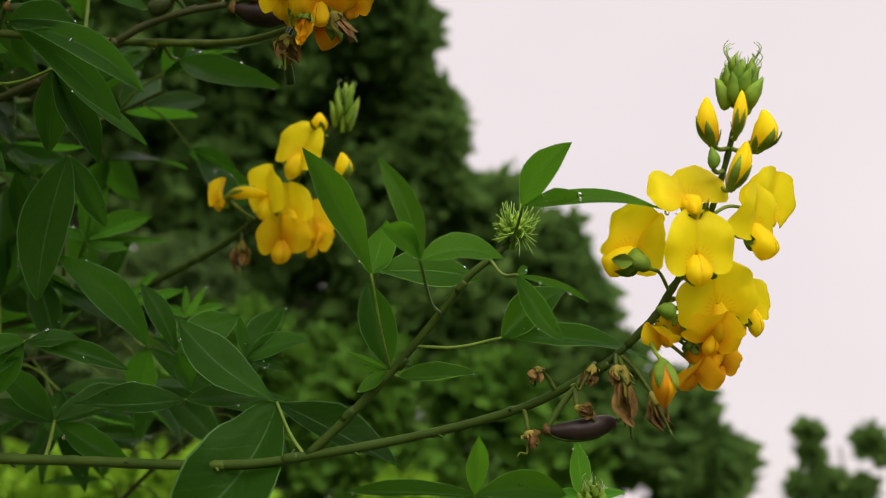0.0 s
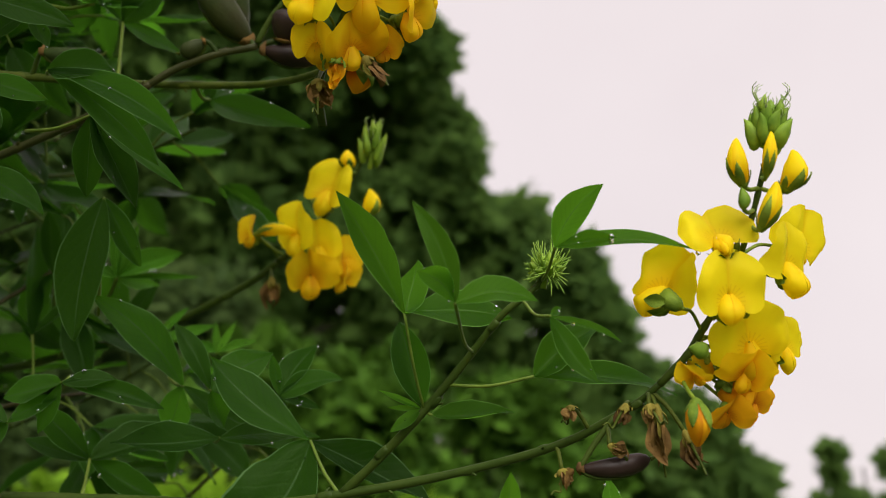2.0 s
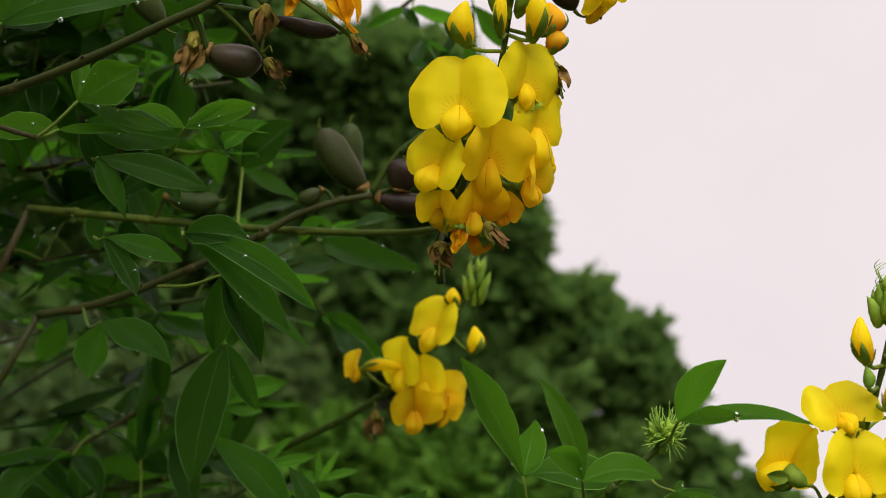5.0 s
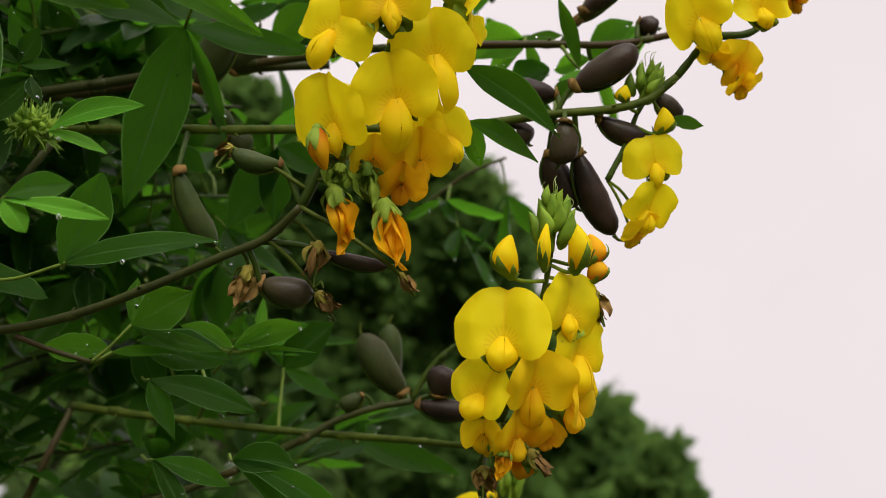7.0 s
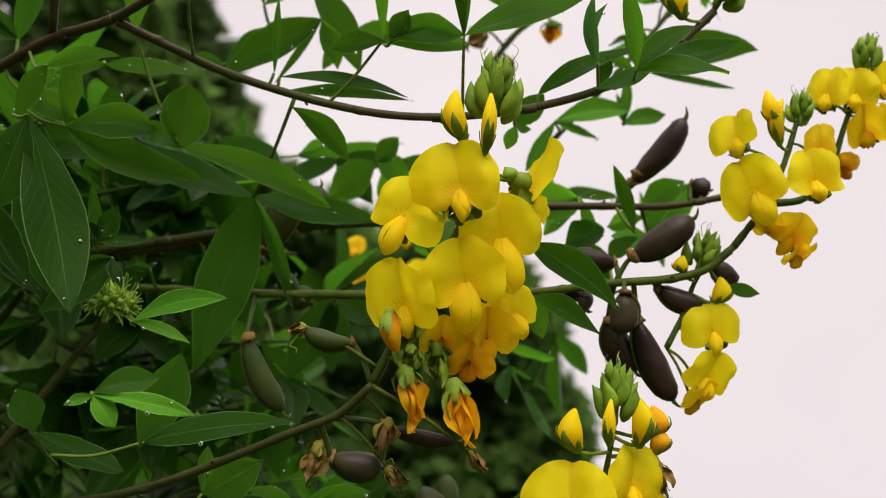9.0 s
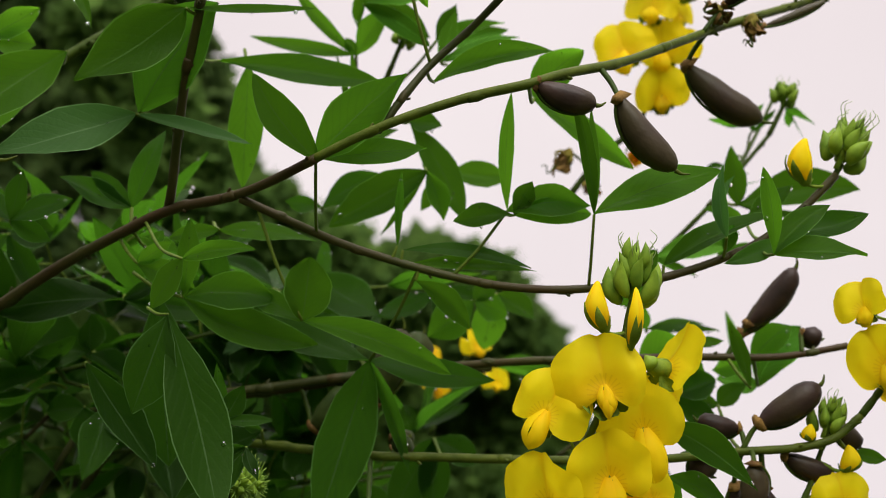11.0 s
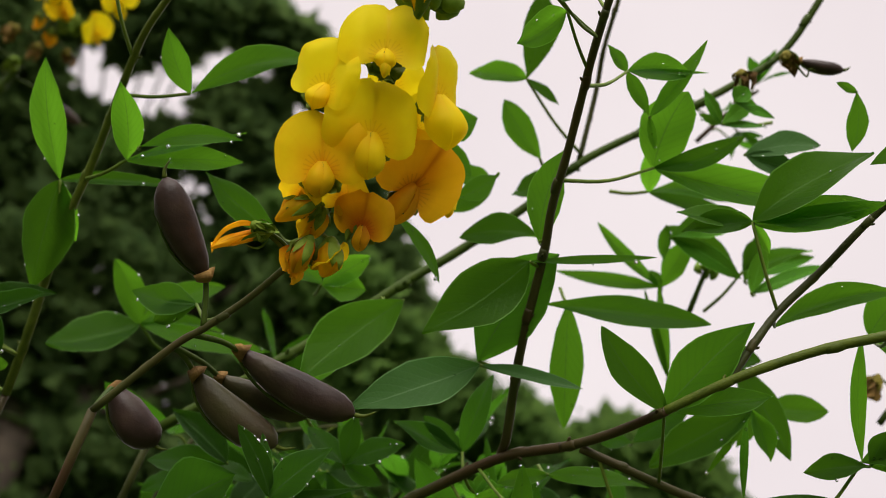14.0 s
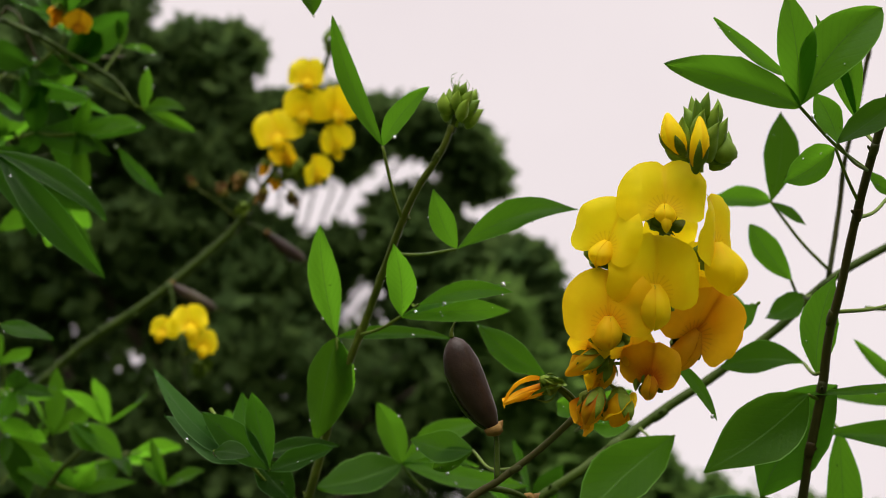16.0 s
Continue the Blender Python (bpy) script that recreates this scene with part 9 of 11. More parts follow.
bud(spike_d, (0.0305, 0.2755, 1.6091), (0.026, 0.2697, 1.6185), 0.0066, PETAL, (0.0352, 0.2805, 1.6091))
bud(spike_d, (0.03, 0.2784, 1.6033), (0.0311, 0.2718, 1.6165), 0.0055, PETAL, (0.0332, 0.2823, 1.603))
spike_e = spike_thing((0.0295, 0.3042, 1.5954), "spike of yellow flowers with a spent dark bloom")
part("spike_stalk", tube([(0.0295, 0.3042, 1.5954), (0.0412, 0.307, 1.5992), (0.0499, 0.3044, 1.61), (0.056, 0.2994, 1.6265), (0.0624, 0.2924, 1.6428)], 0.00136, 0.00098, 9, 6, 0.20, 2.5), STEM, spike_e)
bud_head(spike_e, (0.0624, 0.2933, 1.641), (0.0637, 0.2863, 1.6551), 0.0118, 14, 6)
flower(spike_e, pose(0.0486, 0.2891, 1.6323, 108, 15, -20), 0.0165, (0.0565, 0.2988, 1.6279), PETAL, PETAL, 0.10, 0.88)
flower(spike_e, pose(0.0586, 0.2933, 1.6351, 123, 2, 4), 0.0160, (0.0576, 0.2977, 1.6306), PETAL, PETAL, 0.25, 0.86)
flower(spike_e, pose(0.0680, 0.2968, 1.6410, 120, -32, 26), 0.0138, (0.0603, 0.2947, 1.6373), PETAL, PETAL, 0.10, 0.94)
flower(spike_e, pose(0.0620, 0.2997, 1.6241, 152, -3, -11), 0.0167, (0.0555, 0.2998, 1.6251), GOLD, GOLD, 0.65, 0.93)
flower(spike_e, pose(0.0541, 0.3063, 1.6124, 171, -4, -19), 0.0115, (0.0515, 0.3031, 1.6141), ORANGE, ORANGE, 0.25, 1.13)
flower(spike_e, pose(0.0695, 0.3101, 1.6337, 121, -20, 41), 0.0119, (0.0565, 0.2988, 1.6279), GOLD, GOLD, 0.25, 1.09)
spike_g2 = spike_thing((-0.0066, 0.305, 1.5412), "drooping spike of yellow flowers among ripe pods")
part("spike_stalk", tube([(-0.0066, 0.305, 1.5412), (-0.0011, 0.3018, 1.552), (0.0025, 0.2986, 1.5619), (0.0071, 0.2959, 1.5689)], 0.00111, 0.00075, 9, 6, 0.20, 4.0), STEM, spike_g2)
bud_head(spike_g2, (0.0035, 0.2988, 1.5662), (0.0085, 0.2928, 1.58), 0.0131, 14, 6)
flower(spike_g2, pose(0.0082, 0.3014, 1.5478, 111, -15, 17), 0.0166, (-0.0034, 0.3031, 1.5475), PETAL, PETAL, 0.10, 0.92)
flower(spike_g2, pose(0.0075, 0.3082, 1.5342, 133, -7, 41), 0.0165, (-0.0066, 0.305, 1.5412), PETAL, PETAL, 0.25, 1.14)
flower(spike_g2, pose(0.0046, 0.3123, 1.5275, 158, -6, 43), 0.0136, (-0.0066, 0.305, 1.5412), GOLD, GOLD, 0.10, 1.02)
bud(spike_g2, (0.0094, 0.3, 1.5553), (0.011, 0.2963, 1.5632), 0.0063, PETAL, (0.0013, 0.2996, 1.5586))
bud(spike_g2, (-0.0012, 0.2936, 1.5634), (-0.0012, 0.291, 1.5684), 0.0052, PETAL, (0.0029, 0.2984, 1.5625))
spike_h = spike_thing((-0.0882, 0.3752, 1.7075), "distant spike of clear yellow flowers")
part("spike_stalk", tube([(-0.0882, 0.3752, 1.7075), (-0.074, 0.3684, 1.7241), (-0.0561, 0.3638, 1.7389), (-0.0479, 0.3528, 1.7591), (-0.0422, 0.3398, 1.7811), (-0.0404, 0.3289, 1.7984)], 0.00154, 0.00103, 9, 6, 0.20, 4.7), STEM, spike_h)
bud_head(spike_h, (-0.0405, 0.3317, 1.7941), (-0.0393, 0.318, 1.8153), 0.0159, 16, 4)
flower(spike_h, pose(-0.0485, 0.3309, 1.7825, 104, 8, 6), 0.0226, (-0.0427, 0.3409, 1.7793), PETAL, PETAL, 0.10, 1.02)
flower(spike_h, pose(-0.0628, 0.3345, 1.7615, 115, -5, -23), 0.0235, (-0.0475, 0.3517, 1.7609), PETAL, PETAL, 0.25, 1.18)
flower(spike_h, pose(-0.0453, 0.3422, 1.7669, 125, -2, -1), 0.0245, (-0.0465, 0.3496, 1.7646), PETAL, PETAL, 0.50, 1.11)
flower(spike_h, pose(-0.0346, 0.3486, 1.7712, 126, -23, 28), 0.0163, (-0.046, 0.3485, 1.7664), PETAL, PETAL, 0.40, 0.87)
flower(spike_h, pose(-0.0459, 0.3530, 1.7503, 145, -1, -4), 0.0235, (-0.0513, 0.3574, 1.7507), PETAL, PETAL, 0.40, 0.89)
flower(spike_h, pose(-0.0372, 0.3395, 1.7838, 105, -6, 21), 0.0150, (-0.0432, 0.342, 1.7774), PETAL, PETAL, 0.25, 1.02)
bud(spike_h, (-0.0507, 0.3255, 1.7897), (-0.0546, 0.3179, 1.7995), 0.0092, PETAL, (-0.041, 0.3325, 1.7927))
bud(spike_h, (-0.0354, 0.3338, 1.7839), (-0.0308, 0.3273, 1.7957), 0.0097, PETAL, (-0.0416, 0.3362, 1.7869))
bud(spike_h, (-0.0442, 0.3202, 1.7913), (-0.0431, 0.3142, 1.8008), 0.0060, PETAL, (-0.0405, 0.3298, 1.797))
wilt(spike_h, (-0.0565, 0.365, 1.7275), (-0.0568, 0.3706, 1.719), 0.0120, (-0.0621, 0.3653, 1.734), ORANGE)
wilt(spike_h, (-0.0875, 0.3596, 1.7221), (-0.094, 0.3645, 1.7118), 0.0102, (-0.0788, 0.3707, 1.7186))
wilt(spike_h, (-0.0768, 0.3697, 1.7116), (-0.0795, 0.374, 1.7038), 0.0102, (-0.0811, 0.3718, 1.7158))
spike_j = spike_thing((-0.1692, 0.491, 1.6301), "half-hidden spike of golden flowers deep in the shrub")
part("spike_stalk", tube([(-0.1692, 0.491, 1.6301), (-0.1569, 0.4802, 1.655), (-0.1446, 0.4723, 1.6745)], 0.00151, 0.00121, 9, 6, 0.20, 5.6), STEM, spike_j)
flower(spike_j, pose(-0.1440, 0.4717, 1.6759, 102, -25, 28), 0.0161, (-0.1466, 0.4736, 1.6712), PETAL, PETAL, 0.10, 0.99)
flower(spike_j, pose(-0.1658, 0.4790, 1.6538, 140, -14, -21), 0.0165, (-0.1589, 0.482, 1.6508), GOLD, GOLD, 0.10, 1.19)
flower(spike_j, pose(-0.1336, 0.4830, 1.6587, 108, -9, 30), 0.0129, (-0.1528, 0.4776, 1.6615), PETAL, PETAL, 0.40, 0.91)
flower(spike_j, pose(-0.1670, 0.4714, 1.6676, 98, 27, -12), 0.0112, (-0.1558, 0.4795, 1.6566), GOLD, GOLD, 0.65, 1.16)
spike_g = spike_thing((-0.2454, 0.131, 1.6344), "spike of yellow flowers ageing to orange with a green bud head")
part("spike_stalk", tube([(-0.2454, 0.131, 1.6344), (-0.235, 0.1233, 1.6468), (-0.2264, 0.1166, 1.6569), (-0.2169, 0.1063, 1.668), (-0.2085, 0.0969, 1.6774), (-0.2001, 0.0862, 1.685)], 0.00150, 0.00094, 9, 6, 0.20, 5.7), STEM, spike_g)
bud_head(spike_g, (-0.2013, 0.0906, 1.6796), (-0.1965, 0.0769, 1.6973), 0.0176, 16, 0)
flower(spike_g, pose(-0.2102, 0.0889, 1.6715, 112, -9, 36), 0.0221, (-0.2155, 0.1047, 1.6696), PETAL, PETAL, 0.25, 0.78)
flower(spike_g, pose(-0.2260, 0.0915, 1.6636, 130, 23, 19), 0.0203, (-0.2217, 0.1114, 1.6624), PETAL, PETAL, 0.35, 1.01)
flower(spike_g, pose(-0.2018, 0.1072, 1.6719, 118, -35, 61), 0.0233, (-0.2185, 0.1080, 1.6662), PETAL, PETAL, 0.20, 1.51)
flower(spike_g, pose(-0.2165, 0.1027, 1.6559, 131, -12, 38), 0.0235, (-0.2271, 0.1172, 1.6561), PETAL, PETAL, 0.30, 1.18)
flower(spike_g, pose(-0.2298, 0.1031, 1.6472, 131, -6, 18), 0.0233, (-0.2343, 0.1227, 1.6476), GOLD, GOLD, 0.31, 1.01)
flower(spike_g, pose(-0.2098, 0.1258, 1.6548, 143, -3, 67), 0.0237, (-0.2300, 0.1194, 1.6527), ORANGE, ORANGE, 0.40, 1.12)
flower(spike_g, pose(-0.2229, 0.1219, 1.6378, 150, -9, 32), 0.0161, (-0.2376, 0.1252, 1.6437), ORANGE, ORANGE, -0.30, 0.90)
flower(spike_g, pose(-0.2341, 0.1272, 1.6305, 155, -35, 94), 0.0122, (-0.2445, 0.1304, 1.6354), GOLD, GOLD, 0.52, 0.90)
flower(spike_g, pose(-0.2065, 0.1393, 1.6579, 112, -39, 84), 0.0097, (-0.2285, 0.1183, 1.6544), GOLD, GOLD, 0.63, 1.01)
flower(spike_g, pose(-0.2377, 0.1096, 1.6412, 173, 17, 1), 0.0109, (-0.2359, 0.1239, 1.6458), GOLD, GOLD, 0.87, 1.12)
flower(spike_g, pose(-0.2156, 0.1069, 1.6765, 138, -1, 28), 0.0154, (-0.2177, 0.1072, 1.6671), PETAL, PETAL, 0.30, 1.01)
flower(spike_g, pose(-0.2132, 0.1233, 1.6597, 136, -21, 35), 0.0179, (-0.2278, 0.1177, 1.6552), GOLD, GOLD, 0.43, 1.12)
flower(spike_g, pose(-0.2279, 0.1177, 1.6450, 157, -4, 24), 0.0144, (-0.2350, 0.1233, 1.6468), GOLD, GOLD, 0.47, 1.12)
flower(spike_g, pose(-0.2111, 0.1172, 1.6692, 141, -22, 41), 0.0160, (-0.2224, 0.1123, 1.6615), PETAL, PETAL, 0.30, 1.12)
bud(spike_g, (-0.2348, 0.1201, 1.6406), (-0.2394, 0.1254, 1.6349), 0.0071, GOLD, (-0.2367, 0.1246, 1.6447))
bud(spike_g, (-0.2373, 0.1207, 1.6316), (-0.2433, 0.1266, 1.6243), 0.0074, ORANGE, (-0.2411, 0.1278, 1.6396))
bud(spike_g, (-0.2329, 0.1249, 1.6338), (-0.2373, 0.1321, 1.6263), 0.0087, GOLD, (-0.2402, 0.1272, 1.6406))
bud(spike_g, (-0.2372, 0.1142, 1.6384), (-0.2447, 0.1149, 1.6353), 0.0080, GOLD, (-0.2367, 0.1246, 1.6447))
bud(spike_g, (-0.2295, 0.1095, 1.6441), (-0.2344, 0.1114, 1.6385), 0.0076, ORANGE, (-0.2307, 0.1199, 1.6519))
bud(spike_g, (-0.2345, 0.1148, 1.6398), (-0.2453, 0.1137, 1.6329), 0.0074, GOLD, (-0.2358, 0.124, 1.6458))
bud(spike_g, (-0.1998, 0.0836, 1.6734), (-0.1966, 0.0749, 1.6848), 0.0061, PETAL, (-0.2022, 0.0889, 1.6831))
bud(spike_g, (-0.2028, 0.0808, 1.6773), (-0.2047, 0.0716, 1.6853), 0.0074, PETAL, (-0.2008, 0.0871, 1.6844))
bud(spike_g, (-0.1958, 0.0917, 1.6825), (-0.1932, 0.0875, 1.6888), 0.0072, None, (-0.2015, 0.088, 1.6838))
wilt(spike_g, (-0.2356, 0.1178, 1.6391), (-0.2421, 0.1213, 1.6307), 0.0064, (-0.2367, 0.1246, 1.6447), GOLD)
wilt(spike_g, (-0.2421, 0.1232, 1.6319), (-0.2455, 0.1301, 1.6224), 0.0086, (-0.2437, 0.1297, 1.6365), ORANGE)
wilt(spike_g, (-0.2514, 0.1212, 1.6352), (-0.2666, 0.1172, 1.6281), 0.0059, (-0.2472, 0.1315, 1.6329), ORANGE)
wilt(spike_g, (-0.2539, 0.1168, 1.6347), (-0.2487, 0.1216, 1.6336), 0.0056, (-0.2479, 0.1317, 1.6325), CALYX)
spike_k = spike_thing((-0.6135, 0.3082, 1.9546), "far spike of yellow flowers on a bare stem")
part("spike_stalk", tube([(-0.6135, 0.3082, 1.9546), (-0.5953, 0.3002, 1.9763), (-0.5771, 0.2923, 1.998), (-0.5569, 0.2766, 2.0291), (-0.5403, 0.2591, 2.0594)], 0.00204, 0.00163, 9, 6, 0.20, 4.7), STEM, spike_k)
bud_head(spike_k, (-0.5441, 0.2659, 2.0497), (-0.5355, 0.2529, 2.0693), 0.0180, 12, 0)
flower(spike_k, pose(-0.5815, 0.2762, 1.9951, 127, -20, 5), 0.0303, (-0.5801, 0.2936, 1.9944), PETAL, PETAL, 0.25, 1.02)
flower(spike_k, pose(-0.5550, 0.2619, 2.0295, 114, -11, 33), 0.0257, (-0.5569, 0.2766, 2.0291), PETAL, PETAL, 0.50, 0.89)
flower(spike_k, pose(-0.5602, 0.2743, 2.0128, 135, -6, 30), 0.0291, (-0.567, 0.2844, 2.0136), PETAL, PETAL, 0.10, 0.90)
flower(spike_k, pose(-0.5409, 0.2843, 2.0169, 130, -36, 50), 0.0280, (-0.562, 0.2805, 2.0213), PETAL, PETAL, 0.65, 0.99)
flower(spike_k, pose(-0.5491, 0.3012, 2.0015, 158, -26, 24), 0.0232, (-0.572, 0.2883, 2.0058), PETAL, PETAL, 0.50, 1.13)
flower(spike_k, pose(-0.5634, 0.3096, 1.9822, 147, -49, 48), 0.0231, (-0.5847, 0.2956, 1.989), PETAL, PETAL, 0.40, 0.90)
flower(spike_k, pose(-0.5354, 0.2949, 2.0262, 100, -41, 92), 0.0161, (-0.5603, 0.2792, 2.0239), PETAL, PETAL, 0.50, 1.17)
wilt(spike_k, (-0.5822, 0.2971, 1.9812), (-0.5824, 0.3056, 1.9723), 0.0122, (-0.5877, 0.2969, 1.9854), CALYX)
wilt(spike_k, (-0.6083, 0.2894, 1.9698), (-0.6192, 0.2896, 1.9615), 0.0105, (-0.6013, 0.3029, 1.9691))
wilt(spike_k, (-0.6133, 0.3012, 1.9539), (-0.6121, 0.309, 1.9468), 0.0114, (-0.6119, 0.3076, 1.9564), CALYX)
wilt(spike_k, (-0.5888, 0.2994, 1.9739), (-0.5932, 0.3087, 1.9611), 0.0085, (-0.5937, 0.2996, 1.9781), ORANGE)
wilt(spike_k, (-0.5819, 0.3116, 1.9665), (-0.5839, 0.3192, 1.9572), 0.0089, (-0.5968, 0.3009, 1.9745))
wilt(spike_k, (-0.5975, 0.3021, 1.9646), (-0.6048, 0.307, 1.9542), 0.0089, (-0.6013, 0.3029, 1.9691))
wilt(spike_k, (-0.6261, 0.2945, 1.9594), (-0.6299, 0.2859, 1.9654), 0.0082, (-0.6149, 0.3087, 1.9531))
wilt(spike_k, (-0.5702, 0.2977, 1.9813), (-0.5746, 0.3069, 1.9687), 0.0097, (-0.5831, 0.2949, 1.9908), CALYX)
wilt(spike_k, (-0.5914, 0.2869, 1.9769), (-0.5959, 0.2922, 1.968), 0.0097, (-0.5907, 0.2983, 1.9818), ORANGE)
flower(spike_k, pose(-0.5781, 0.2894, 1.9841, 154, -16, 7), 0.0196, (-0.5847, 0.2956, 1.989), GOLD, GOLD, 0.50, 1.05)
wilt(spike_k, (-0.6447, 0.2806, 1.9599), (-0.6488, 0.2727, 1.965), 0.0073, (-0.6208, 0.3105, 1.9469))
spike_m = spike_thing((-0.6516, 0.2994, 1.8871), "small far spike with a few yellow flowers")
part("spike_stalk", tube([(-0.6516, 0.2994, 1.8871), (-0.6486, 0.313, 1.8671), (-0.6455, 0.3293, 1.8446), (-0.6471, 0.3477, 1.8245)], 0.00157, 0.00155, 9, 6, 0.20, 5.1), STEM, spike_m)
flower(spike_m, pose(-0.6463, 0.3059, 1.8519, 116, 7, 21), 0.0164, (-0.647, 0.3212, 1.8559), PETAL, PETAL, 0.25, 1.19)
flower(spike_m, pose(-0.6305, 0.3105, 1.8589, 110, -28, 31), 0.0233, (-0.647, 0.3212, 1.8559), PETAL, PETAL, 0.65, 1.10)
flower(spike_m, pose(-0.6238, 0.3242, 1.8497, 114, -14, 69), 0.0186, (-0.6455, 0.3293, 1.8446), PETAL, PETAL, 0.10, 1.12)
wilt(spike_m, (-0.6333, 0.3336, 1.8412), (-0.631, 0.3424, 1.8338), 0.0116, (-0.6457, 0.3323, 1.8413), CALYX)
spike_n = spike_thing((-0.5565, 0.0717, 1.9012), "orange spent spike among small leaves")
part("spike_stalk", tube([(-0.5565, 0.0717, 1.9012), (-0.5558, 0.0806, 1.8926), (-0.5559, 0.087, 1.8859)], 0.00151, 0.00121, 9, 6, 0.20, 8.5), STEM, spike_n)
flower(spike_n, pose(-0.5462, 0.0900, 1.8819, 159, -33, 62), 0.0138, (-0.5559, 0.087, 1.8859), ORANGE, ORANGE, 0.25, 1.08)
wilt(spike_n, (-0.5563, 0.0825, 1.8903), (-0.5635, 0.0873, 1.8799), 0.0130, (-0.5558, 0.0827, 1.8903), ORANGE)
spike_bh2 = spike_thing((0.023, 0.3294, 1.3902), "curly green bud head on a young shoot")
part("spike_stalk", tube([(0.023, 0.3294, 1.3902), (0.0256, 0.3285, 1.3951)], 0.00096, 0.00080, 9, 6, 0.20, 6.8), STEM, spike_bh2)
bud_head(spike_bh2, (0.0246, 0.3295, 1.39), (0.0261, 0.3272, 1.401), 0.0131, 16, 40)
spike_bh3 = spike_thing((0.0523, 0.3817, 1.3145), "small green bud head low on the shrub")
part("spike_stalk", tube([(0.0523, 0.3817, 1.3145), (0.052, 0.3798, 1.3231)], 0.00088, 0.00071, 9, 6, 0.20, 0.8), STEM, spike_bh3)
bud_head(spike_bh3, (0.0521, 0.3805, 1.3197), (0.0518, 0.3786, 1.3283), 0.0106, 12, 20)
spike_bh4 = spike_thing((-0.1858, 0.26, 1.5258), "tufted green bud head between young leaves")
part("spike_stalk", tube([(-0.1858, 0.26, 1.5258), (-0.1831, 0.2572, 1.5324)], 0.00107, 0.00089, 9, 6, 0.20, 5.0), STEM, spike_bh4)
bud_head(spike_bh4, (-0.1831, 0.2593, 1.5284), (-0.1823, 0.2528, 1.5412), 0.0152, 16, 44)
spike_bh5 = spike_thing((0.0068, 0.2618, 1.6415), "green bud head with one yellow opening bud")
part("spike_stalk", tube([(0.0068, 0.2618, 1.6415), (0.0115, 0.2591, 1.6485)], 0.00113, 0.00094, 9, 6, 0.20, 2.4), STEM, spike_bh5)
bud_head(spike_bh5, (0.0096, 0.2596, 1.6467), (0.0174, 0.2525, 1.663), 0.0189, 16, 30)
bud(spike_bh5, (-0.0014, 0.2557, 1.6391), (-0.0011, 0.2487, 1.6523), 0.0086, PETAL, (0.0068, 0.2618, 1.6415))
spike_bh6 = spike_thing((-0.0011, 0.3417, 1.7153), "distant green bud head")
part("spike_stalk", tube([(-0.0011, 0.3417, 1.7153), (0.0063, 0.3361, 1.7286)], 0.00121, 0.00097, 9, 6, 0.20, 5.8), STEM, spike_bh6)
bud_head(spike_bh6, (0.005, 0.3371, 1.7264), (0.0076, 0.3318, 1.7373), 0.0150, 12, 10)
spike_bh7 = spike_thing((-0.2883, 0.0901, 1.7207), "green bud head at the tip of an upright stem")
part("spike_stalk", tube([(-0.2883, 0.0901, 1.7207), (-0.2857, 0.0874, 1.7254)], 0.00133, 0.00114, 9, 6, 0.20, 4.7), STEM, spike_bh7)
bud_head(spike_bh7, (-0.2868, 0.0895, 1.7224), (-0.281, 0.0817, 1.7347), 0.0167, 16, 14)
spike_bh8 = spike_thing((-0.1838, 0.2654, 1.529), "little green bud head among leaves")
part("spike_stalk", tube([(-0.1838, 0.2654, 1.529), (-0.181, 0.2633, 1.534)], 0.00091, 0.00073, 9, 6, 0.20, 0.2), STEM, spike_bh8)
bud_head(spike_bh8, (-0.1811, 0.265, 1.5307), (-0.18, 0.2596, 1.5412), 0.0145, 14, 40)
spike_bh9 = spike_thing((-0.1604, 0.2973, 1.7188), "small far green bud head")
part("spike_stalk", tube([(-0.1604, 0.2973, 1.7188), (-0.1518, 0.2887, 1.7356)], 0.00118, 0.00095, 9, 6, 0.20, 2.3), STEM, spike_bh9)
bud_head(spike_bh9, (-0.153, 0.2911, 1.7315), (-0.1493, 0.2867, 1.7398), 0.0118, 10, 0)

# pods
pod((0.0357, 0.3315, 1.3399), (0.0551, 0.3322, 1.3433), 0.0057, (0.0458, 0.3307, 1.3549), False, 0.05, (0.03, 0.22, -0.97))
pod((-0.0818, 0.3796, 1.4887), (-0.0994, 0.3718, 1.5093), 0.0118, (-0.0792, 0.3757, 1.485), True, 0.03, (0.02, 0.27, -0.96))
pod((-0.0896, 0.3972, 1.4971), (-0.0932, 0.3904, 1.5206), 0.0094, (-0.0804, 0.3756, 1.4847), True, 0.03, (0.02, 0.27, -0.96))
pod((-0.0689, 0.3765, 1.4872), (-0.0669, 0.3736, 1.4986), 0.0117, (-0.078, 0.3758, 1.4853), False, 0.06, (0.02, 0.27, -0.96))
pod((-0.0763, 0.3763, 1.4844), (-0.0549, 0.3792, 1.4837), 0.0082, (-0.078, 0.3758, 1.4853), False, 0.06, (0.02, 0.27, -0.96))
pod((-0.1576, 0.3765, 1.4837), (-0.1371, 0.3793, 1.4829), 0.0073, (-0.1633, 0.383, 1.4762), True, 0.07, (0.02, 0.27, -0.96))
pod((-0.0963, 0.3732, 1.4861), (-0.1049, 0.3734, 1.4815), 0.0060, (-0.0916, 0.375, 1.4819), True, 0.05, (0.02, 0.27, -0.96))
pod((-0.0195, 0.3191, 1.6129), (0.001, 0.3116, 1.6357), 0.0085, (-0.0247, 0.3205, 1.6043), False, 0.03, (0, 0.46, -0.89))
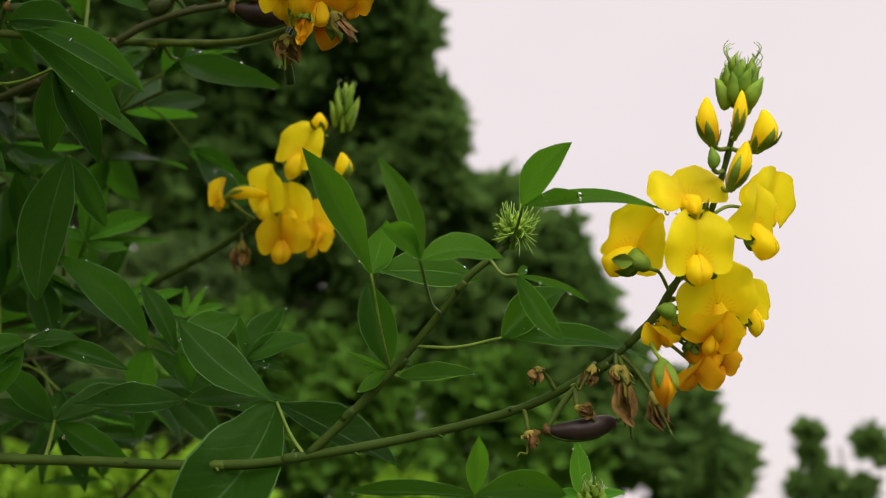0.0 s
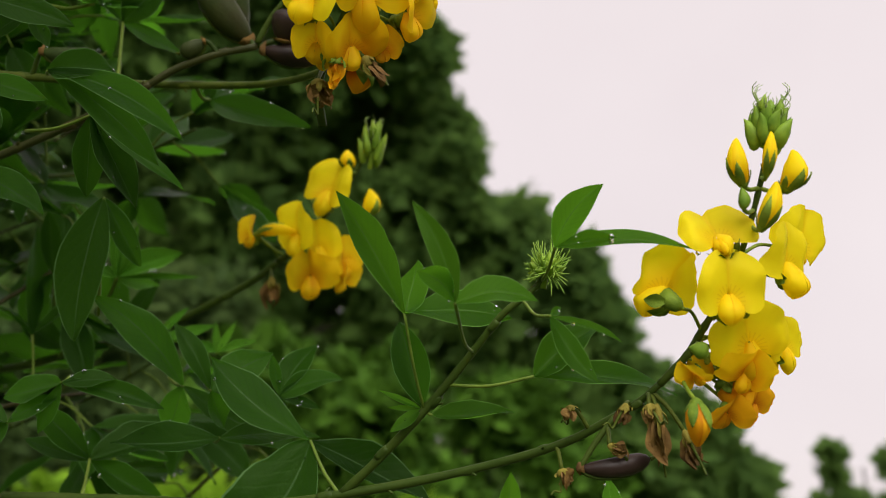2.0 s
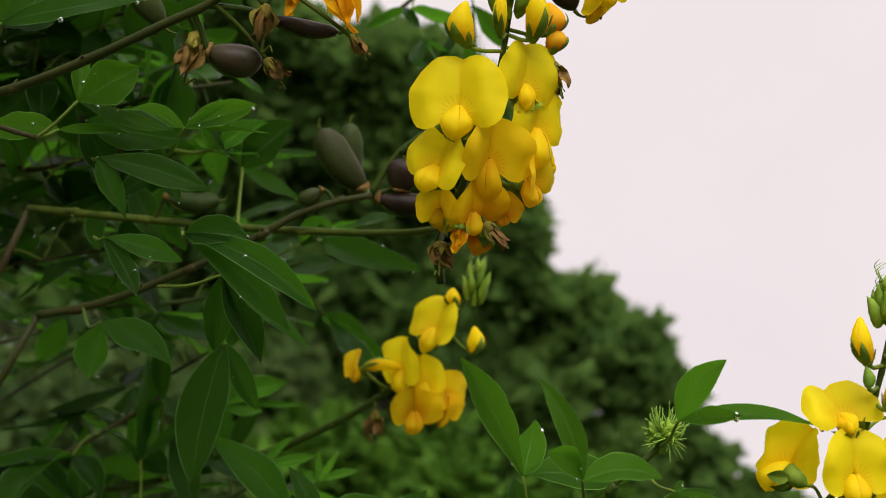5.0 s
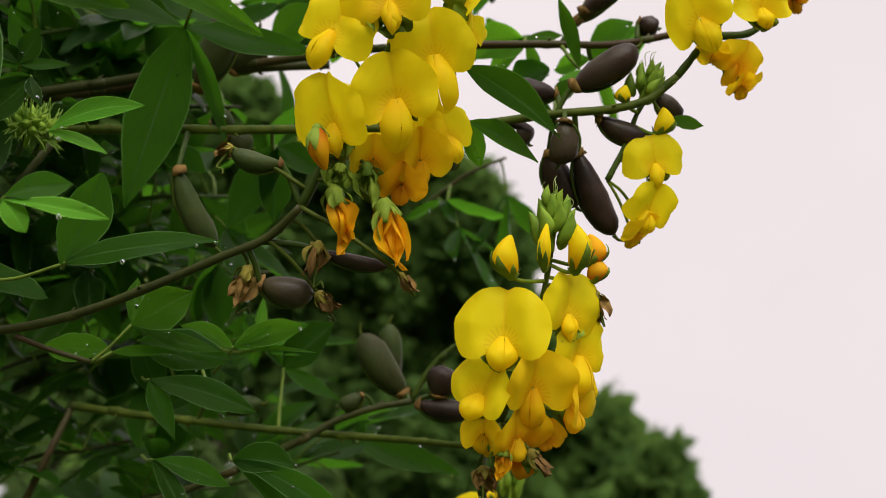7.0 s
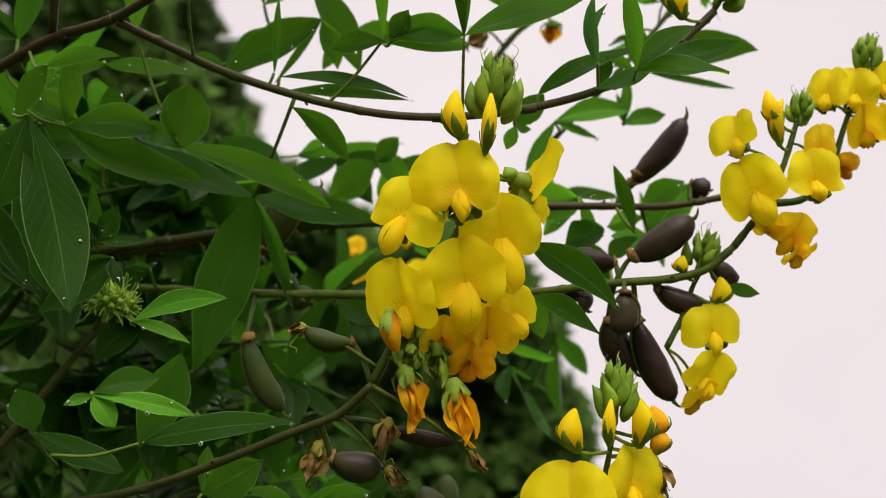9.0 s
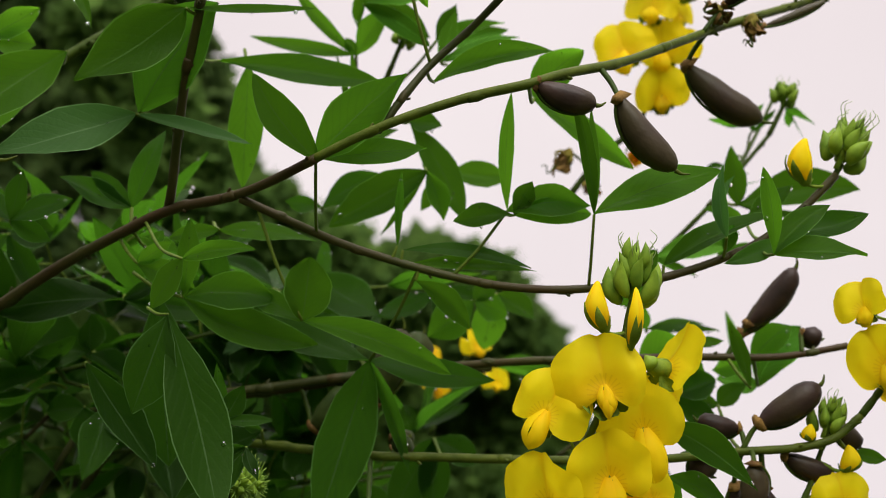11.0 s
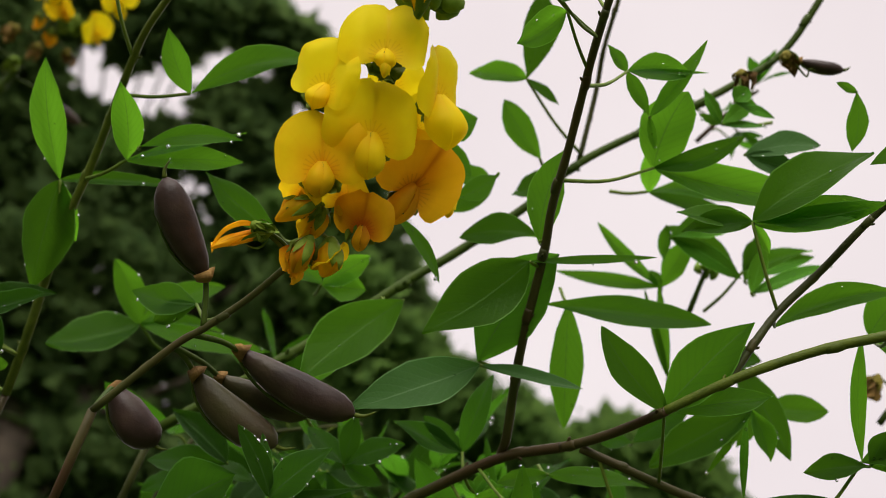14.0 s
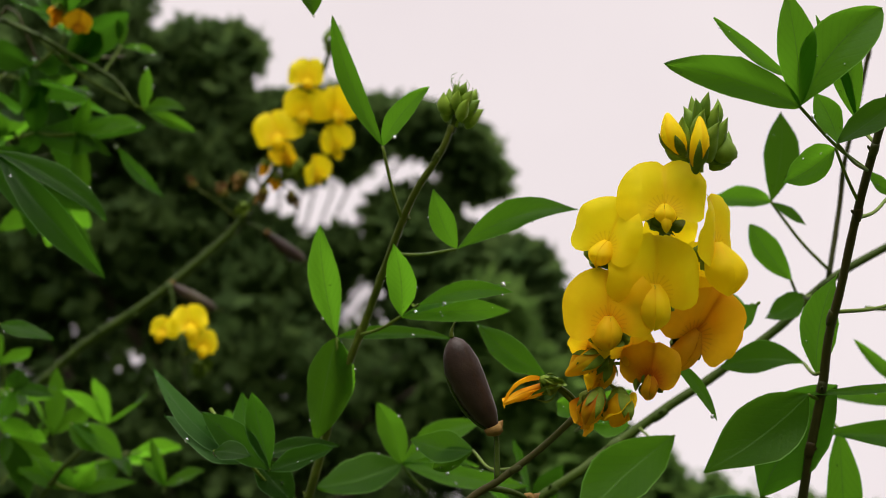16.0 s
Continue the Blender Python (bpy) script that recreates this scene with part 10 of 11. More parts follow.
pod((0.0026, 0.3228, 1.6148), (0.01, 0.3251, 1.6133), 0.0077, (0.0024, 0.3222, 1.6066), False, 0.03, (0, 0.46, -0.89))
pod((-0.0179, 0.2911, 1.5679), (0.0025, 0.2887, 1.5809), 0.0102, (-0.0234, 0.294, 1.5596), False, 0.02, (0, 0.46, -0.89))
pod((-0.0234, 0.2957, 1.5679), (-0.0373, 0.2919, 1.5695), 0.0076, (-0.0219, 0.2939, 1.5598), False, 0.04, (0, 0.46, -0.89))
pod((-0.0098, 0.2971, 1.5598), (0.0066, 0.3031, 1.5548), 0.0075, (-0.0127, 0.2938, 1.5605), False, 0.06, (0, 0.46, -0.89))
pod((-0.0163, 0.3009, 1.5496), (-0.0044, 0.3154, 1.5265), 0.0095, (-0.0173, 0.2938, 1.5601), False, 0.04, (0, 0.46, -0.89))
pod((-0.0259, 0.3038, 1.5512), (-0.0168, 0.3137, 1.5357), 0.0103, (-0.0234, 0.294, 1.5596), False, 0.06, (0, 0.46, -0.89))
pod((-0.0392, 0.2998, 1.5601), (-0.0328, 0.3043, 1.5541), 0.0097, (-0.0438, 0.2961, 1.558), False, 0.03, (0, 0.46, -0.89))
pod((-0.0201, 0.2886, 1.5542), (-0.0218, 0.2948, 1.5415), 0.0093, (-0.0204, 0.2939, 1.5599), False, 0.08, (0, 0.46, -0.89))
pod((0.0095, 0.3054, 1.5738), (0.0168, 0.3105, 1.567), 0.0074, (0.0071, 0.2959, 1.5689), False, 0.04, (0, 0.46, -0.89))
pod((-0.0888, 0.2711, 1.5), (-0.0695, 0.2765, 1.4976), 0.0045, (-0.1064, 0.2665, 1.5009), False, 0.04, (0, 0.46, -0.89))
pod((-0.1072, 0.2752, 1.4911), (-0.0918, 0.2793, 1.4896), 0.0090, (-0.1101, 0.2675, 1.4998), False, 0.05, (0, 0.46, -0.89))
pod((-0.0998, 0.2575, 1.5217), (-0.1142, 0.2536, 1.5234), 0.0059, (-0.0938, 0.2625, 1.5101), True, 0.08, (0, 0.46, -0.89))
pod((-0.1561, 0.3119, 1.5816), (-0.143, 0.3014, 1.6074), 0.0130, (-0.1687, 0.3055, 1.5611), True, 0.03, (0, 0.46, -0.89))
pod((-0.1474, 0.2908, 1.5375), (-0.1355, 0.3047, 1.5155), 0.0084, (-0.151, 0.3011, 1.5586), True, 0.06, (0, 0.46, -0.89))
pod((-0.1432, 0.3026, 1.5607), (-0.1374, 0.3013, 1.5655), 0.0082, (-0.1426, 0.301, 1.5584), True, 0.06, (0, 0.46, -0.89))
pod((-0.0576, 0.3029, 1.551), (-0.0612, 0.3049, 1.5457), 0.0074, (-0.0566, 0.2972, 1.5572), True, 0.05, (0, 0.46, -0.89))
pod((-0.0852, 0.1996, 1.6427), (-0.0674, 0.2056, 1.6382), 0.0084, (-0.0862, 0.1992, 1.643), False, 0.05, (-0.02, 0.47, -0.88))
pod((-0.0608, 0.2113, 1.6451), (-0.0441, 0.2248, 1.6264), 0.0095, (-0.067, 0.2124, 1.6579), False, 0.07, (-0.02, 0.47, -0.88))
pod((-0.0381, 0.2597, 1.6927), (-0.0115, 0.2738, 1.6766), 0.0111, (-0.0308, 0.2493, 1.6989), False, 0.07, (-0.02, 0.47, -0.88))
pod((-0.017, 0.317, 1.6153), (0.0009, 0.31, 1.6354), 0.0085, (-0.0223, 0.3208, 1.6044), False, 0.07, (-0.02, 0.47, -0.88))
pod((-0.1555, 0.3469, 1.5814), (-0.1469, 0.3505, 1.5781), 0.0100, (-0.1543, 0.3532, 1.5765), True, 0.03, (-0.02, 0.47, -0.88))
pod((-0.1835, 0.3311, 1.5786), (-0.1684, 0.3266, 1.5929), 0.0129, (-0.19, 0.3304, 1.5954), True, 0.06, (-0.02, 0.47, -0.88))
pod((-0.1506, 0.3272, 1.5985), (-0.1397, 0.321, 1.6145), 0.0129, (-0.1548, 0.3268, 1.5996), True, 0.08, (-0.02, 0.47, -0.88))
pod((-0.2726, 0.1549, 1.6176), (-0.2405, 0.1758, 1.6065), 0.0113, (-0.2777, 0.1377, 1.6128), False, 0.05, (-0.06, 0.58, -0.81))
pod((-0.2825, 0.163, 1.6137), (-0.2561, 0.1777, 1.608), 0.0085, (-0.2838, 0.1385, 1.6095), False, 0.04, (-0.06, 0.58, -0.81))
pod((-0.2844, 0.1526, 1.609), (-0.262, 0.1722, 1.5945), 0.0112, (-0.2838, 0.1385, 1.6095), False, 0.07, (-0.06, 0.58, -0.81))
pod((-0.3124, 0.154, 1.6061), (-0.3012, 0.1682, 1.593), 0.0121, (-0.3078, 0.1432, 1.5917), False, 0.07, (-0.06, 0.58, -0.81))
pod((-0.2739, 0.13, 1.6274), (-0.2809, 0.1064, 1.6463), 0.0105, (-0.2746, 0.1373, 1.6144), False, 0.04, (-0.16, 0.63, -0.76))
pod((-0.6047, 0.3247, 1.9441), (-0.5838, 0.3501, 1.9335), 0.0093, (-0.6208, 0.3105, 1.9469), False, 0.04, (-0.16, 0.63, -0.76))
pod((-0.6644, 0.3111, 1.8978), (-0.6394, 0.3372, 1.8894), 0.0099, (-0.6756, 0.3172, 1.8993), False, 0.04, (-0.16, 0.63, -0.76))
wilt(spike_a, (-0.0259, 0.2486, 1.7074), (-0.0269, 0.2504, 1.7038), 0.0081, (-0.0272, 0.2527, 1.7028))
wilt(spike_a, (-0.0141, 0.2596, 1.713), (-0.0122, 0.2648, 1.7041), 0.0083, (-0.0174, 0.2617, 1.7133))
wilt(spike_g, (-0.13, 0.2109, 1.7687), (-0.1304, 0.2152, 1.7627), 0.0076, (-0.1293, 0.2109, 1.7664))
wilt(spike_g, (-0.1136, 0.2119, 1.7761), (-0.1101, 0.2186, 1.7689), 0.0076, (-0.1125, 0.2117, 1.7764))
pod((-0.1092, 0.2148, 1.7746), (-0.0938, 0.2215, 1.7738), 0.0048, (-0.1125, 0.2117, 1.7764), False, 0.03, (-0.06, 0.58, -0.81))

pod((-0.0244, 0.2460, 1.7074), (-0.0124, 0.2347, 1.7155), 0.0092, (-0.0326, 0.2476, 1.6969), False, 0.05)
pod((-0.0102, 0.2617, 1.7099), (0.0127, 0.2612, 1.7199), 0.0035, (-0.0174, 0.2616, 1.7133), False, 0.03)
wilt(branch_b10g, (-0.0257, 0.2471, 1.7071), (-0.0310, 0.2479, 1.7035), 0.0068, (-0.0290, 0.2510, 1.7008))
wilt(branch_b10g, (-0.0153, 0.2602, 1.7126), (-0.0129, 0.2633, 1.7062), 0.0062, (-0.0174, 0.2616, 1.7133))
wilt(branch_b10g, (0.0071, 0.2706, 1.7440), (0.0082, 0.2730, 1.7382), 0.0073, (0.0046, 0.2786, 1.7331))
wilt(branch_b10g, (0.0151, 0.2813, 1.7438), (0.0132, 0.2830, 1.7380), 0.0057, (0.0129, 0.2850, 1.7406))

# ground and far things
ground = link_mesh("ground", ([(-400, -400, 0), (400, -400, 0), (400, 400, 0), (-400, 400, 0)], [(0, 1, 2, 3)], None), SOIL)
tagged(ground, "damp earth with short turf", "ground", "", "structure")
tree("tree", (-2.64, 12.66, 0), 7.5, [((-1.91, 11.67, 6.42), 0.75), ((-2.63, 11.82, 5.52), 1.27), ((-1.46, 11.71, 5.50), 0.81), ((-2.05, 11.92, 4.38), 1.25), ((-0.67, 12.06, 4.2), 0.69), ((-0.17, 11.94, 3.99), 0.65), ((-3.22, 12.09, 4.13), 1.40), ((-4.78, 12.2, 4.92), 1.70), ((-1, 12.04, 3.3), 1.17), ((0.46, 11.94, 3.33), 0.48), ((0.24, 12.08, 2.61), 0.91), ((1.2, 12.05, 2.17), 0.77), ((1.85, 12.11, 1.68), 0.53), ((-2, 12.29, 2.73), 1.50), ((-3.66, 12.66, 2.39), 1.68), ((-0.21, 12.28, 1.59), 1.39), ((-4.17, 11.89, 6.48), 1.57), ((-5.5, 12.59, 2.97), 1.70), ((-5.96, 12.24, 6.6), 1.77), ((-1.14, 11.77, 5.34), 0.42), ((-1.58, 11.55, 6.17), 0.48), ((-0.37, 11.92, 4.49), 0.43), ((0.2, 11.95, 4.07), 0.40), ((0.54, 11.89, 3.57), 0.36), ((1.55, 12.02, 2.42), 0.45), ((2.02, 12.08, 1.86), 0.35), ((0.83, 12.07, 2.88), 0.48), ((-0.77, 11.97, 3.67), 0.74), ((-2.51, 10.85, 7.05), 0.42), ((-2.05, 10.96, 6.95), 0.37), ((-2.32, 10.06, 6.53), 0.25), ((-1.98, 10.11, 6.56), 0.23), ((-1.66, 10.19, 6.47), 0.21), ((-1.46, 10.33, 6.23), 0.23), ((-1.28, 10.48, 5.92), 0.21), ((-2.37, 10.15, 6.27), 0.35), ((-1.91, 10.26, 6.20), 0.29), ((-1.06, 11.39, 4.65), 0.28), ((-1.33, 11.34, 4.72), 0.26), ((-0.81, 11.46, 4.52), 0.24), ((-0.98, 11.31, 5.03), 0.21)], 0.115, 7200, 11, CROWN, "dark green broadleaf tree behind the shrub", 0.16)
tree("tree", (-9.19, 9.23, 0), 11.0, [((-9.1, 6.02, 11.5), 0.62), ((-9.82, 6.4, 10.65), 1.44), ((-8.48, 8.1, 9.41), 0.71), ((-6.88, 8.62, 10.06), 0.56), ((-6.68, 9.22, 9.59), 0.78), ((-6.02, 9.10, 9.97), 0.34), ((-6.49, 9.54, 9.09), 0.88), ((-9.09, 8.28, 8.77), 1.55), ((-7.68, 9.61, 8.12), 1.53), ((-10.74, 7.2, 9.14), 1.87), ((-10.5, 8.36, 7.65), 1.83), ((-5.87, 10.49, 8.24), 0.82), ((-10.95, 5, 11.58), 1.61), ((-11.11, 6.15, 9.96), 1.44), ((-9.33, 7.31, 9.59), 1.06), ((-11.62, 8.08, 7.1), 1.76), ((-11.02, 6.53, 8.5), 1.16), ((-11.16, 8.11, 6.77), 1.37), ((-10.36, 8.71, 6.74), 1.37), ((-12.04, 6.79, 7.48), 1.51), ((-10.5, 5.01, 10.46), 1.16), ((-9.5, 5.08, 11.12), 0.75), ((-10.57, 5.84, 9.54), 1.03), ((-8.69, 9.94, 6.58), 1.33), ((-7.58, 10.54, 6.36), 1.13), ((-9.13, 9.17, 7.37), 1.00), ((-9.85, 9.83, 6.09), 1.46), ((-3.79, 11.32, 6.84), 0.59), ((-4.61, 11.06, 6.86), 0.79), ((-3.1, 11.65, 6.64), 0.59), ((-3.74, 11.62, 6.4), 0.85), ((-9.75, 5.96, 10.8), 1.16), ((-9.08, 6.77, 10.3), 0.89), ((-9.8, 7.03, 9.55), 1.30), ((-8.84, 6.14, 11.17), 0.55), ((-8.12, 7.02, 11.11), 0.34), ((-7.58, 7.28, 11.24), 0.33), ((-7.10, 7.58, 11.29), 0.34), ((-6.63, 7.85, 11.36), 0.34), ((-6.25, 8.22, 11.26), 0.33), ((-6.08, 8.55, 11.04), 0.28), ((-7.47, 7.59, 11.01), 0.26), ((-7.10, 8.41, 10.44), 0.30), ((-6.67, 8.56, 10.60), 0.21), ((-6.53, 8.97, 10.27), 0.33), ((-7.94, 7.42, 10.84), 0.29), ((-8.44, 6.90, 10.99), 0.41), ((-8.59, 7.87, 9.89), 0.36), ((-8.11, 8.49, 9.60), 0.33), ((-8.42, 8.61, 9.25), 0.50), ((-7.24, 8.69, 10.05), 0.31), ((-6.87, 9.18, 9.81), 0.43), ((-6.05, 9.32, 10.27), 0.22), ((-8.51, 6.19, 11.68), 0.21), ((-7.80, 8.38, 9.96), 0.24), ((-5.32, 8.74, 9.48), 0.30), ((-5.23, 9.15, 9.12), 0.37), ((-5.07, 9.65, 8.72), 0.39), ((-5.63, 9.08, 8.89), 0.52), ((-4.92, 10.10, 8.37), 0.30), ((-5.43, 9.79, 8.31), 0.52)], 0.125, 6000, 23, CROWN_SHADED, "tall dark tree with sky showing through gaps", 0.2)
tree("tree", (11.51, 41.92, 0), 4.0, [((10.22, 41.23, 4.4), 0.45), ((10.34, 41.4, 3.71), 0.35), ((11.08, 41.72, 2.57), 0.81), ((12.44, 41.45, 4.2), 0.55), ((12.85, 41.56, 3.83), 0.48), ((12.09, 41.83, 2.42), 0.81), ((10.08, 41.65, 2.52), 0.65)], 0.20, 1500, 31, CROWN, "distant small tree near the horizon", 0.05)
tree("bush", (-0.58, 5.62, 0), 1.6, [((-0.52, 5.09, 1.44), 0.25), ((-0.88, 5.03, 1.57), 0.28), ((-0.89, 5.97, 1.98), 0.33), ((-0.2, 6.04, 1.89), 0.36), ((0.21, 6.15, 1.56), 0.27), ((-1.24, 4.93, 1.89), 0.33), ((-0.37, 5.14, 1.29), 0.30), ((-0.66, 5, 1.77), 0.15)], 0.06, 4000, 41, CROWN_LIGHT, "lighter green bush at the foot of the tree", 0.03)
tree("bush", (-1.27, 3.53, 0), 1.2, [((-1.27, 3.52, 1.31), 0.15), ((-1.46, 3.51, 1.28), 0.15), ((-1.09, 3.54, 1.3), 0.12), ((-0.92, 3.55, 1.3), 0.09), ((-0.41, 4.11, 1.28), 0.10)], 0.05, 1800, 43, GRASS, "bright yellow-green bush in open light", 0.02)
tree("tree", (-6.16, 11.06, 0), 8.5, [((-5.94, 9.62, 9.08), 0.32), ((-6.32, 9.92, 8.29), 1.17), ((-4.86, 10.91, 7.07), 0.72), ((-4.09, 11.22, 6.78), 0.59), ((-3.26, 11.48, 6.61), 0.62), ((-2.3, 11.83, 6.33), 0.59), ((-4.88, 11.52, 5.92), 1.31), ((-6.79, 10.64, 6.82), 1.64), ((-3.6, 12.04, 5.43), 1.24), ((-1.99, 12.38, 5.43), 1.11), ((-7.45, 9.75, 8.95), 1.15), ((-5.87, 12.03, 4.57), 1.70), ((-9.03, 9.65, 7.82), 1.96), ((-9.07, 10.88, 5.5), 1.96), ((-7.47, 11.61, 4.75), 1.83)], 0.125, 6600, 53, CROWN_SHADED, "dense dark tree behind the leafy stems", 0.2)
tree("tree", (-4.83, 11.27, 0), 6.5, [((-6.05, 10.36, 5.47), 1.57), ((-4.55, 10.83, 5.03), 1.39), ((-3.05, 11.17, 4.88), 1.21), ((-1.97, 11.59, 4.35), 1.15), ((-5.43, 11.18, 3.86), 1.57), ((-3.34, 11.61, 3.75), 1.39), ((-7.52, 10.51, 4.52), 1.69), ((-1.25, 11.99, 3.75), 0.91), ((-2.57, 11.35, 5.94), 0.82), ((-3.95, 10.94, 6.29), 0.94), ((-2.07, 11.08, 6.51), 0.56), ((-2.93, 10.92, 6.5), 0.62), ((-1.64, 11.34, 6.09), 0.56), ((-4.92, 8.37, 7.70), 0.36), ((-5.19, 7.87, 8.21), 0.43), ((-4.44, 9.10, 6.85), 0.52), ((-3.96, 9.55, 6.43), 0.55), ((-3.24, 9.69, 6.59), 0.43), ((-2.57, 10.05, 6.41), 0.49), ((-1.94, 10.37, 6.25), 0.46), ((-3.72, 10.04, 5.85), 0.75), ((-2.85, 10.37, 5.82), 0.63), ((-4.49, 9.72, 5.95), 0.69), ((-1.63, 10.68, 5.96), 0.34), ((-4.89, 9.18, 6.51), 0.57), ((-2.18, 10.51, 5.94), 0.52), ((-4.77, 8.61, 7.57), 0.35), ((-4.45, 8.92, 7.28), 0.41), ((-4.13, 9.17, 7.08), 0.27), ((-4.90, 8.87, 7.13), 0.46), ((-5.14, 8.21, 7.96), 0.35), ((-3.75, 8.95, 6.68), 0.31), ((-3.55, 9.10, 6.57), 0.20)], 0.115, 5600, 61, CROWN, "dark leafy tree standing in shade", 0.18)
tree("bush", (-2.69, 6.88, 0), 2.2, [((-2.95, 6.76, 2.34), 0.67), ((-2.34, 6.91, 1.89), 0.67), ((-3, 6.94, 1.52), 0.78), ((-1.7, 7.05, 1.47), 0.53), ((-2.19, 6.78, 2.52), 0.42), ((-3.76, 6.73, 2.17), 0.88), ((-2.67, 7.08, 1.01), 0.88), ((-1.61, 7.17, 0.96), 0.71)], 0.07, 7000, 71, CROWN_SHADED, "dense dark shrub in deep shade", 0.05)

# woody foot of the shrub, its stems rising out of the ground
shrub_base = thing("shrub_base", (-0.55, 0.5, 0.0), "brown woody stems of the shrub rising from the ground", "shrub stems")
part("main_stem", tube([(-0.569, 0.438, -0.02), (-0.527, 0.439, 0.53), (-0.416, 0.456, 1.08), (-0.293, 0.429, 1.196), (-0.1557, 0.3887, 1.3266)], 0.0034, 0.0014, 9, 7, 0.10, 8.3), STEM_BROWN, shrub_base)
part("main_stem", tube([(-0.6, 0.507, -0.02), (-0.509, 0.475, 0.53), (-0.382, 0.496, 1.08), (-0.313, 0.448, 1.281), (-0.2195, 0.3899, 1.4823)], 0.0034, 0.0014, 9, 7, 0.10, 1.0), STEM_BROWN, shrub_base)
part("main_stem", tube([(-0.491, 0.555, -0.02), (-0.43, 0.506, 0.53), (-0.417, 0.506, 1.08), (-0.322, 0.453, 1.258), (-0.2087, 0.3924, 1.4398)], 0.0034, 0.0014, 9, 7, 0.10, 2.8), STEM_BROWN, shrub_base)
part("main_stem", tube([(-0.486, 0.568, -0.02), (-0.472, 0.54, 0.53), (-0.392, 0.494, 1.08), (-0.322, 0.518, 1.228), (-0.2289, 0.5188, 1.3857)], 0.0034, 0.0014, 9, 7, 0.10, 6.0), STEM_BROWN, shrub_base)
part("main_stem", tube([(-0.555, 0.426, -0.02), (-0.477, 0.433, 0.6), (-0.47, 0.381, 1.22), (-0.348, 0.333, 1.339), (-0.2127, 0.2762, 1.4724)], 0.0034, 0.0014, 9, 7, 0.10, 4.9), STEM_BROWN, shrub_base)
part("main_stem", tube([(-0.537, 0.569, -0.02), (-0.482, 0.497, 0.6), (-0.482, 0.425, 1.22), (-0.398, 0.342, 1.403), (-0.2923, 0.2565, 1.5899)], 0.0034, 0.0014, 9, 7, 0.10, 3.7), STEM_BROWN, shrub_base)
part("main_stem", tube([(-0.611, 0.465, -0.02), (-0.513, 0.394, 0.6), (-0.464, 0.396, 1.22), (-0.382, 0.37, 1.4), (-0.278, 0.3308, 1.5837)], 0.0034, 0.0014, 9, 7, 0.10, 0.4), STEM_BROWN, shrub_base)
part("main_stem", tube([(-0.544, 0.495, -0.02), (-0.516, 0.481, 0.6), (-0.462, 0.387, 1.22), (-0.343, 0.359, 1.392), (-0.2091, 0.3188, 1.5687)], 0.0034, 0.0014, 9, 7, 0.10, 1.8), STEM_BROWN, shrub_base)
part("main_stem", tube([(-0.526, 0.46, -0.02), (-0.512, 0.441, 0.6), (-0.475, 0.382, 1.22), (-0.376, 0.366, 1.402), (-0.2581, 0.3341, 1.5874)], 0.0034, 0.0014, 9, 7, 0.10, 2.9), STEM_BROWN, shrub_base)
part("main_stem", tube([(-0.622, 0.421, -0.02), (-0.581, 0.409, 0.65), (-0.496, 0.354, 1.32), (-0.413, 0.248, 1.449), (-0.3078, 0.1432, 1.5917)], 0.0034, 0.0014, 9, 7, 0.10, 5.5), STEM_BROWN, shrub_base)
part("main_stem", tube([(-0.608, 0.493, -0.02), (-0.598, 0.422, 0.65), (-0.516, 0.32, 1.32), (-0.463, 0.255, 1.467), (-0.383, 0.1844, 1.6229)], 0.0034, 0.0014, 9, 7, 0.10, 8.1), STEM_BROWN, shrub_base)
part("main_stem", tube([(-0.467, 0.413, -0.02), (-0.487, 0.416, 0.65), (-0.473, 0.344, 1.32), (-0.425, 0.291, 1.473), (-0.3505, 0.2299, 1.6348)], 0.0034, 0.0014, 9, 7, 0.10, 7.0), STEM_BROWN, shrub_base)
part("main_stem", tube([(-0.528, 0.557, -0.02), (-0.683, 0.432, 0.69), (-0.805, 0.357, 1.4), (-0.852, 0.361, 1.601), (-0.8536, 0.3461, 1.8024)], 0.0034, 0.0014, 9, 7, 0.10, 4.0), STEM_BROWN, shrub_base)
part("main_stem", tube([(-0.467, 0.47, -0.02), (-0.684, 0.36, 0.69), (-0.822, 0.323, 1.4), (-0.726, 0.194, 1.652), (-0.6121, 0.0704, 1.8937)], 0.0034, 0.0014, 9, 7, 0.10, 1.5), STEM_BROWN, shrub_base)
part("main_stem", tube([(-0.588, 0.427, -0.02), (-0.647, 0.369, 0.69), (-0.783, 0.322, 1.4), (-0.718, 0.296, 1.539), (-0.6289, 0.2564, 1.6896)], 0.0034, 0.0014, 9, 7, 0.10, 1.9), STEM_BROWN, shrub_base)

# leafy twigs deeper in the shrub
sprig([(-0.2941, 0.5946, 1.4865), (-0.2538, 0.5855, 1.5174), (-0.2038, 0.5547, 1.532)], 8, 0.05, 1, root=(-0.5, 0.33, 1.32), mat=LEAF_SHADED)
sprig([(-0.2533, 0.5808, 1.362), (-0.1881, 0.528, 1.3743), (-0.15, 0.5273, 1.3979)], 9, 0.045, 2, root=(-0.47, 0.4, 1.22), mat=LEAF_SHADED)
sprig([(-0.1704, 0.5743, 1.3092), (-0.1375, 0.5592, 1.3394), (-0.1119, 0.5694, 1.3665)], 7, 0.04, 3, mat=LEAF_SHADED)
sprig([(-0.2128, 0.4705, 1.4056), (-0.1975, 0.4842, 1.43), (-0.1673, 0.4685, 1.4437)], 7, 0.05, 4, root=(-0.47, 0.4, 1.22), mat=LEAF_SHADED)
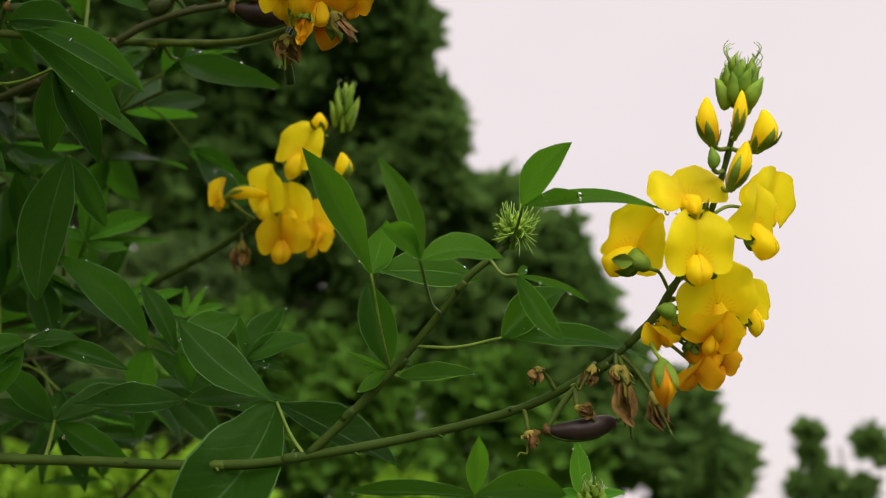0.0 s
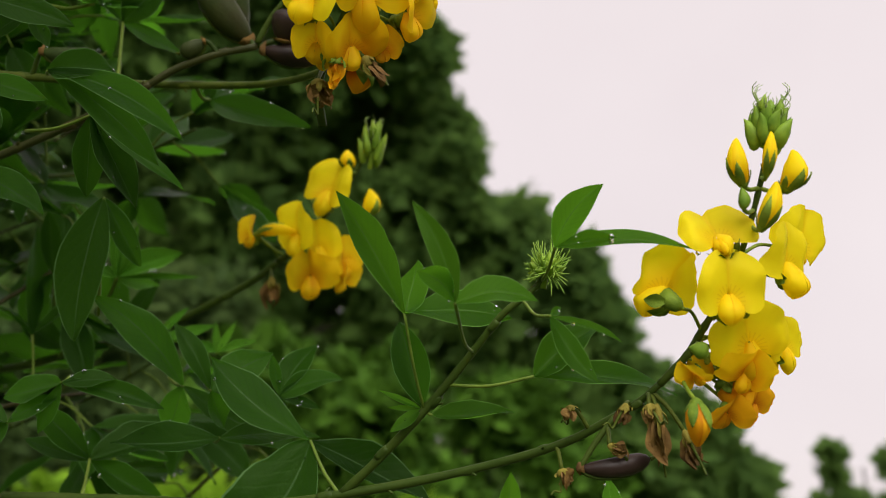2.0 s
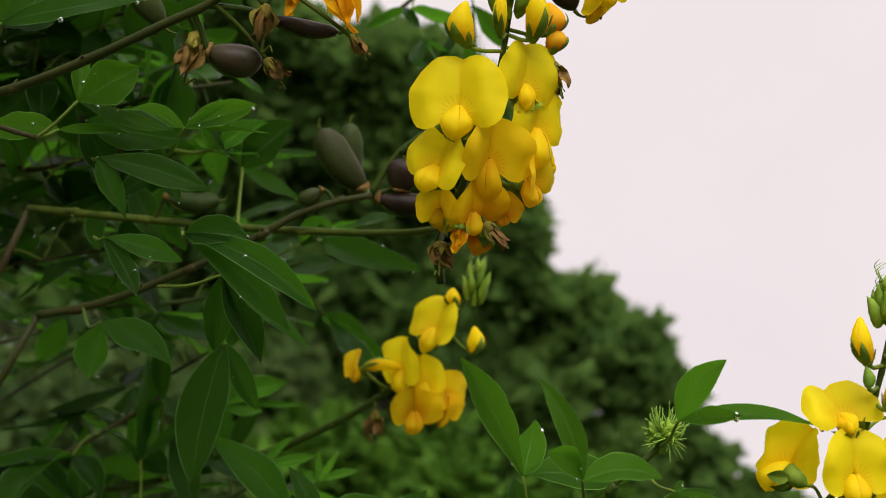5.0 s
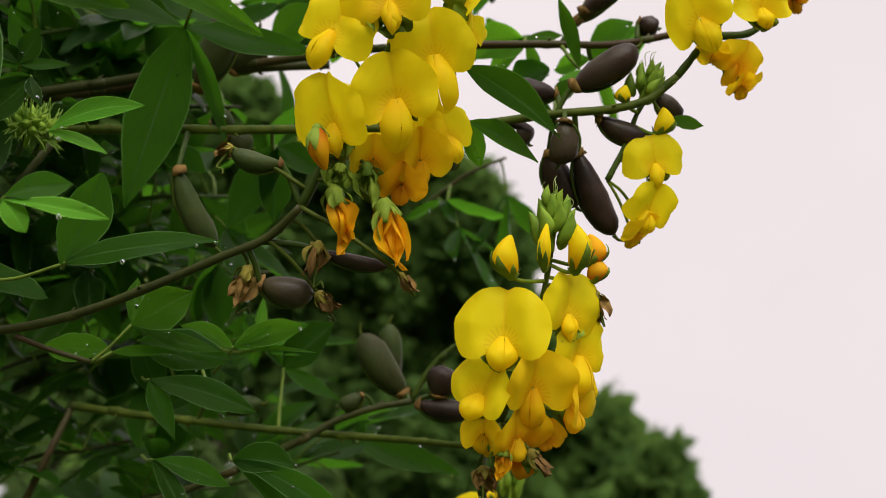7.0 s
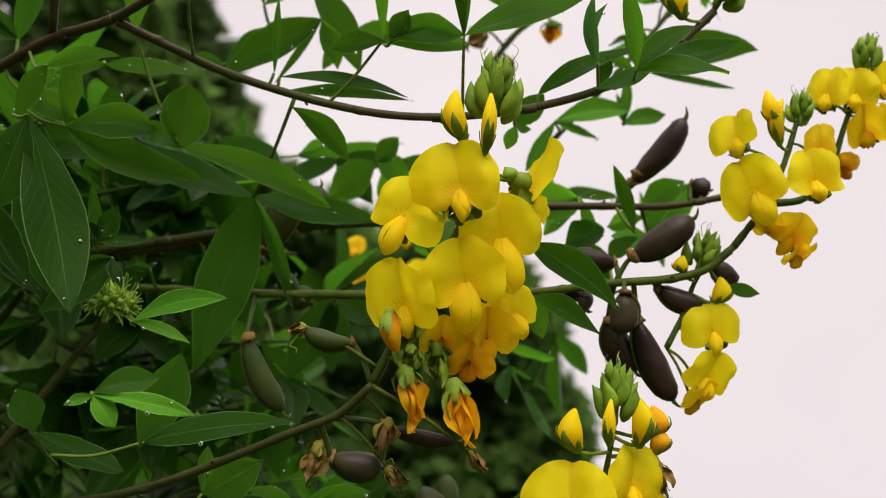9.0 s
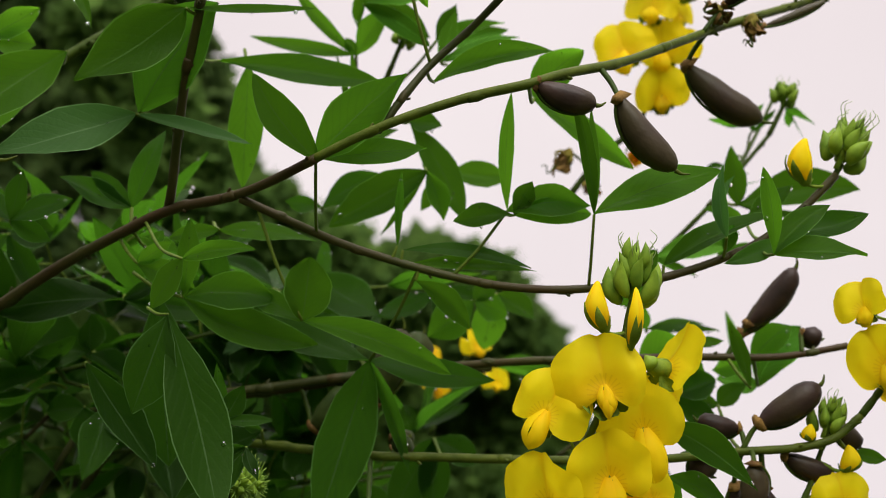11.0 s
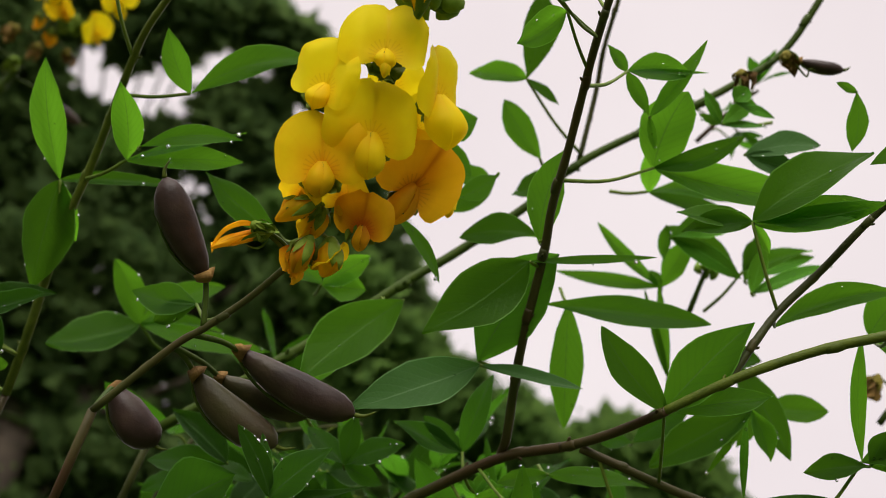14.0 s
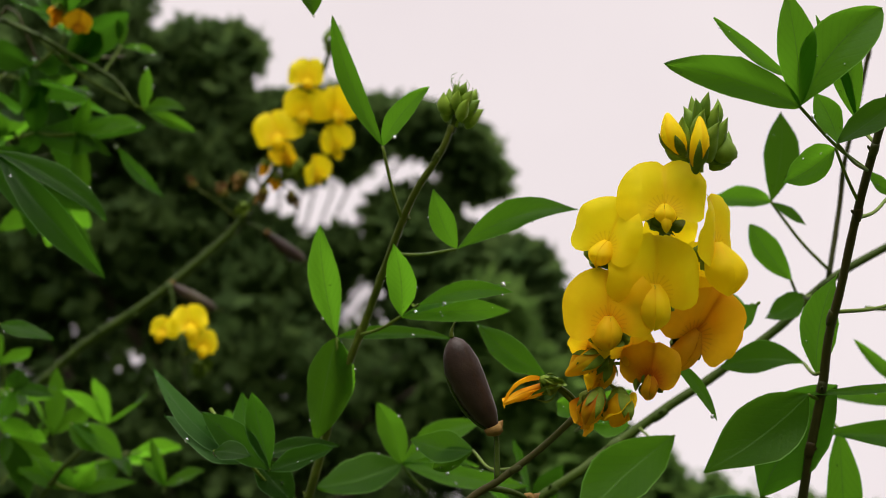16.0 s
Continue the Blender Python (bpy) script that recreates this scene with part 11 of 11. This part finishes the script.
sprig([(-0.2899, 0.496, 1.5752), (-0.2478, 0.5025, 1.5835), (-0.2075, 0.5134, 1.5964)], 8, 0.045, 5, root=(-0.5, 0.33, 1.32), mat=LEAF_SHADED)
sprig([(-0.2642, 0.4669, 1.5208), (-0.2208, 0.4517, 1.5194), (-0.183, 0.4413, 1.5242)], 8, 0.045, 6, root=(-0.5, 0.33, 1.32), mat=LEAF_SHADED)
sprig([(-0.2915, 0.5475, 1.4409), (-0.2775, 0.5751, 1.4614), (-0.2321, 0.5435, 1.4656)], 7, 0.045, 7, root=(-0.47, 0.4, 1.22), mat=LEAF_SHADED)
sprig([(-0.2619, 0.5212, 1.3548), (-0.1996, 0.4739, 1.3651), (-0.1773, 0.5101, 1.376)], 9, 0.045, 8, root=(-0.47, 0.4, 1.22), mat=LEAF_SHADED)
sprig([(-0.2875, 0.3604, 1.6242), (-0.2414, 0.3521, 1.6269), (-0.2221, 0.3893, 1.6603)], 9, 0.045, 9, root=(-0.5, 0.33, 1.32), mat=LEAF_SHADED)
sprig([(-0.2888, 0.3832, 1.5802), (-0.249, 0.3938, 1.5952), (-0.195, 0.3781, 1.597)], 10, 0.045, 10, root=(-0.5, 0.33, 1.32), mat=LEAF_SHADED)
sprig([(-0.2811, 0.3909, 1.535), (-0.2513, 0.4116, 1.5554), (-0.1974, 0.3902, 1.5572)], 10, 0.045, 11, root=(-0.5, 0.33, 1.32), mat=LEAF_SHADED)
sprig([(-0.284, 0.4138, 1.4964), (-0.2345, 0.4176, 1.5097), (-0.1728, 0.3926, 1.5129)], 11, 0.045, 12, root=(-0.5, 0.33, 1.32), mat=LEAF_SHADED)
sprig([(-0.2844, 0.4322, 1.4583), (-0.2345, 0.4343, 1.4741), (-0.1883, 0.4472, 1.4889)], 11, 0.045, 13, root=(-0.5, 0.33, 1.32), mat=LEAF_SHADED)
sprig([(-0.2314, 0.4313, 1.5357), (-0.1948, 0.4284, 1.5497), (-0.165, 0.4461, 1.5654)], 8, 0.045, 14, mat=LEAF_SHADED)
sprig([(-0.2085, 0.446, 1.4574), (-0.1807, 0.4914, 1.475), (-0.1256, 0.459, 1.4843)], 8, 0.045, 15, mat=LEAF_SHADED)
sprig([(-0.3178, 0.3562, 1.6476), (-0.2763, 0.376, 1.6467), (-0.2122, 0.3562, 1.6221)], 10, 0.045, 17, root=(-0.5, 0.33, 1.32), mat=LEAF_SHADED)
sprig([(-0.2826, 0.3926, 1.6166), (-0.2218, 0.3829, 1.617), (-0.1687, 0.3844, 1.6177)], 9, 0.045, 18, mat=LEAF_SHADED)
sprig([(-0.2632, 0.4061, 1.5706), (-0.2094, 0.3985, 1.5723), (-0.1633, 0.4028, 1.5818)], 9, 0.04, 19, mat=LEAF_SHADED)
sprig([(-0.3134, 0.404, 1.541), (-0.2703, 0.4137, 1.5506), (-0.2279, 0.4237, 1.5672)], 9, 0.045, 20, root=(-0.5, 0.33, 1.32), mat=LEAF_SHADED)
sprig([(-0.0991, 0.4701, 1.6125), (-0.0793, 0.4639, 1.6254), (-0.059, 0.4549, 1.6304)], 4, 0.04, 21, mat=LEAF_SHADED)
sprig([(-0.3278, 0.3184, 1.5864), (-0.2777, 0.3184, 1.5906), (-0.2548, 0.3729, 1.6237)], 10, 0.045, 22, root=(-0.5, 0.33, 1.32), mat=LEAF_SHADED)
sprig([(-0.3574, 0.3744, 1.5748), (-0.2916, 0.3801, 1.5822), (-0.211, 0.3413, 1.5812)], 12, 0.045, 23, root=(-0.5, 0.33, 1.32), mat=LEAF_SHADED)
sprig([(-0.2729, 0.4094, 1.571), (-0.2025, 0.379, 1.5699), (-0.1585, 0.4306, 1.5959)], 10, 0.045, 24, mat=LEAF_SHADED)
sprig([(-0.3787, 0.2893, 1.6496), (-0.3542, 0.3143, 1.6747), (-0.3001, 0.3011, 1.6716)], 9, 0.045, 28, root=(-0.5, 0.33, 1.32), mat=LEAF_SHADED)
sprig([(-0.3752, 0.3046, 1.6148), (-0.3403, 0.3355, 1.6393), (-0.2718, 0.3136, 1.6403)], 11, 0.045, 29, root=(-0.5, 0.33, 1.32), mat=LEAF_SHADED)
sprig([(-0.2959, 0.3317, 1.6024), (-0.2328, 0.3229, 1.6146), (-0.1859, 0.361, 1.6473)], 11, 0.045, 30, mat=LEAF_SHADED)
sprig([(-0.6103, 0.0869, 1.8503), (-0.5752, 0.1008, 1.8705), (-0.5615, 0.1322, 1.9063)], 9, 0.045, 32, root=(-0.8, 0.33, 1.4), mat=LEAF_SHADED)
sprig([(-0.6638, 0.1417, 1.8433), (-0.6448, 0.154, 1.8625), (-0.5927, 0.1469, 1.8561)], 7, 0.05, 33, root=(-0.8, 0.33, 1.4), mat=LEAF)
sprig([(-0.6911, 0.2562, 1.7006), (-0.6566, 0.2805, 1.7261), (-0.611, 0.2975, 1.7477)], 9, 0.04, 34, root=(-0.8, 0.33, 1.4), mat=LEAF)
sprig([(-0.6911, 0.2284, 1.7451), (-0.6715, 0.2303, 1.7573), (-0.6576, 0.2355, 1.7737)], 4, 0.04, 35, root=(-0.8, 0.33, 1.4), mat=LEAF)
sprig([(-0.1595, 0.3036, 1.8199), (-0.1447, 0.2989, 1.8317), (-0.13, 0.295, 1.8405)], 5, 0.018, 36, mat=LEAF_SHADED)
sprig([(-0.0216, 0.3425, 1.6866), (-0.0067, 0.3618, 1.7237), (0.0074, 0.3629, 1.7548)], 5, 0.018, 37, mat=LEAF_SHADED)

# unseen low woods added round behind the camera, which limit the light from there
r_wood = random.Random(9)
wood = []
for i in range(34):
    a = math.radians(-215 + 250 * i / 33)
    for z, rad in ((1.5, 2.6), (4.5, 2.6)):
        wood.append(((24 * math.cos(a) + r_wood.uniform(-2, 2), 24 * math.sin(a) + r_wood.uniform(-2, 2), z + r_wood.uniform(-1, 1.5)), rad * r_wood.uniform(0.8, 1.25)))
tagged(link_mesh("woods", scatter_leaves(wood, 520, 0.75, 19), CROWN), "unseen ring of dark green woods added behind the camera", "woods", "", "stuff")


# beads of rain on the leaves
d_verts, d_faces = [], []
for p, rad in DROPS:
    o = len(d_verts)
    for i in range(5):
        a = math.pi * (i + 0.5) / 5
        for j in range(8):
            g = 2 * math.pi * j / 8
            d_verts.append(p + Vector((math.sin(a) * math.cos(g) * rad, math.sin(a) * math.sin(g) * rad, math.cos(a) * rad * 1.15 - rad * 0.6)))
    for i in range(4):
        for j in range(8):
            k = (j + 1) % 8
            d_faces.append((o + i * 8 + j, o + i * 8 + k, o + i * 8 + 8 + k, o + i * 8 + 8 + j))
    d_faces.append(tuple(o + j for j in range(7, -1, -1)))
    d_faces.append(tuple(o + 32 + j for j in range(8)))
tagged(link_mesh("water_drops", (d_verts, d_faces, None), WATER), "clear beads of rain hanging on the leaves", "water drops", "", "stuff")
